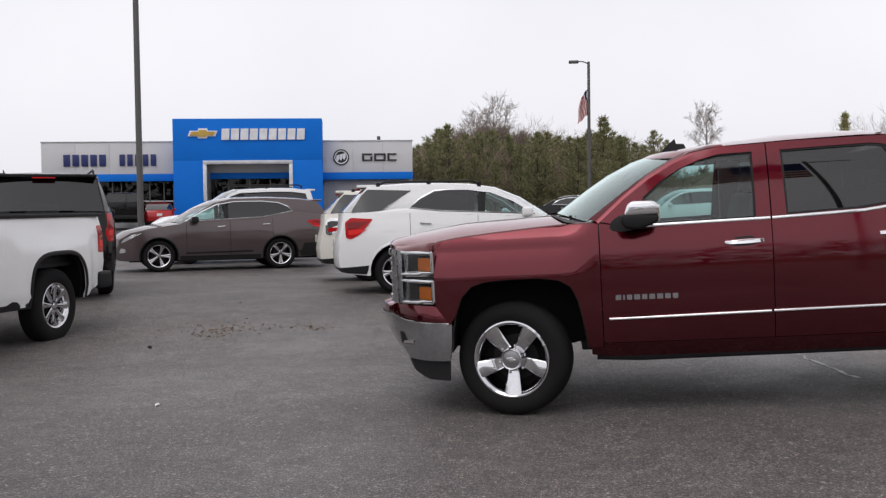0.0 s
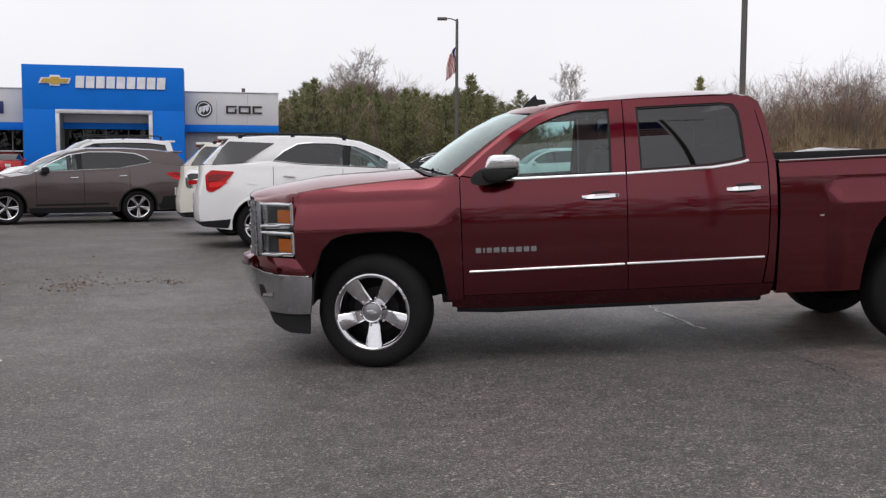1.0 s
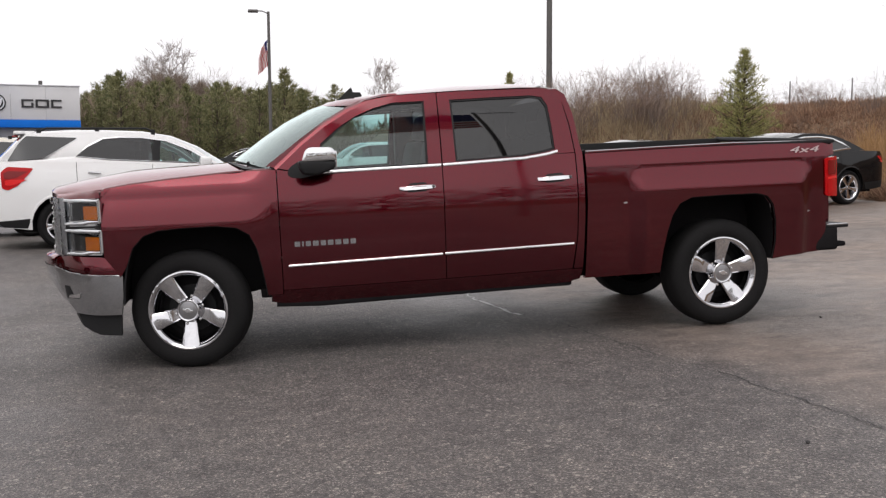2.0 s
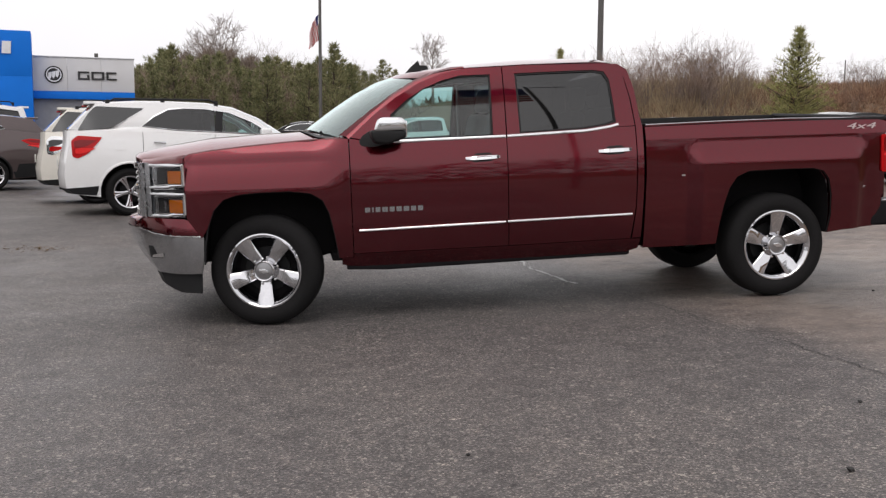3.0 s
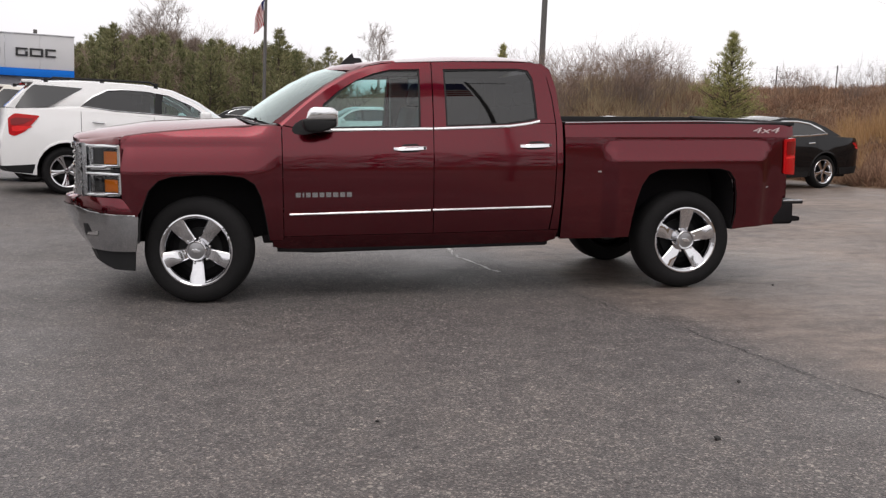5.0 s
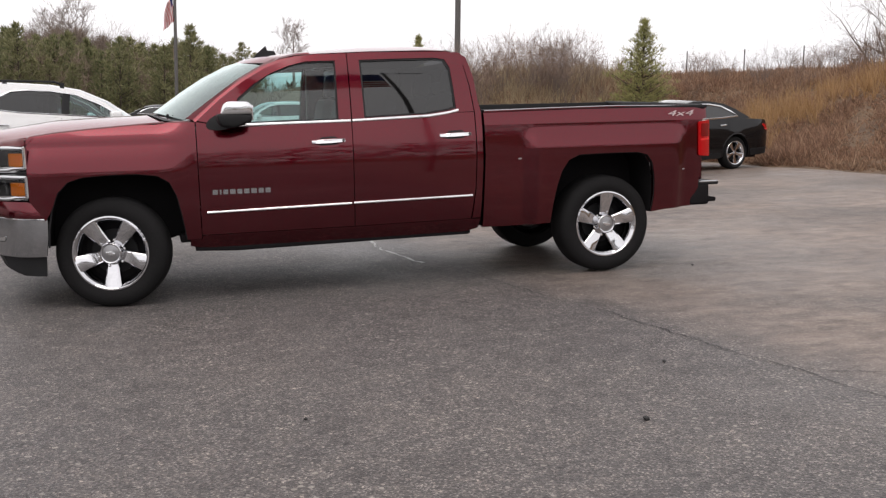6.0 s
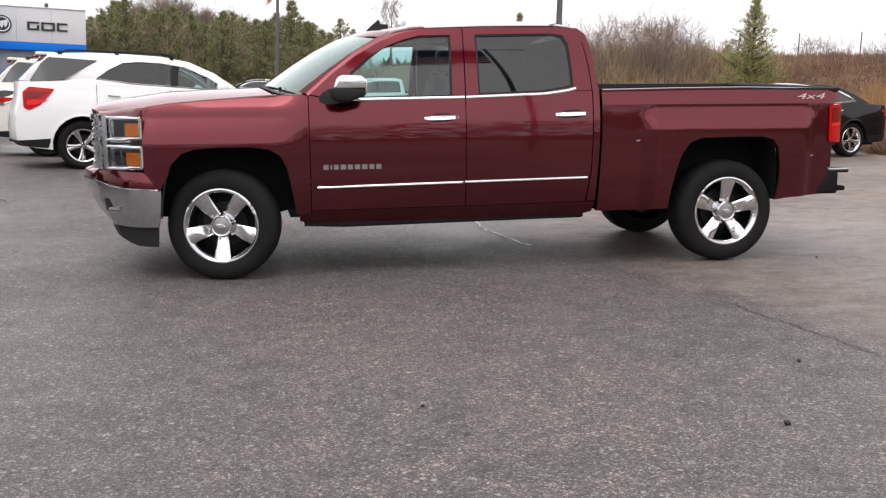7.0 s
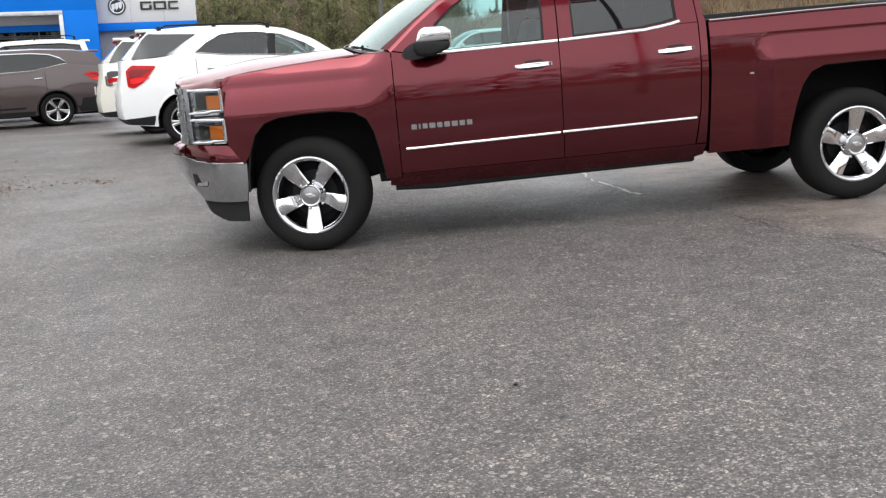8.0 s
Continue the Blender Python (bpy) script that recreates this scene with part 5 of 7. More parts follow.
def vehicle(name, m, label, category, spec, body_paint, side_glass, rim_kind, rails=None, lamp=None, group="", pickup=False):
    """A road vehicle: nose towards -x, front axle at x = 0, wheels on z = 0."""
    V = thing(name, m, label, category, group)
    wb, W, R, rim_r, zb, belt = spec["wb"], spec["W"], spec["R"], spec["rim"], spec["bottom"], spec["belt"]
    front, top, rear = spec["front"], spec["top"], spec["rear"]
    xf, xr = min(p[0] for p in front), max(p[0] for p in rear)

    def w(x, z):
        a = interp(z, [(0.2, W - 0.06), (zb + 0.1, W - 0.03), (0.55, W - 0.008), (0.8, W), (belt - 0.15, W - 0.01), (belt, W - 0.045), (belt + 0.75, W - 0.045 - 0.26)])
        e = 0.40 * max(0.0, (xf + 0.62 - x) / 0.62) ** 2.3 + (0.05 if pickup else 0.20) * max(0.0, (x - xr + 0.5) / 0.5) ** 2.3
        s = 0.022 * max(smoothstep(1 - abs(x) / 0.6), smoothstep(1 - abs(x - wb) / 0.6)) * (1.0 if z < belt - 0.35 else max(0.0, (belt - 0.15 - z) / 0.2))
        return a - e + s
    shift = R - 0.36

    def flare(x, z):
        if not pickup:
            return 0.0
        t = 1.0 if z < 1.06 else 1.0 - 1.14 * (z - 1.06) / 0.18 if z < 1.24 else min(0.0, -0.14 * (1.27 - z) / 0.03)
        return 0.04 * smoothstep((x - wb + 0.78) / 0.12) * smoothstep((wb + 0.74 - x) / 0.12) * t
    base_w = w
    w = (lambda x, z: base_w(x, z) + flare(x, z)) if pickup else base_w
    def square_arch(cx):
        pts = []
        for i in range(25):
            a = math.pi * (1 - i / 24)
            c, v = math.cos(a), math.sin(a)
            pts.append((cx + 0.545 * math.copysign(abs(c) ** 0.6, c), zb + (1.015 - zb) * max(0.0, v) ** 0.6))
        return pts
    arch = square_arch if pickup else lambda cx: [(x, z + shift) for x, z in arc(cx, spec.get("opening", R + 0.055), zb - shift)]
    outline = [(front[0][0], front[0][1])] + arch(0.0) + arch(wb) + [(rear[-1][0], rear[-1][1])] + rear[::-1][1:] + top[::-1][1:] + front[::-1][1:-1]
    cuts = spec["cuts"]
    names = ["front_fender", "front_door", "rear_door", "rear_quarter"] if len(cuts) == 3 else ["front_fender", "front_door", "rear_quarter"]
    for sd in (-1, 1):
        edges = [-9] + list(cuts) + [9]
        for k, nm in enumerate(names):
            part(nm, panel(outline, w, sd, 0.0, 0.03, 0.07 if pickup and k == 3 else 0.14, (edges[k] + 0.004, edges[k + 1] - 0.004)), body_paint, V)
        part("inner_body", panel([(p[0] * 0.98 + 0.03, p[1]) for p in outline], lambda x, z: w(x, z) - 0.05, sd, 0.0, 0.01, 0.4), DARK, V)
        fr = part("window_frame", ring(spec["house"], spec["pane"], w, sd), body_paint, V)
        part("side_window", panel(rounded(spec["pane"], 0.03), w, sd, -0.012, 0.005, 0.2, (-9, spec["bpillar"])), GLASS if spec.get("clear_front", True) else side_glass, fr).visible_shadow = False
        part("side_window", panel(rounded(spec["pane"], 0.03), w, sd, -0.012, 0.005, 0.2, (spec["bpillar"] + 0.09, 9)), side_glass, fr)
        zt = interp(spec["bpillar"], sorted((p[0], p[1]) for p in spec["house"][:6]))
        part("door_pillar", strip([(spec["bpillar"] + 0.045, belt + 0.0), (spec["bpillar"] + 0.03, (belt + zt) / 2), (spec["bpillar"], zt - 0.05)], w, sd, 0.11, -0.008, 0.004), PLASTIC, fr)
        if spec.get("trim"):
            k = len(spec["pane"])
            part("window_trim", strip([spec["pane"][i % k] for i in range(k + 1)], w, sd, spec.get("trim_w", 0.022), 0.002, 0.005), CHROME if spec["trim"] == "chrome" else PLASTIC, fr)
        for hx, hz in spec.get("handles", ()):
            part("door_handle", strip(line((hx, hz), (hx + 0.17, hz + 0.012), 4), w, sd, 0.03, 0.012, 0.02), CHROME if spec.get("trim") == "chrome" else body_paint, V)
        # lamps
        tl = part("tail_lamp", panel(rounded(spec["tail"], 0.03), w, sd, 0.006, 0.02, 0.08), lamp or LENS_RED, V, "red tail lamp" if not lamp else "clear tail lamp")
        tx, tz = sum(q[0] for q in spec["tail"]) / len(spec["tail"]), sum(q[1] for q in spec["tail"]) / len(spec["tail"])
        for sx_, sz_, dz, mt in ((0.74, 0.36, 0.045, LENS_DEEP), (0.66, 0.26, -0.055, LENS_BRIGHT)):
            part("lamp_cell", panel(rounded([(tx + (q[0] - tx) * sx_, tz + dz + (q[1] - tz) * sz_) for q in spec["tail"]], 0.01), w, sd, 0.010, 0.02, 0.08), (PLASTIC_GREY if lamp and mt is LENS_DEEP else LENS_RED if lamp and mt is LENS_BRIGHT else mt), tl)
        part("headlamp", panel(rounded(spec["head"], 0.03), w, sd, 0.006, 0.02, 0.08), LENS_CLEAR, V, "clear headlamp")
        for extra, mt, nm in spec.get("patches", ()):
            part(nm, panel(rounded(extra, 0.03), w, sd, 0.005, 0.012, 0.1), mt, V)
        # sill, bumpers and arch trim
        low = [(R + 0.10, zb - 0.02), (wb - R - 0.10, zb - 0.02), (wb - R - 0.09, zb + 0.09), (R + 0.09, zb + 0.09)]
        part("sill", panel(low, w, sd, 0.004, 0.04, 0.3), PLASTIC, V)
        if not pickup:
            part("rear_bumper_trim", panel([(wb + R + 0.12, zb + 0.02), (rear[-1][0], rear[-1][1]), (rear[-2][0], rear[-2][1] - 0.01), (wb + R + 0.07, zb + 0.16)], w, sd, 0.004, 0.03, 0.1), PLASTIC, V)
        for cx in (0.0, wb):
            part("arch_trim", strip(arch(cx), w, sd, 0.05 if pickup else 0.035, 0.0, 0.012 if pickup else 0.008), PLASTIC if spec.get("arch") else body_paint, V)
            ar = arch(cx)
            bm = bmesh.new()
            rows = [[bm.verts.new((x, sd * y, z)) for x, z in ar] for y in (W - 0.03, W - 0.38)]
            for a in range(len(ar) - 1):
                bm.faces.new((rows[0][a], rows[0][a + 1], rows[1][a + 1], rows[1][a]))
            bm.faces.new(rows[1])
            part("wheel_liner", bm, DARK, V)
            wheel(V, cx, R, W - 0.025, sd, R, rim_r, 0.23, rim_kind, 20 + 31 * cx + (7 if sd > 0 else 0))
        # mirror
        mx, mz = spec["mirror"]
        mir = part("door_mirror", box(mx, mx + 0.16, sd * (W + 0.02), sd * (W + 0.20), mz, mz + 0.14, 0.04, seg=3), body_paint if not spec.get("dark_mirror") else PLASTIC, V)
        part("mirror_arm", box(mx + 0.03, mx + 0.11, sd * (W - 0.08), sd * (W + 0.05), mz, mz + 0.04, 0.01), PLASTIC, mir)
        if rails:
            x0, x1, zr = rails
            y = w(x0 + 0.5, zr - 0.06) - 0.05
            rl = part("roof_rail", tube([(x0, sd * y, zr - 0.05), (x0 + 0.12, sd * y, zr), (x1 - 0.12, sd * y, zr), (x1, sd * y, zr - 0.06)], 0.015, 8), PLASTIC, V)
            for xx in (x0 + 0.02, (x0 + x1) / 2, x1 - 0.02):
                part("rail_foot", box(xx - 0.03, xx + 0.03, sd * y - 0.012, sd * y + 0.012, zr - 0.10, zr - 0.012, 0.006), PLASTIC, rl)
    # skins from side to side
    cowl = spec["cowl"]
    hood = [p for p in top if p[0] <= cowl]
    part("hood", across(hood, lambda x, z: w(x, z) - 0.004, [-0.16 * smoothstep((0.2 - x) / 0.9) for x, z in hood], [0.015 + 0.05 * smoothstep((x - xf) / 0.6) for x, z in hood], 12), body_paint, V)
    part("front_fascia", across(front, lambda x, z: w(x, z), -0.16, 0, 12), body_paint, V)
    part("grille", across([(front[2][0] - 0.004, front[2][1] + 0.16), (front[2][0] - 0.008, front[2][1] - 0.02)], lambda x, z: w(x, z) * 0.62, -0.125, 0, 8), PLASTIC, V)
    if not pickup:
        part("liftgate", across(rear, lambda x, z: w(x, z), 0.10, 0, 12), body_paint, V)
        part("plate", box(xr + 0.085, xr + 0.10, -0.16, 0.16, 0.72, 0.86, 0.005), PAPER, V)
        part("rear_bumper", across([(rear[-2][0] + 0.004, rear[-2][1] - 0.01), (rear[-1][0] + 0.006, rear[-1][1])], lambda x, z: w(x, z), 0.104, 0, 10), PLASTIC, V)
    else:
        rz = rear[0][1]
        part("tailgate", box(xr - 0.07, xr - 0.005, -W + 0.13, W - 0.13, 0.72, rz, 0.02), body_paint, V)
        part("tailgate_handle", box(xr - 0.008, xr + 0.006, -0.12, 0.12, rz - 0.24, rz - 0.15, 0.004), PLASTIC, V)
        part("rear_bumper", box(xr - 0.20, xr + 0.10, -W - 0.005, W + 0.005, 0.54, 0.74, 0.04, seg=3), PLASTIC if not spec.get("chrome_bumper") else CHROME_SOFT, V)
        part("bed_floor", box(spec["cab_end"] + 0.05, xr - 0.05, -W + 0.1, W - 0.1, 0.85, 0.89), PLASTIC, V)
        for sd in (-1, 1):
            part("bed_wall", box(spec["cab_end"] + 0.05, xr - 0.06, sd * (W - 0.14), sd * (W - 0.11), 0.87, rz - 0.02), PLASTIC, V)
            part("bed_rail", box(spec["cab_end"] + 0.05, xr - 0.03, sd * (W - 0.035), sd * (W - 0.14), rz - 0.02, rz + 0.02, 0.008), PLASTIC, V)
        part("cab_back", box(spec["cab_end"] - 0.02, spec["cab_end"] + 0.02, -W + 0.10, W - 0.10, 0.6, belt + 0.02, 0.005), body_paint, V)
    house = spec["house"]
    h_roof = house[: spec["nroof"]]
    i0, i1 = spec["roof_span"]
    part("windshield", across(h_roof[: i0 + 1], lambda x, z: w(x, z) - 0.012, [-0.20 + 0.05 * i for i in range(i0 + 1)], 0.05, 10), GLASS, V).visible_shadow = False
    part("roof", across(h_roof[i0: i1 + 1], lambda x, z: w(x, z) - 0.002, [-0.05 * (1 - smoothstep((p[0] - h_roof[i0][0]) / 0.6)) + 0.03 * smoothstep((p[0] - h_roof[i1][0] + 0.6) / 0.6) for p in h_roof[i0: i1 + 1]], 0.045, 12), spec.get("roof_paint", body_paint), V)
    part("rear_window", across(h_roof[i1:], lambda x, z: w(x, z) - 0.015, 0.05, 0.02, 10), side_glass, V)
    if spec.get("spoiler"):
        sx, sz = h_roof[i1]
        part("roof_spoiler", box(sx - 0.12, sx + 0.16, -W + 0.28, W - 0.28, sz + 0.0, sz + 0.045, 0.018), body_paint, V)
        part("brake_lamp", box(sx + 0.10, sx + 0.175, -0.16, 0.16, sz - 0.022, sz - 0.002, 0.006), LENS_RED, V, "high red brake lamp")
    part("deck", across([p for p in top if p[0] >= cowl] if not pickup else [p for p in top if cowl <= p[0] <= spec["cab_end"]], lambda x, z: w(x, z) - 0.06, 0, -0.12, 6), DARK, V) if spec.get("deck", True) else None
    if spec.get("trunk"):
        tp = [p for p in top if p[0] >= spec["trunk"]]
        part("trunk_lid", across([(spec["trunk"], interp(spec["trunk"], top))] + tp, lambda x, z: w(x, z) - 0.004, [0.03] * (len(tp) + 1), 0.03, 10), body_paint, V)
    part("underbody", box(xf + 0.3, xr - 0.3, -W + 0.25, W - 0.25, zb - 0.04, zb + 0.1), DARK, V)
    for sy in (-0.38, 0.38):
        seat = part("seat", box(1.25, 1.7, sy - 0.23, sy + 0.23, 0.5, belt - 0.35, 0.05), PLASTIC_GREY, V)
        part("headrest", box(1.62, 1.72, sy - 0.12, sy + 0.12, belt - 0.1, belt + 0.22, 0.03), PLASTIC_GREY, seat)
    return V


SUV_A = dict(wb=2.80, W=0.945, R=0.37, rim=0.255, bottom=0.27, belt=1.16, cowl=0.56,
             front=[(-0.74, 0.26), (-0.88, 0.34), (-0.93, 0.50), (-0.90, 0.66), (-0.84, 0.76)],
             top=[(-0.84, 0.76), (-0.62, 0.90), (-0.2, 1.0), (0.35, 1.08), (0.55, 1.105), (1.2, 1.14), (2.4, 1.20), (3.3, 1.27), (3.98, 1.27)],
             rear=[(3.98, 1.27), (4.06, 1.12), (4.12, 0.95), (4.15, 0.62), (4.10, 0.42), (3.96, 0.32)],
             house=[(0.52, 1.105), (0.95, 1.40), (1.28, 1.58), (1.70, 1.675), (2.5, 1.69), (3.25, 1.66), (3.72, 1.60), (3.98, 1.28), (2.4, 1.205), (1.2, 1.145)],
             pane=[(0.60, 1.155), (0.98, 1.375), (1.33, 1.535), (1.75, 1.605), (2.4, 1.61), (2.78, 1.575), (3.0, 1.49), (3.12, 1.375), (2.4, 1.24), (1.2, 1.18)],
             nroof=8, roof_span=(3, 6), bpillar=1.50, cuts=(0.62, 1.62, 2.62), trim="chrome", handles=((1.33, 1.02), (2.38, 1.06)), dark_mirror=True, mirror=(0.72, 1.12),
             tail=[(3.42, 1.125), (3.62, 1.165), (4.00, 1.13), (4.09, 0.98), (3.98, 0.90), (3.66, 1.00)], head=[(-0.83, 0.66), (-0.56, 0.80), (-0.36, 0.90), (-0.55, 0.88), (-0.76, 0.77)],
             patches=(([(-0.86, 0.44), (-0.72, 0.46), (-0.73, 0.54), (-0.83, 0.56)], LENS_CLEAR, "fog_lamp"), ([(0.60, 0.40), (2.15, 0.42), (2.15, 0.46), (0.60, 0.44)], PLASTIC, "door_moulding"), ([(0.58, 0.50), (2.25, 0.55), (2.25, 0.59), (0.58, 0.55)], PAINT_BROWN, "door_crease"), ([(3.30, 0.40), (4.06, 0.42), (4.12, 0.63), (3.36, 0.60)], PLASTIC, "bumper_skirt")), arch=True, spoiler=True)
SUV_B = dict(opening=0.435, wb=2.857, W=0.92, R=0.355, rim=0.235, bottom=0.29, belt=1.19, cowl=0.66,
             front=[(-0.72, 0.28), (-0.88, 0.36), (-0.92, 0.52), (-0.88, 0.70), (-0.80, 0.84)],
             top=[(-0.80, 0.84), (-0.6, 0.96), (0.0, 1.05), (0.45, 1.11), (0.65, 1.14), (1.3, 1.17), (2.4, 1.22), (3.3, 1.255), (3.66, 1.25)],
             rear=[(3.66, 1.25), (3.67, 1.05), (3.72, 0.85), (3.76, 0.62), (3.74, 0.42), (3.64, 0.33)],
             house=[(0.60, 1.14), (1.0, 1.42), (1.35, 1.58), (1.75, 1.65), (2.2, 1.665), (2.7, 1.665), (3.30, 1.63), (3.66, 1.26), (2.4, 1.222), (1.3, 1.172)],
             pane=[(0.74, 1.19), (1.06, 1.39), (1.40, 1.53), (1.75, 1.575), (2.05, 1.58), (2.28, 1.56), (2.50, 1.45), (2.66, 1.31), (2.2, 1.255), (1.3, 1.215)],
             nroof=8, roof_span=(3, 6), bpillar=1.52, cuts=(0.72, 1.62, 2.66), trim="chrome", handles=((2.34, 1.07),), mirror=(0.80, 1.15),
             tail=[(3.22, 1.150), (3.56, 1.175), (3.65, 1.10), (3.64, 0.87), (3.56, 0.845), (3.42, 0.92)], head=[(-0.80, 0.70), (-0.50, 0.86), (-0.36, 0.97), (-0.60, 0.93), (-0.78, 0.82)],
             patches=(([(2.62, 1.575), (3.10, 1.285), (3.56, 1.245), (3.40, 1.50), (3.30, 1.60)], GLASS_DARK, "quarter_glass"), ([(2.90, 0.96), (3.06, 0.96), (3.06, 1.10), (2.90, 1.10)], PAINT_WHITE, "fuel_door")), spoiler=True)
SUV_C = dict(wb=2.95, W=1.01, R=0.40, rim=0.27, bottom=0.36, belt=1.25, cowl=0.62,
             front=[(-0.76, 0.34), (-0.90, 0.44), (-0.94, 0.62), (-0.93, 0.85), (-0.90, 1.0)],
             top=[(-0.90, 1.0), (-0.6, 1.12), (0.0, 1.18), (0.4, 1.22), (0.6, 1.24), (1.4, 1.26), (2.4, 1.28), (3.6, 1.30), (4.02, 1.29)],
             rear=[(4.02, 1.29), (4.06, 1.1), (4.08, 0.85), (4.12, 0.70), (4.10, 0.52), (4.0, 0.42)],
             house=[(0.58, 1.24), (0.95, 1.52), (1.25, 1.72), (1.55, 1.82), (2.5, 1.86), (3.3, 1.86), (3.86, 1.81), (4.02, 1.30), (2.4, 1.282), (1.4, 1.262)],
             pane=[(0.78, 1.30), (1.02, 1.49), (1.30, 1.66), (1.60, 1.745), (2.5, 1.775), (3.2, 1.775), (3.68, 1.73), (3.80, 1.38), (2.4, 1.33), (1.4, 1.31)],
             nroof=8, roof_span=(3, 6), bpillar=1.62, cuts=(0.70, 1.72, 2.66), trim="black", handles=((1.46, 1.1), (2.42, 1.12)), mirror=(0.82, 1.22),
             tail=[(3.86, 1.27), (4.00, 1.28), (4.08, 1.0), (4.07, 0.86), (3.92, 0.86)], head=[(-0.89, 0.84), (-0.62, 0.90), (-0.55, 1.04), (-0.86, 1.0)], spoiler=True)
SEDAN = dict(wb=2.837, W=0.925, R=0.345, rim=0.245, bottom=0.26, belt=1.02, cowl=0.72,
             front=[(-0.80, 0.22), (-0.95, 0.30), (-1.0, 0.44), (-0.97, 0.58), (-0.90, 0.68)],
             top=[(-0.90, 0.68), (-0.72, 0.79), (0.0, 0.90), (0.5, 0.97), (0.7, 0.99), (1.5, 1.01), (2.6, 1.04), (3.2, 1.055), (3.86, 1.02)],
             rear=[(3.86, 1.02), (3.93, 0.93), (3.98, 0.70), (3.96, 0.45), (3.86, 0.30)],
             house=[(0.66, 0.99), (1.08, 1.22), (1.45, 1.37), (1.80, 1.43), (2.2, 1.43), (2.62, 1.37), (2.95, 1.25), (3.32, 1.06), (2.6, 1.042), (1.5, 1.012)],
             pane=[(0.95, 1.035), (1.2, 1.19), (1.5, 1.315), (1.8, 1.36), (2.2, 1.36), (2.52, 1.315), (2.78, 1.21), (2.95, 1.11), (2.5, 1.075), (1.5, 1.045)],
             nroof=8, roof_span=(3, 5), bpillar=1.60, cuts=(0.66, 1.70, 2.62), trim="chrome", handles=((1.42, 0.90), (2.36, 0.92)), mirror=(0.86, 1.0), trunk=3.30, trim_w=0.036,
             tail=[(3.62, 0.93), (3.88, 0.95), (3.96, 0.82), (3.80, 0.80)], head=[(-0.96, 0.56), (-0.70, 0.64), (-0.45, 0.76), (-0.68, 0.74), (-0.92, 0.64)])
TRUCK = dict(wb=3.886, W=1.0, R=0.42, opening=0.52, rim=0.25, bottom=0.46, belt=1.36, cowl=0.62, cab_end=2.80,
             front=[(-0.80, 0.40), (-0.92, 0.50), (-0.96, 0.72), (-0.95, 0.98), (-0.88, 1.16)],
             top=[(-0.88, 1.16), (-0.6, 1.24), (0.0, 1.30), (0.4, 1.34), (0.62, 1.36), (1.8, 1.37), (2.80, 1.40), (2.84, 1.415), (4.5, 1.43), (4.92, 1.43)],
             rear=[(4.92, 1.43), (4.94, 1.2), (4.94, 0.86), (4.90, 0.76), (4.78, 0.60)],
             house=[(0.60, 1.36), (0.98, 1.65), (1.30, 1.84), (1.60, 1.91), (2.2, 1.93), (2.55, 1.93), (2.70, 1.89), (2.80, 1.40), (2.2, 1.382), (1.3, 1.366)],
             pane=[(0.86, 1.42), (1.06, 1.61), (1.36, 1.77), (1.64, 1.835), (2.2, 1.85), (2.48, 1.85), (2.58, 1.81), (2.62, 1.46), (2.2, 1.44), (1.3, 1.42)],
             nroof=8, roof_span=(3, 6), bpillar=1.70, cuts=(0.66, 1.80, 2.80), trim="black", handles=((1.5, 1.20), (2.46, 1.22)), mirror=(0.84, 1.36),
             tail=[(4.78, 0.98), (4.93, 0.97), (4.93, 1.30), (4.79, 1.30)], head=[(-0.90, 0.92), (-0.60, 0.95), (-0.56, 1.16), (-0.86, 1.13)], arch=True)


def parked(x, y, turn, ax=0.0, ay=0.0):
    """The pose that puts the point (ax, ay) of a vehicle at (x, y) on the lot, tilted as the ground under it lies."""
    r = Matrix.Rotation(radians(turn), 4, "Z")
    o = Vector((x, y, 0)) - r @ Vector((ax, ay, 0))
    c = o + r @ Vector((1.4, 0, 0))
    e = 1.4
    gx_ = (ground_z(c.x + e, c.y) - ground_z(c.x - e, c.y)) / (2 * e)
    gy_ = (ground_z(c.x, c.y + e) - ground_z(c.x, c.y - e)) / (2 * e)
    up = Vector((-gx_, -gy_, 1)).normalized()
    tilt = Vector((0, 0, 1)).rotation_difference(up).to_matrix().to_4x4()
    return Matrix.Translation((c.x, c.y, ground_z(c.x, c.y))) @ tilt @ r @ Matrix.Translation((-1.4, 0, 0))


vehicle("sport_utility_vehicle", parked(-9.05, 20.85, 27.4, 0.05, -0.93), "grey-brown metallic family SUV with chrome window trim", "SUV", SUV_A, PAINT_BROWN, GLASS_TINT, "ten")
vehicle("sport_utility_vehicle", parked(-9.7, 24.35, 27.4, 0.05, -0.93) @ Matrix.Diagonal((0.86, 1, 1.07, 1)), "tall white SUV with black roof rails behind the brown one", "SUV", SUV_C, PAINT_WHITE, GLASS_TINT, "six", (1.3, 3.6, 1.96))
vehicle("sport_utility_vehicle", parked(-2.42, 14.07, 192, 2.857, 0.90), "white compact SUV with black roof rails and red lamps", "SUV", SUV_B, PAINT_WHITE, GLASS_TINT, "ten", (1.55, 3.15, 1.712))
vehicle("sport_utility_vehicle", parked(-4.45, 17.15, 192, 3.80, 0.6), "cream-white SUV with clear tail lamps beside another", "SUV", SUV_B, PAINT_PEARL, GLASS_TINT, "ten", (1.55, 3.15, 1.712), LENS_CLEAR)
vehicle("sport_utility_vehicle", parked(-5.2, 26.0, 192, 3.80, 0.6), "silver SUV partly hidden behind the parked cars", "SUV", SUV_B, PAINT_SILVER, GLASS_TINT, "ten", (1.55, 3.15, 1.712))
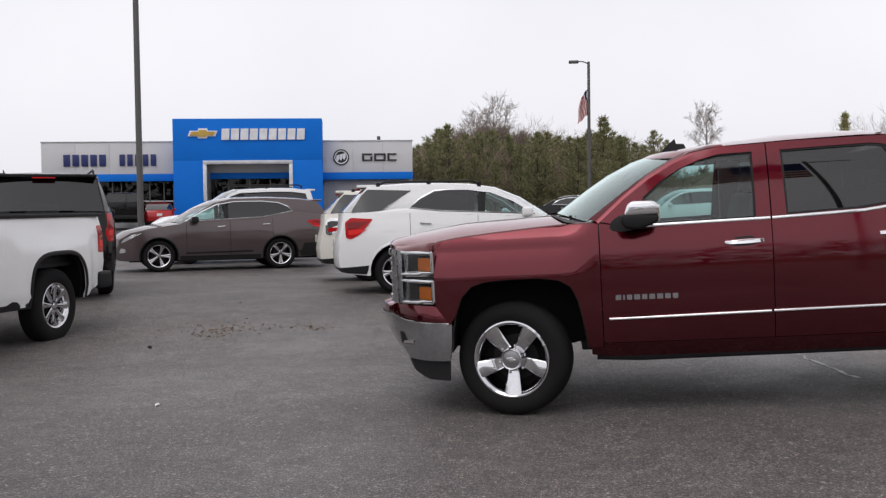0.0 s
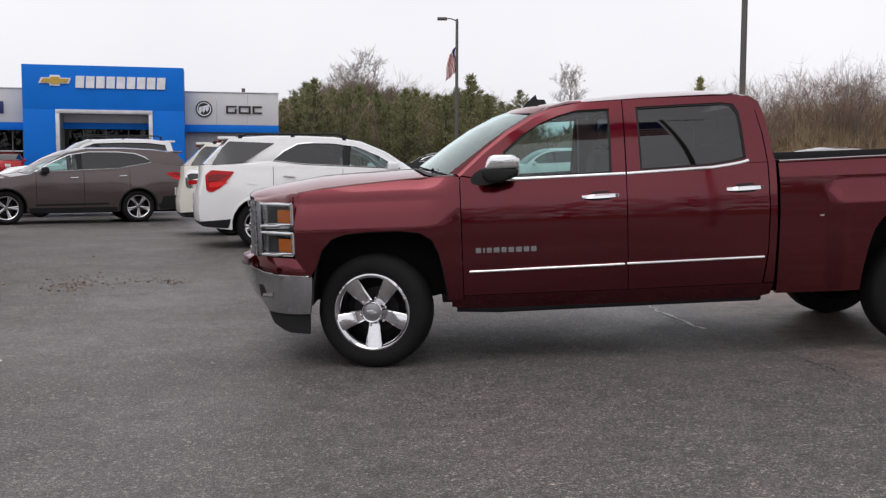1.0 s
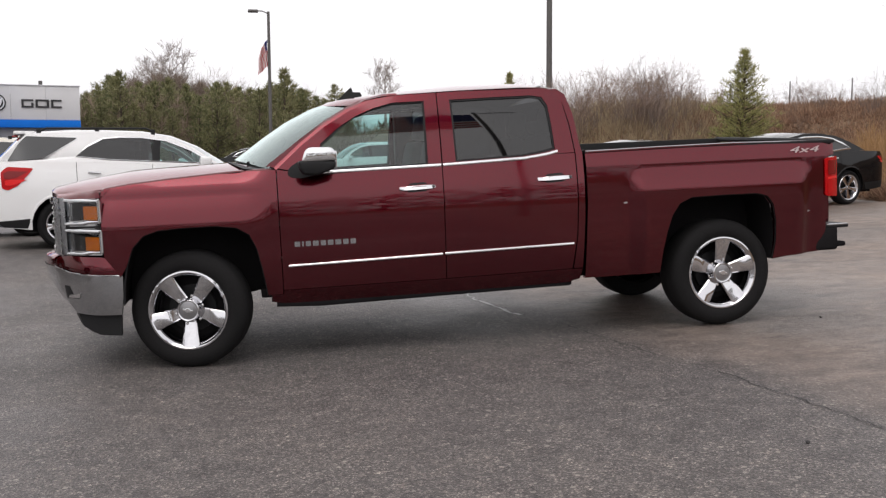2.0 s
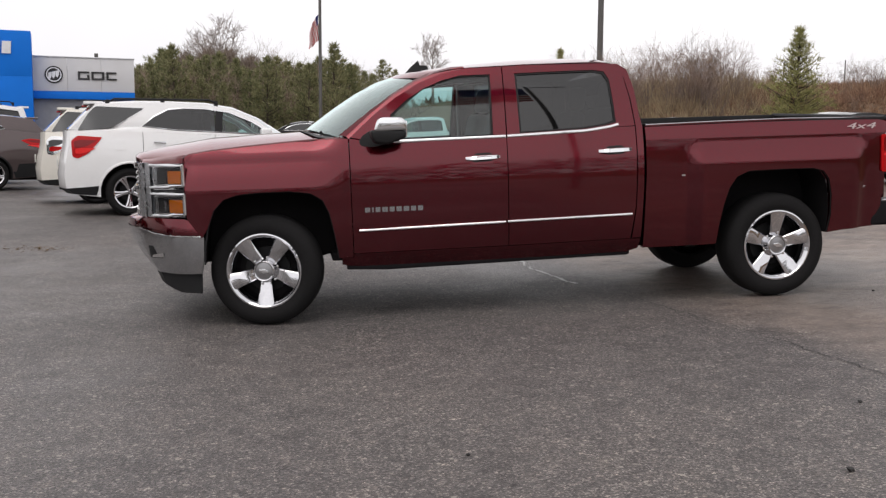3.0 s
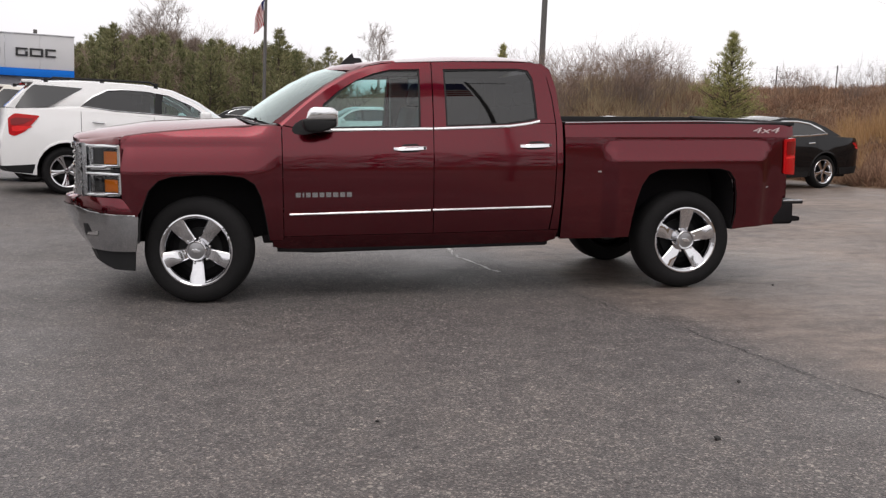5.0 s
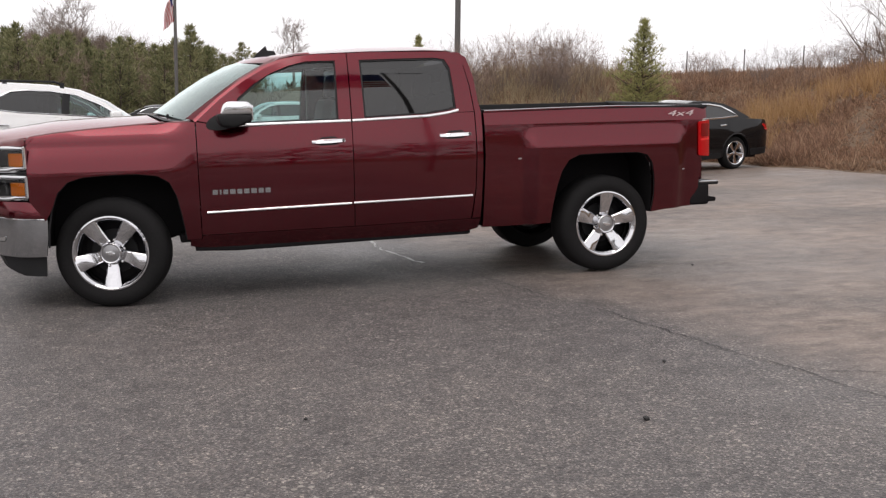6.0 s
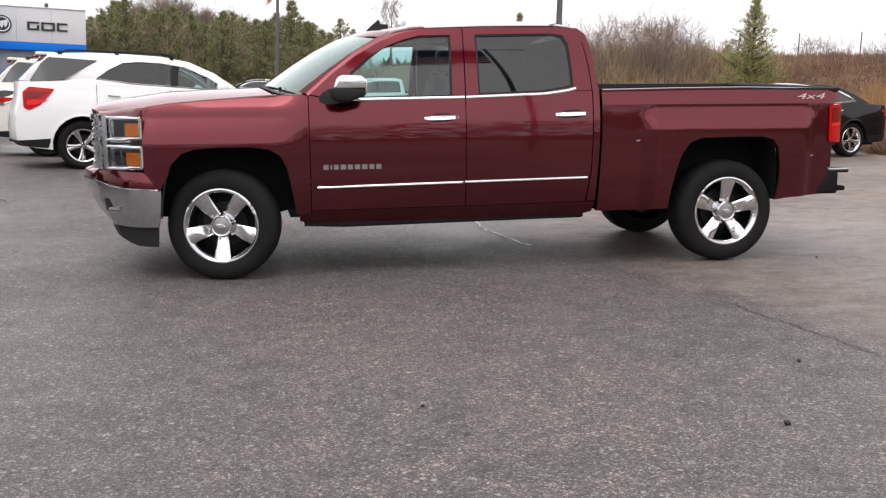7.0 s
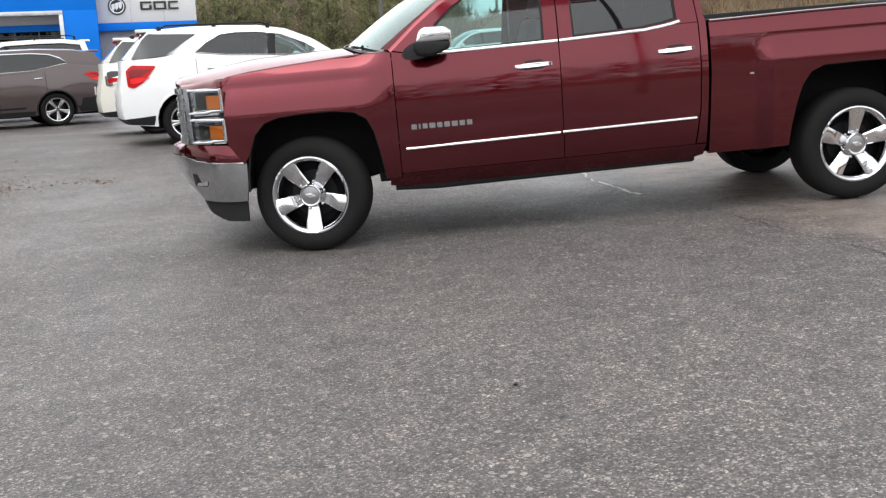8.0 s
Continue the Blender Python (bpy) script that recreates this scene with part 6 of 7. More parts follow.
vehicle("pickup_truck", parked(-5.60, 9.83, 85.7, 3.886, -0.985), "white heavy-duty pickup truck with black wheel-arch trim", "pickup truck", TRUCK, PAINT_WHITE, GLASS_TINT, "eight", pickup=True)
vehicle("sport_utility_vehicle", parked(-7.35, 12.75, -60, 4.12, 0.0), "large black SUV with chrome roof rails, rear end showing", "SUV", SUV_C, PAINT_BLACK, GLASS_TINT, "six", (1.6, 3.7, 1.93))
vehicle("sedan", parked(11.62, 16.55, 15, 2.837, -0.90) @ Matrix.Diagonal((1, 1, 0.98, 1)), "black sedan with chrome window trim beside the grass bank", "car", SEDAN, PAINT_BLACK, GLASS_TINT, "ten")
vehicle("sedan", parked(9.3, 18.9, 8, 2.837, -0.90), "silver sedan in the row behind the pickup bed", "car", SEDAN, PAINT_SILVER, GLASS_TINT, "ten")
vehicle("sedan", parked(6.6, 18.5, 8, 2.837, -0.90), "white sedan in the row behind the pickup bed", "car", SEDAN, PAINT_WHITE, GLASS_TINT, "ten")
vehicle("pickup_truck", parked(4.61, 33.2, 2, 1.72, -1.0) @ Matrix.Diagonal((0.9, 0.9, 0.9, 1)), "white pickup truck seen through the cab windows", "pickup truck", TRUCK, PAINT_WHITE, GLASS_TINT, "eight", pickup=True)
vehicle("pickup_truck", parked(-22.3, 47.2, -66, 4.9, 0.0), "black pickup truck parked before the showroom windows", "pickup truck", TRUCK, PAINT_BLACK, GLASS_TINT, "six", pickup=True)
vehicle("sedan", parked(-20.55, 47.8, -66, 3.9, 0.0) @ Matrix.Diagonal((0.85, 0.82, 0.95, 1)), "bright red car parked before the showroom windows", "car", SEDAN, PAINT_CHERRY, GLASS_TINT, "ten")
vehicle("sedan", parked(1.2, 44.0, 180, 1.4, 0.9), "black car far across the lot under the pines", "car", SEDAN, PAINT_BLACK, GLASS_TINT, "ten")


# ---- plants ----
BARK = simple("pine bark", (0.10, 0.075, 0.055), 0.9, vary=0.3, fine=30, bump=0.02)
TWIG = simple("bare grey twigs", (0.34, 0.295, 0.27), 0.9, vary=0.25)
TWIG_RED = simple("reddish brown twigs", (0.27, 0.19, 0.15), 0.9, vary=0.25)


def foliage(name, cols, rough=0.7, thin=0.45):
    """Leaves or blades whose tone varies from piece to piece."""
    m, n, l, p = nodes_of(name)
    g = n.new("ShaderNodeNewGeometry")
    o = n.new("ShaderNodeObjectInfo")
    k = len(cols)
    r = ramp_node(n, l, g.outputs["Random Per Island"], [(i / (k - 1), c) for i, c in enumerate(cols)])
    tone = ramp_node(n, l, o.outputs["Random"], [(0.0, (0.75, 0.78, 0.72)), (1.0, (1.2, 1.15, 1.15))])
    l.new(mix_node(n, l, 1.0, r.outputs["Color"], tone.outputs["Color"], "MULTIPLY"), p.inputs["Base Color"])
    p.inputs["Roughness"].default_value = rough
    p.inputs["Specular IOR Level"].default_value = 0.25
    if thin:
        tl, mx = n.new("ShaderNodeBsdfTranslucent"), n.new("ShaderNodeMixShader")
        mx.inputs["Fac"].default_value = thin
        l.new(p.inputs["Base Color"].links[0].from_socket, tl.inputs["Color"])
        l.new(p.outputs["BSDF"], mx.inputs[1])
        l.new(tl.outputs["BSDF"], mx.inputs[2])
        l.new(mx.outputs["Shader"], n["Material Output"].inputs["Surface"])
    return m


NEEDLES = foliage("dark pine needles", [(0.13, 0.142, 0.075), (0.235, 0.240, 0.122), (0.38, 0.355, 0.21)])
NEEDLES_LIGHT = foliage("young pine needles", [(0.23, 0.24, 0.095), (0.41, 0.395, 0.165), (0.58, 0.54, 0.29)])
STRAW = foliage("dry grass blades", [(0.19, 0.120, 0.084), (0.34, 0.225, 0.155), (0.50, 0.36, 0.25)], 0.9)
SEDGE = foliage("broom sedge", [(0.30, 0.180, 0.088), (0.45, 0.285, 0.145), (0.57, 0.39, 0.22)], 0.9)
DEADLEAF = foliage("brown thicket", [(0.23, 0.16, 0.118), (0.39, 0.295, 0.20), (0.56, 0.46, 0.31)], 0.9)


def from_arrays(name, verts, faces, material, parent=None):
    me = bpy.data.meshes.new(name)
    me.from_pydata(verts, [], faces)
    me.materials.append(material)
    ob = new(name, me)
    ob.parent = parent
    return ob


def spray(rng, verts, faces, at, out, length, count, spread, thin):
    """A tuft of needles or blades: slim triangles that fan out from one place."""
    for _ in range(count):
        d = np.array(out) + rng.normal(0, spread, 3)
        d /= np.linalg.norm(d) + 1e-6
        s = np.cross(d, rng.normal(0, 1, 3))
        s /= np.linalg.norm(s) + 1e-6
        l = length * rng.uniform(0.6, 1.15)
        i = len(verts)
        a = np.array(at)
        verts.extend([tuple(a - s * thin), tuple(a + s * thin), tuple(a + d * l)])
        faces.append((i, i + 1, i + 2))


def pine(seed, height, spread, material, density=1.0, needle=0.34, thin=0.045, bare=0.06, shape=0.75):
    rng = np.random.default_rng(seed)
    P = thing("pine_tree", Matrix(), "green pine tree with whorled needle branches", "tree", "pines of the wood")
    lean = rng.normal(0, 0.02, 2)
    trunk_bm = tube([(lean[0] * h * height, lean[1] * h * height, h * height) for h in (0, 0.3, 0.6, 0.85, 0.99)], [0.018 * height, 0.014 * height, 0.009 * height, 0.004 * height, 0.001 * height], 7)
    verts, faces = [], []
    limbs = bmesh.new()
    z = bare * height
    while z < height * 0.985:
        u = z / height
        reach = spread * (1 - u) ** shape * (0.55 + 0.45 * smoothstep(u / 0.25)) + 0.05 * height * (1 - u)
        n = max(3, int(rng.integers(4, 7) * density))
        a0 = rng.uniform(0, math.tau)
        for k in range(n):
            a = a0 + k * math.tau / n + rng.normal(0, 0.25)
            r = reach * rng.uniform(0.55, 1.2)
            rise = r * (0.25 + 0.75 * u) * rng.uniform(0.6, 1.2)
            base = np.array((lean[0] * z, lean[1] * z, z))
            tip = base + np.array((math.cos(a) * r, math.sin(a) * r, rise))
            tube([tuple(base), tuple((base + tip) / 2 + np.array((0, 0, -0.06 * r))), tuple(tip)], [0.006 * height * (1 - u) + 0.006, 0.004 * height * (1 - u) + 0.004, 0.003], 4, limbs, False)
            m = max(3, int(r / (needle * 0.42)))
            for q in range(m):
                f = 0.25 + 0.75 * (q + rng.uniform(0, 1)) / m
                at = base * (1 - f) + tip * f + rng.normal(0, 0.10 * r + 0.03, 3) * np.array((1, 1, 0.6))
                spray(rng, verts, faces, at, (math.cos(a) * 0.5, math.sin(a) * 0.5, 0.75), needle, 7, 0.55, thin)
        z += height * (0.030 + 0.018 * rng.uniform()) / max(0.6, density)
    top = np.array((lean[0] * height, lean[1] * height, height * 0.98))
    for _ in range(4):
        spray(rng, verts, faces, top + rng.normal(0, 0.03, 3), (0, 0, 1), needle * 1.1, 8, 0.35, thin)
    tr = part("trunk", trunk_bm, BARK, P)
    tagged(part("branchwork", limbs, BARK, tr), kind="stuff")
    from_arrays("crown", verts, faces, material, P)
    return P


def branches(rng, bm, at, d, length, r, depth, droop=0.0, splits=(2, 4), sides=3, thin=0.003):
    pts, radii = [at], [r]
    k = 3
    cur, dirn = np.array(at, float), np.array(d, float)
    for i in range(k):
        dirn = dirn + rng.normal(0, 0.13, 3) + np.array((0, 0, 0.04 - droop))
        dirn /= np.linalg.norm(dirn)
        cur = cur + dirn * length / k
        pts.append(tuple(cur))
        radii.append(r * (1 - 0.22 * (i + 1)))
    tube(pts, radii, sides if depth > 1 else 3, bm, False)
    if depth <= 0:
        return
    for _ in range(int(rng.integers(*splits))):
        f = rng.integers(1, k + 1)
        nd = dirn + rng.normal(0, 0.50, 3) + np.array((0, 0, 0.12))
        nd /= np.linalg.norm(nd)
        branches(rng, bm, pts[f], nd, length * rng.uniform(0.55, 0.8), max(radii[f] * 0.6, thin), depth - 1, droop, splits, sides, thin)


def bare_tree(seed, height, material, label, group="", limbs=9, splits=(3, 5), fine=0.010, leader=False):
    rng = np.random.default_rng(seed)
    B = thing("bare_tree", Matrix(), label, "tree", group)
    trunk = tube([(0, 0, -0.1), (0.02 * height, 0, height * 0.2), (0.01 * height, 0.02 * height, height * 0.42)], [0.022 * height, 0.017 * height, 0.013 * height], 8)
    if leader:
        trunk = tube([(0, 0, -0.1), (0.012 * height, 0, height * 0.3), (0.004 * height, 0.01 * height, height * 0.6), (0.012 * height, 0.0, height * 0.88)], [0.024 * height, 0.018 * height, 0.010 * height, 0.002 * height], 8)
    part("trunk", trunk, material, B)
    bm = bmesh.new()
    for k in range(limbs if leader else 0):
        a, u = k * 2.4 + rng.uniform(0, 0.5), 0.34 + 0.50 * k / limbs
        reach = height * (0.33 * math.sqrt(max(0.05, 1 - ((u - 0.52) / 0.48) ** 2)))
        branches(rng, bm, (0.006 * height, 0.006 * height, height * u), (math.cos(a) * 0.8, math.sin(a) * 0.8, 0.75), reach * rng.uniform(0.45, 0.62), 0.006 * height, 4, -0.02, splits, 3, fine)
    for k in range(0 if leader else limbs):
        a = k * 2.4 + rng.uniform(0, 0.5)
        z = height * rng.uniform(0.22, 0.42)
        branches(rng, bm, (0.01 * height, 0.01 * height, z), (math.cos(a) * 0.55, math.sin(a) * 0.55, 0.9), height * rng.uniform(0.24, 0.36), 0.008 * height, 4, -0.03, splits, 3, fine)
    part("crown", bm, material, B)
    return B


def shrub(seed, height, material, label, group, stems=11, thick=0.011, depth=3):
    rng = np.random.default_rng(seed)
    S = thing("bare_shrub", Matrix(), label, "shrub", group)
    bm = bmesh.new()
    for k in range(stems):
        a = rng.uniform(0, math.tau)
        r = rng.uniform(0, 0.25) * height
        branches(rng, bm, (math.cos(a) * r, math.sin(a) * r, -0.05), (math.cos(a) * 0.35, math.sin(a) * 0.35, 1.0), height * rng.uniform(0.35, 0.55), thick, depth, 0.0, (2, 5))
    part("stem_tangle", bm, material, S)
    return S


def at_polar(az, dist):
    return 0.05 + dist * math.sin(radians(az)), -0.9 + dist * math.cos(radians(az))


def land_z(x, y):
    return ground_z(x, y) - 0.04 + bank_z(x, y)


def scatter(first, places, scale=(0.9, 1.15), seed=5, label=None):
    rng = random.Random(seed)
    for i, (x, y, s) in enumerate(places):
        m = pose(x, y, land_z(x, y) - 0.03, 0, 0, rng.uniform(0, 360))
        sc = s * rng.uniform(*scale)
        src = first[i % len(first)]
        if i < len(first):
            ob = src
            ob.matrix_world = m @ Matrix.Diagonal((sc, sc, sc, 1))
        else:
            ob = copy_thing(src, m)
            ob.scale = (sc, sc, sc)


# the wood behind the lot: heights follow its ragged skyline
SKYLINE = [(-14, 3.3), (-9.4, 3.4), (-8.2, 4.3), (-6.5, 5.0), (-4.6, 4.8), (-2.0, 4.6), (-0.6, 4.5), (0.4, 4.2), (2.3, 5.2), (3.2, 4.4), (4.5, 3.3), (7, 2.6), (12, 2.4), (16, 2.6)]
wood = random.Random(11)
kinds = [pine(21 + i, 8.0, 1.7 + 0.25 * i, NEEDLES, 0.85, 0.50, 0.05, 0.05, 0.62) for i in range(4)]
spots = []
for row, (dist, gap) in enumerate(((66, 1.45), (73, 1.15), (80, 1.1), (88, 1.1))):
    az = -15.0
    while az < (4.4 if row < 2 else 5.2):
        az += gap * wood.uniform(0.6, 1.4)
        d = dist + wood.uniform(-3, 3)
        top = interp(az, SKYLINE) * wood.uniform(0.80, 1.0) * (1.0 if row else 0.82)
        spots.append((*at_polar(az, d), (0.66 + d * math.tan(radians(top))) / 8.0))
for az, d, top in ((2.35, 60, 5.15), (0.9, 62, 4.2), (3.3, 64, 4.1), (-1.4, 63, 4.4), (-6.4, 66, 4.9)):
    spots.append((*at_polar(az, d), (0.66 + d * math.tan(radians(top))) / 8.0))
scatter(kinds, spots, (0.97, 1.03))

big = [bare_tree(3, 10.0, TWIG, "leafless grey tree rising over the pines", "bare trees"), bare_tree(8, 10.0, TWIG_RED, "leafless reddish-brown tree in the wood", "bare trees")]
hero = [bare_tree(18, 10.0, TWIG, "large leafless tree standing over the wood", "bare trees", 16, (3, 5), 0.013, True)]
hero_spots = []
for az, d, top in ((-3.9, 105, 6.75), (8.2, 95, 6.0), (-4.6, 101, 5.7)):
    x, y = at_polar(az, d)
    hero_spots.append((x, y, (1.35 + d * math.tan(radians(top)) - land_z(x, y)) / 10.6))
scatter(hero, hero_spots, (0.98, 1.02), 3)
tall = []
for az, d, top in ((-4.9, 104, 5.1), (-2.4, 108, 5.3), (-3.1, 104, 5.4), (-5.6, 106, 4.8), (-1.2, 100, 4.9), (4.3, 96, 4.2), (5.6, 98, 3.9), (-0.2, 98, 5.0), (3.4, 92, 4.2),
                   (12.5, 92, 3.6), (14.5, 90, 3.5), (10.5, 92, 3.4), (6.6, 92, 3.3), (-29.6, 95, 2.1), (-30.6, 98, 2.3), (41.2, 31, 6.2)):
    x, y = at_polar(az, d)
    tall.append((x, y, (1.35 + d * math.tan(radians(top)) - land_z(x, y)) / 10.3))
scatter(big, tall, (0.98, 1.02), 7)

# the young pines on the bank
young = pine(77, 3.0, 0.98, NEEDLES_LIGHT, 1.35, 0.19, 0.008, 0.08, 1.0)
tagged(young, "young yellow-green pine standing on the grass bank", "tree")
small = pine(79, 2.2, 0.40, NEEDLES_LIGHT, 1.0, 0.17, 0.012, 0.1)
tagged(small, "slim young pine beyond the grass bank", "tree")
for ob, az, d, top in ((young, 28.1, 28.6, 6.15), (small, 15.2, 34.0, 5.2)):
    x, y = at_polar(az, d)
    h = 1.35 + d * math.tan(radians(top)) - land_z(x, y)
    s = h / (3.05 if ob is young else 2.25)
    ob.matrix_world = pose(x, y, land_z(x, y) - 0.02, 0, 0, 40) @ Matrix.Diagonal((s * (1.08 if ob is young else 0.8), s * (1.08 if ob is young else 0.8), s, 1))

TWIG_DARK = simple("dark shrub twigs", (0.20, 0.155, 0.135), 0.9, vary=0.25)
bushes = [shrub(31 + i, 1.7, TWIG_DARK if i % 2 else TWIG_RED, "tangled leafless shrub on the bank", "shrubs along the bank") for i in range(5)]
rb = random.Random(4)
row = []
for i in range(104):
    az = rb.uniform(12.5, 25.5) if i < 50 else rb.uniform(25, 44)
    d = rb.uniform(28.5, 36) if az < 30 else rb.uniform(28.5, 34)
    x, y = at_polar(az, d)
    row.append((x, y, rb.uniform(0.65, 1.15) if az < 24.5 else rb.uniform(0.35, 0.62) if az < 34 else rb.uniform(0.45, 0.80)))
for az, d, k in ((22.6, 30, 1.15), (22.9, 30.3, 1.05), (22.3, 30.4, 1.1), (22.75, 29.8, 1.0)):
    row.append((*at_polar(az, d), k))
scatter(bushes, row, (0.9, 1.1), 9)


dark_trees = [shrub(43, 4.6, TWIG_DARK, "tall dark leafless thicket tree on the bank", "bare trees", 7, 0.030, 4), shrub(47, 4.2, TWIG_DARK, "tall dark leafless thicket tree on the bank", "bare trees", 5, 0.034, 4)]
scatter(dark_trees, [(*at_polar(40.9, 29.5), 0.95), (*at_polar(41.9, 30.5), 1.0), (*at_polar(43.6, 29.5), 1.0), (*at_polar(45.2, 30), 0.95)], (0.98, 1.02), 13)

# grass and thicket: uncountable blades
def blades(name, seed, count, place, length, per, spread, thin, material, label):
    rng = np.random.default_rng(seed)
    verts, faces = [], []
    tries = 0
    made = 0
    while made < count and tries < count * 30:
        tries += 1
        x, y, k = place(rng)
        if bank_z(x, y) < 0.05:
            continue
        made += 1
        spray(rng, verts, faces, (x, y, land_z(x, y) - 0.02), (0, 0, 1.0), length * k, per, spread, thin)
    return tagged(from_arrays(name, verts, faces, material), label, "grass", kind="stuff")


def near_bank(rng):
    if rng.uniform() < 0.5:
        return rng.uniform(12.0, 21.0), rng.uniform(6.0, 34.0), rng.uniform(0.4, 1.0)
    return rng.uniform(5.0, 21.0), rng.uniform(21.0, 34.0), rng.uniform(0.5, 1.2)


def sedge_spots(rng):
    az = (33.4, 34.6, 36.2, 38.0, 40.2, 42.0)[int(rng.integers(0, 6))] + rng.normal(0, 0.35)
    return (*at_polar(az + rng.normal(0, 0.5), rng.normal(26.6, 0.9)), rng.uniform(0.5, 1.1))


def thicket_spots(rng):
    az, d = rng.uniform(11, 27), rng.uniform(27, 34)
    return (*at_polar(az, d), rng.uniform(0.5, 1.2))


blades("bank_grass", 51, 9000, near_bank, 0.34, 7, 0.75, 0.012, STRAW, "short matted brown grass covering the bank")
def matted_spots(rng):
    az, d = rng.uniform(24, 43), rng.uniform(20, 33)
    x, y = at_polar(az, d)
    g = noise.noise(Vector((x * 0.8, y * 0.8, 1.0)))
    return x, y, max(0.15, 0.55 + 1.3 * g)


def fringe_spots(rng):
    if rng.uniform() < 0.5:
        x, y = 12.35 + abs(rng.normal(0, 0.5)), rng.uniform(8, 22)
    else:
        x, y = rng.uniform(6, 14), 22.0 + abs(rng.normal(0, 0.6))
    return x, y, rng.uniform(0.3, 1.0)


blades("matted_weeds", 55, 9500, matted_spots, 0.36, 8, 1.1, 0.016, foliage("matted brown weeds", [(0.14, 0.086, 0.063), (0.30, 0.182, 0.128), (0.46, 0.31, 0.21)], 0.9), "matted reddish-brown dead weeds on the slope")
blades("edge_fringe", 56, 1800, fringe_spots, 0.22, 7, 0.9, 0.012, bpy.data.materials["matted brown weeds"], "ragged dead grass along the edge of the lot")
blades("broom_sedge", 52, 420, sedge_spots, 0.66, 12, 0.30, 0.007, SEDGE, "tall orange-brown broom sedge on the bank")
blades("dry_thicket", 53, 2200, thicket_spots, 0.62, 8, 0.38, 0.014, DEADLEAF, "brown dead weeds below the shrubs")


def far_woods():
    """Low woods on the horizon ahead, too far to tell apart, and taller added ones behind."""
    rng = np.random.default_rng(61)
    verts, faces = [], []
    for k in range(5200):
        az = rng.uniform(0, 360)
        d = rng.uniform(150, 190)
        if -90 < ((az + 180) % 360) - 180 < 90:
            hmax = 5.5 + 2.0 * math.sin(az * 0.31) + 1.2 * math.sin(az * 0.83)
        else:
            # Unseen trees behind the camera, raised to darken what the paint mirrors.
            hmax, d = 18.0 + 3.0 * math.sin(az * 0.13), d * 0.6
        x, y = at_polar(az, d)
        spray(rng, verts, faces, (x, y, rng.uniform(0, hmax)), (0, 0, 0.6), 2.2, 5, 0.8, 0.5)
    return tagged(from_arrays("far_woods", verts, faces, foliage("far winter woods", [(0.06, 0.055, 0.045), (0.085, 0.075, 0.058), (0.07, 0.078, 0.045)])), "distant low winter woods on the horizon, with taller added ones behind the camera", "trees", kind="stuff")


far_woods()


def undergrowth():
    """Brown brush between the stems of the wood."""
    rng = np.random.default_rng(62)
    verts, faces = [], []
    for k in range(7200):
        az = rng.uniform(-16, 12)
        d = rng.uniform(66, 96)
        x, y = at_polar(az, d)
        hm = 1.3 + d * math.tan(radians(interp(az, SKYLINE) * 0.86))
        spray(rng, verts, faces, (x, y, rng.uniform(0, hm) * rng.uniform(0.6, 1)), (0, 0, 0.7), 1.1, 9, 0.5, 0.022)
    return tagged(from_arrays("undergrowth", verts, faces, foliage("brown wood brush", [(0.16, 0.12, 0.092), (0.26, 0.205, 0.16), (0.36, 0.29, 0.23)], 0.9)), "brown leafless brush between the pines", "brush", kind="stuff")


undergrowth()


def brush_crowns():
    """Leafless grey-brown crowns that rise behind the pines."""
    rng = np.random.default_rng(63)
    verts, faces = [], []
    dome = [(-9, 3.4), (-7, 4.3), (-5.6, 4.8), (-4.2, 5.1), (-3.0, 4.9), (-1.6, 4.5), (-0.4, 4.2), (1.2, 3.9), (3.0, 3.6)]
    for k in range(7500):
        az, d = rng.uniform(-9, 3), rng.uniform(94, 102)
        x, y = at_polar(az, d)
        hm = 1.3 + d * math.tan(radians(interp(az, dome) + 0.25 * math.sin(az * 5.1)))
        spray(rng, verts, faces, (x, y, hm * (1 - 0.75 * rng.uniform() ** 1.4) - 0.9), (0, 0, 0.9), 1.3, 6, 0.5, 0.022)
    return tagged(from_arrays("brush_crowns", verts, faces, foliage("grey brown twigs", [(0.15, 0.115, 0.095), (0.22, 0.175, 0.15), (0.30, 0.25, 0.215)], 0.9)), "leafless grey-brown crowns behind the pines", "brush", kind="stuff")


brush_crowns()

# fence along the top of the bank
prev = None
for i in range(6):
    az = 27.5 + 3.1 * i
    d = 33.5 if az < 30 else 33.5 - (az - 30) * 0.30
    x, y = at_polar(az, d)
    z = land_z(x, y)
    post = thing("fence_post", pose(x, y, z), "thin dark steel fence post on the bank", "fence post", "fence posts on the bank")
    part("post", box(-0.014, 0.014, -0.014, 0.014, -0.1, 0.82, 0.004), STEEL, post)
    if prev:
        for h in (0.45, 0.76):
            wbm = tube([(prev[0] - x, prev[1] - y, prev[2] - z + h), ((prev[0] - x) / 2, (prev[1] - y) / 2, (prev[2] - z) / 2 + h - 0.03), (0, 0, h)], 0.0012, 3)
            part("wire", wbm, STEEL, post)
    prev = (x, y, z)

# ---- things lying on the lot ----
STONE = simple("dark stone", (0.035, 0.033, 0.032), 0.9, vary=0.3, bump=0.01)
TAR = simple("crack filler", (0.022, 0.021, 0.021), 0.7, vary=0.3)
LINE_PALE = simple("pale ground line", (0.46, 0.45, 0.44), 0.4, vary=0.3)


def pebble(seed, r):
    rng = np.random.default_rng(seed)
    bm = bmesh.new()
    bmesh.ops.create_icosphere(bm, subdivisions=1, radius=r)
    for v in bm.verts:
        v.co *= 1 + rng.normal(0, 0.15)
        v.co.z *= 0.6
    return bm


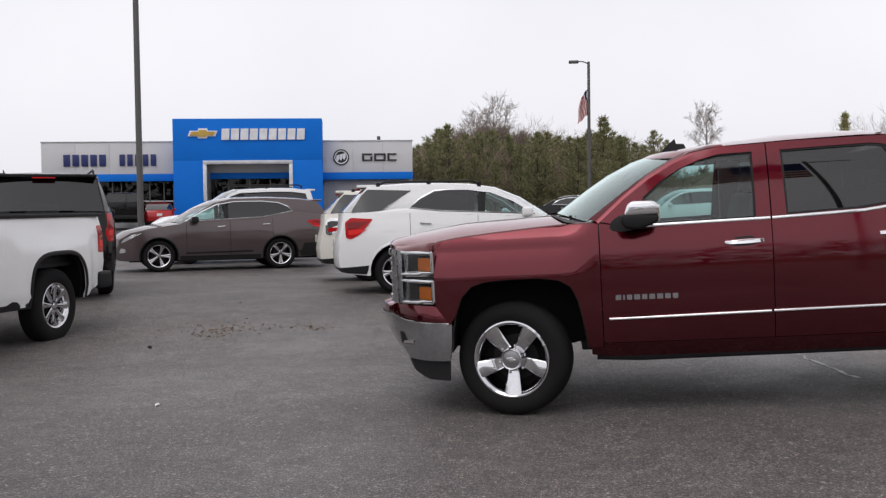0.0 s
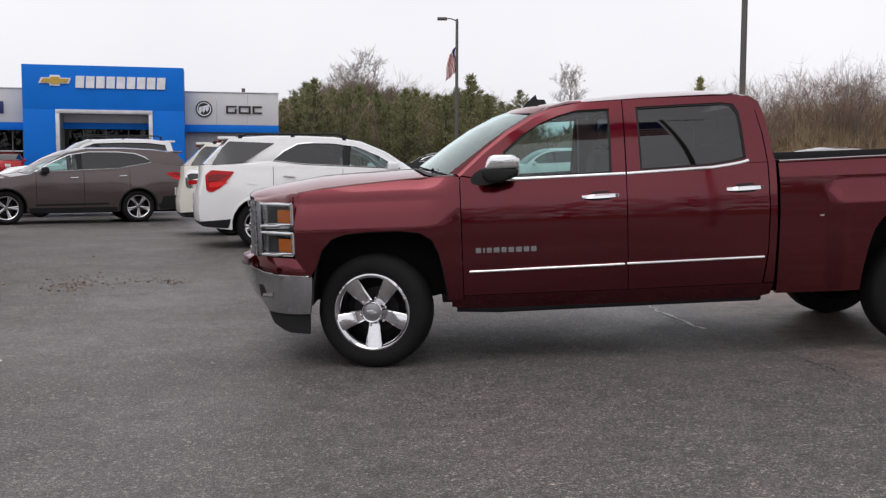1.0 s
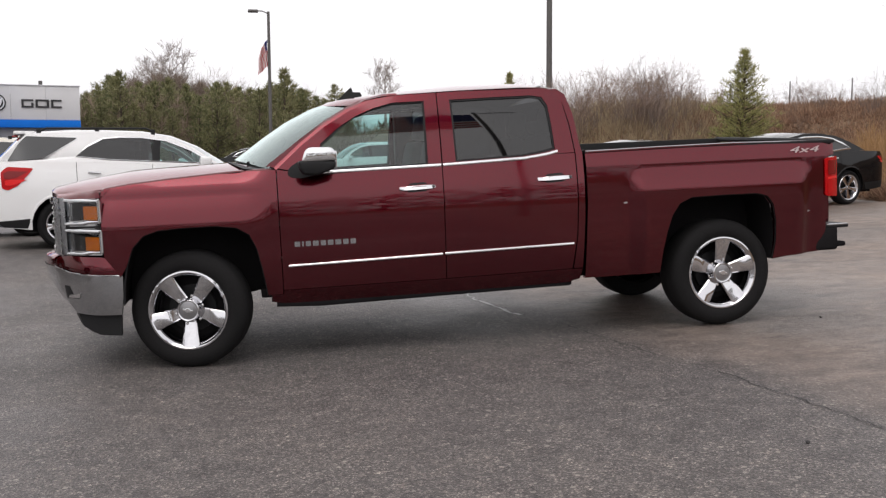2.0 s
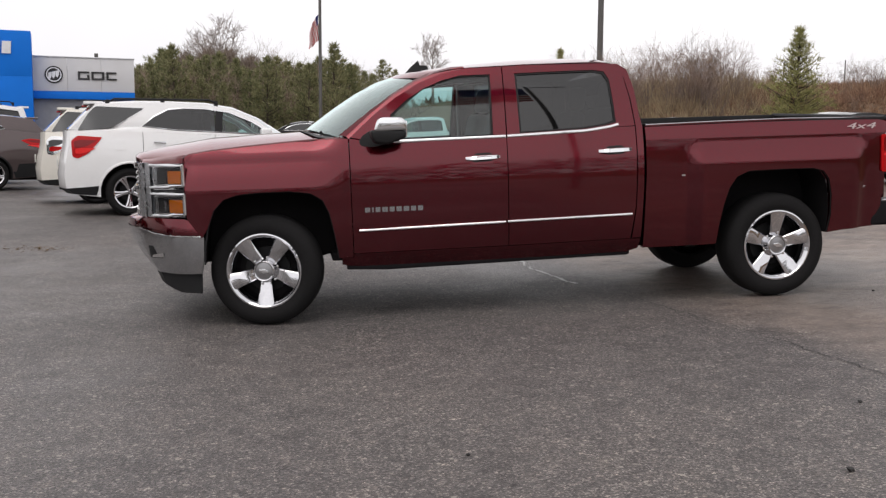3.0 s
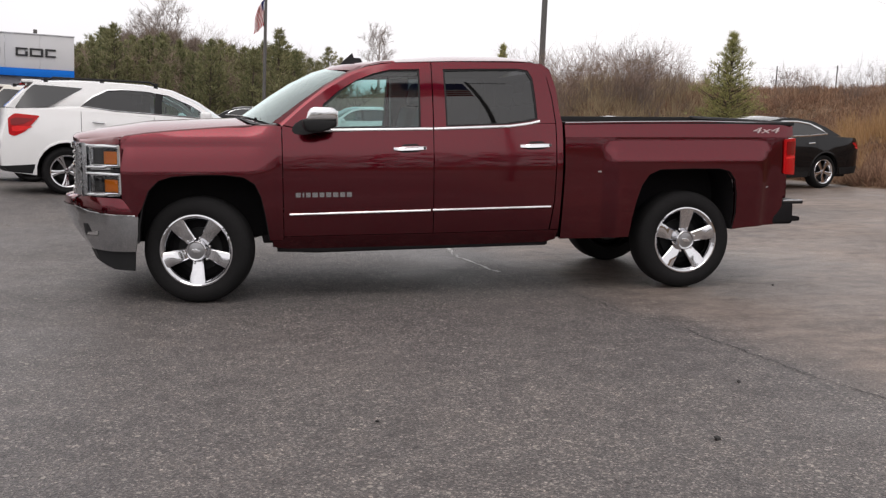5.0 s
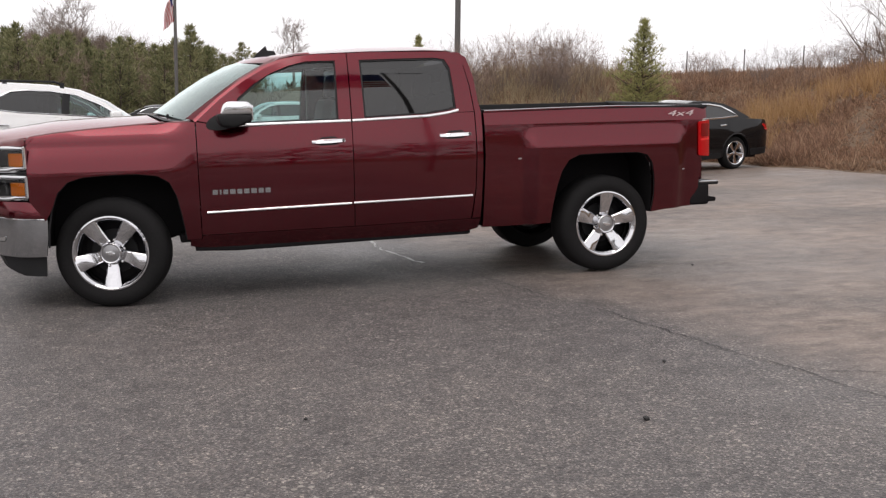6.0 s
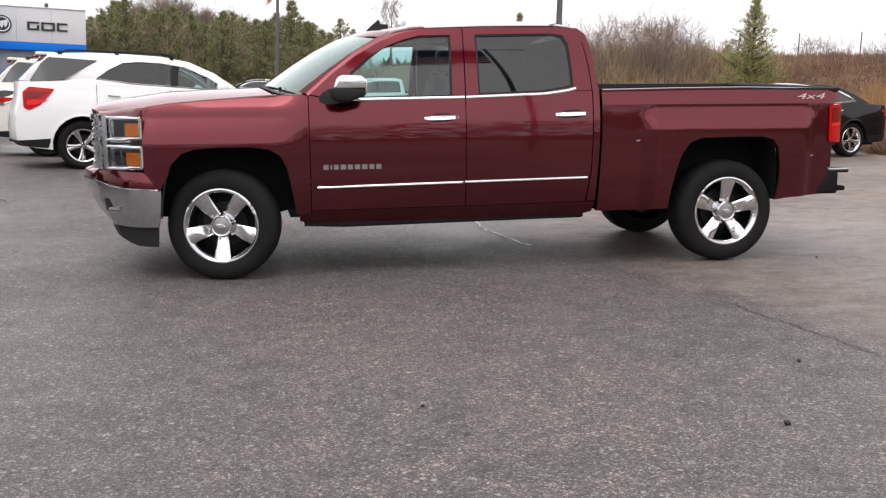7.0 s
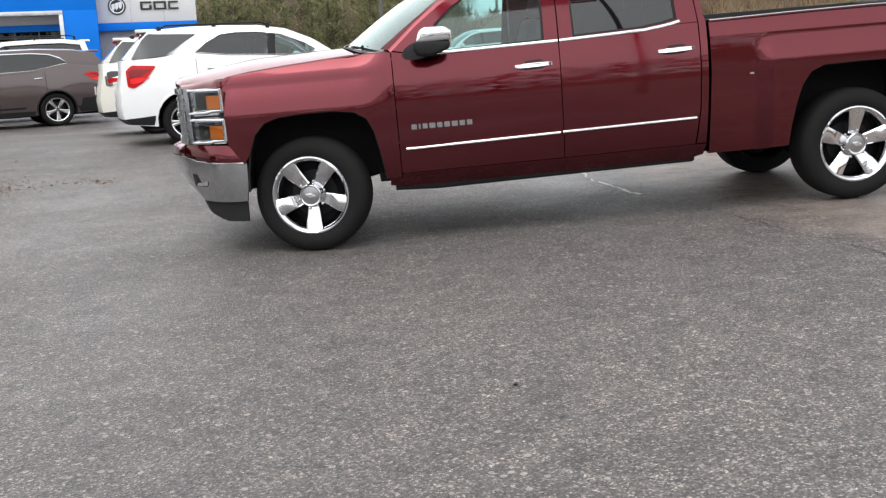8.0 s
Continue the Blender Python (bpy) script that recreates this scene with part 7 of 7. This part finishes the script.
rs = random.Random(2)
for x, y, r, mt in ((1.99, 2.56, 0.018, STONE), (-2.99, 6.45, 0.022, PAPER), (-4.28, 9.27, 0.03, STONE), (2.55, 3.4, 0.012, STONE), (0.6, 3.1, 0.010, STONE), (4.4, 6.2, 0.012, STONE)):
    ob = part("pebble", pebble(int(r * 9000), r), mt, None)
    ob.location = (x, y, ground_z(x, y) + r * 0.5)
    tagged(ob, "small loose stone lying on the asphalt" if mt is STONE else "small scrap of white litter on the asphalt", "pebble" if mt is STONE else "litter", "loose bits on the lot")


LITTER = foliage("brown leaf litter", [(0.12, 0.075, 0.045), (0.22, 0.14, 0.085), (0.32, 0.22, 0.14)], 0.9)


def litter_patch(seed, x0, y0, rx, ry, count, name, label):
    rng = np.random.default_rng(seed)
    verts, faces = [], []
    for k in range(count):
        x, y = x0 + rng.normal(0, rx), y0 + rng.normal(0, ry)
        z = ground_z(x, y) + 0.006
        a, s = rng.uniform(0, math.tau), rng.uniform(0.008, 0.026)
        i = len(verts)
        for da, rr, h in ((0, 1.0, 0.0), (1.5, 0.4, 0.012), (3.14, 1.0, 0.004), (4.6, 0.45, 0.010)):
            verts.append((x + math.cos(a + da) * s * rr, y + math.sin(a + da) * s * rr, z + h * rng.uniform(0.3, 1.5)))
        faces.append((i, i + 1, i + 2, i + 3))
    return tagged(from_arrays(name, verts, faces, LITTER), label, "leaf litter", kind="stuff")


litter_patch(71, -3.85, 10.45, 0.24, 0.30, 190, "leaf_litter", "brown leaf litter and grit on the asphalt")
litter_patch(72, -2.95, 10.6, 0.26, 0.12, 90, "leaf_litter", "thin brown leaf litter on the asphalt")
litter_patch(73, -4.9, 10.6, 0.7, 0.9, 30, "leaf_litter", "scattered brown grit on the asphalt")


def crack(name, pts, width, material, label, seed):
    rng = np.random.default_rng(seed)
    bm = bmesh.new()
    fine = []
    for a, b in zip(pts, pts[1:]):
        n = max(2, int(math.dist(a, b) / 0.06))
        fine += [(a[0] + (b[0] - a[0]) * i / n + rng.normal(0, 0.012), a[1] + (b[1] - a[1]) * i / n + rng.normal(0, 0.012)) for i in range(n)]
    prev_v = None
    for i, (x, y) in enumerate(fine):
        a, b = fine[max(0, i - 1)], fine[min(len(fine) - 1, i + 1)]
        d = Vector((b[0] - a[0], b[1] - a[1])).normalized()
        w = width * rng.uniform(0.25, 1.3) / 2
        z = ground_z(x, y) + 0.0045
        pair = [bm.verts.new((x - d.y * w * s, y + d.x * w * s, z)) for s in (-1, 1)]
        if prev_v:
            bm.faces.new((prev_v[0], prev_v[1], pair[1], pair[0]))
        prev_v = pair
    return tagged(part(name, bm, material, None), label, "asphalt", kind="structure")


crack("asphalt_crack", [(2.50, 6.9), (2.59, 6.27), (2.73, 5.38), (2.87, 4.74), (2.93, 4.08), (2.99, 3.6), (3.10, 2.98), (3.2, 2.0)], 0.008, TAR, "dark seam between two asphalt pours", 81)
crack("asphalt_crack", [(3.12, 3.0), (3.6, 2.75), (4.2, 2.8)], 0.008, TAR, "thin dark crack in the asphalt", 82)
crack("asphalt_crack", [(4.1, 6.4), (4.9, 6.0), (6.0, 5.9)], 0.008, TAR, "thin dark crack in the asphalt", 83)

# A narrow pale line laid just above the asphalt.
crack("asphalt_crack", [(2.23, 9.2), (2.17, 8.5), (2.24, 7.94), (2.34, 7.3)], 0.035, LINE_PALE, "pale line on the asphalt leading on from the seam", 84)
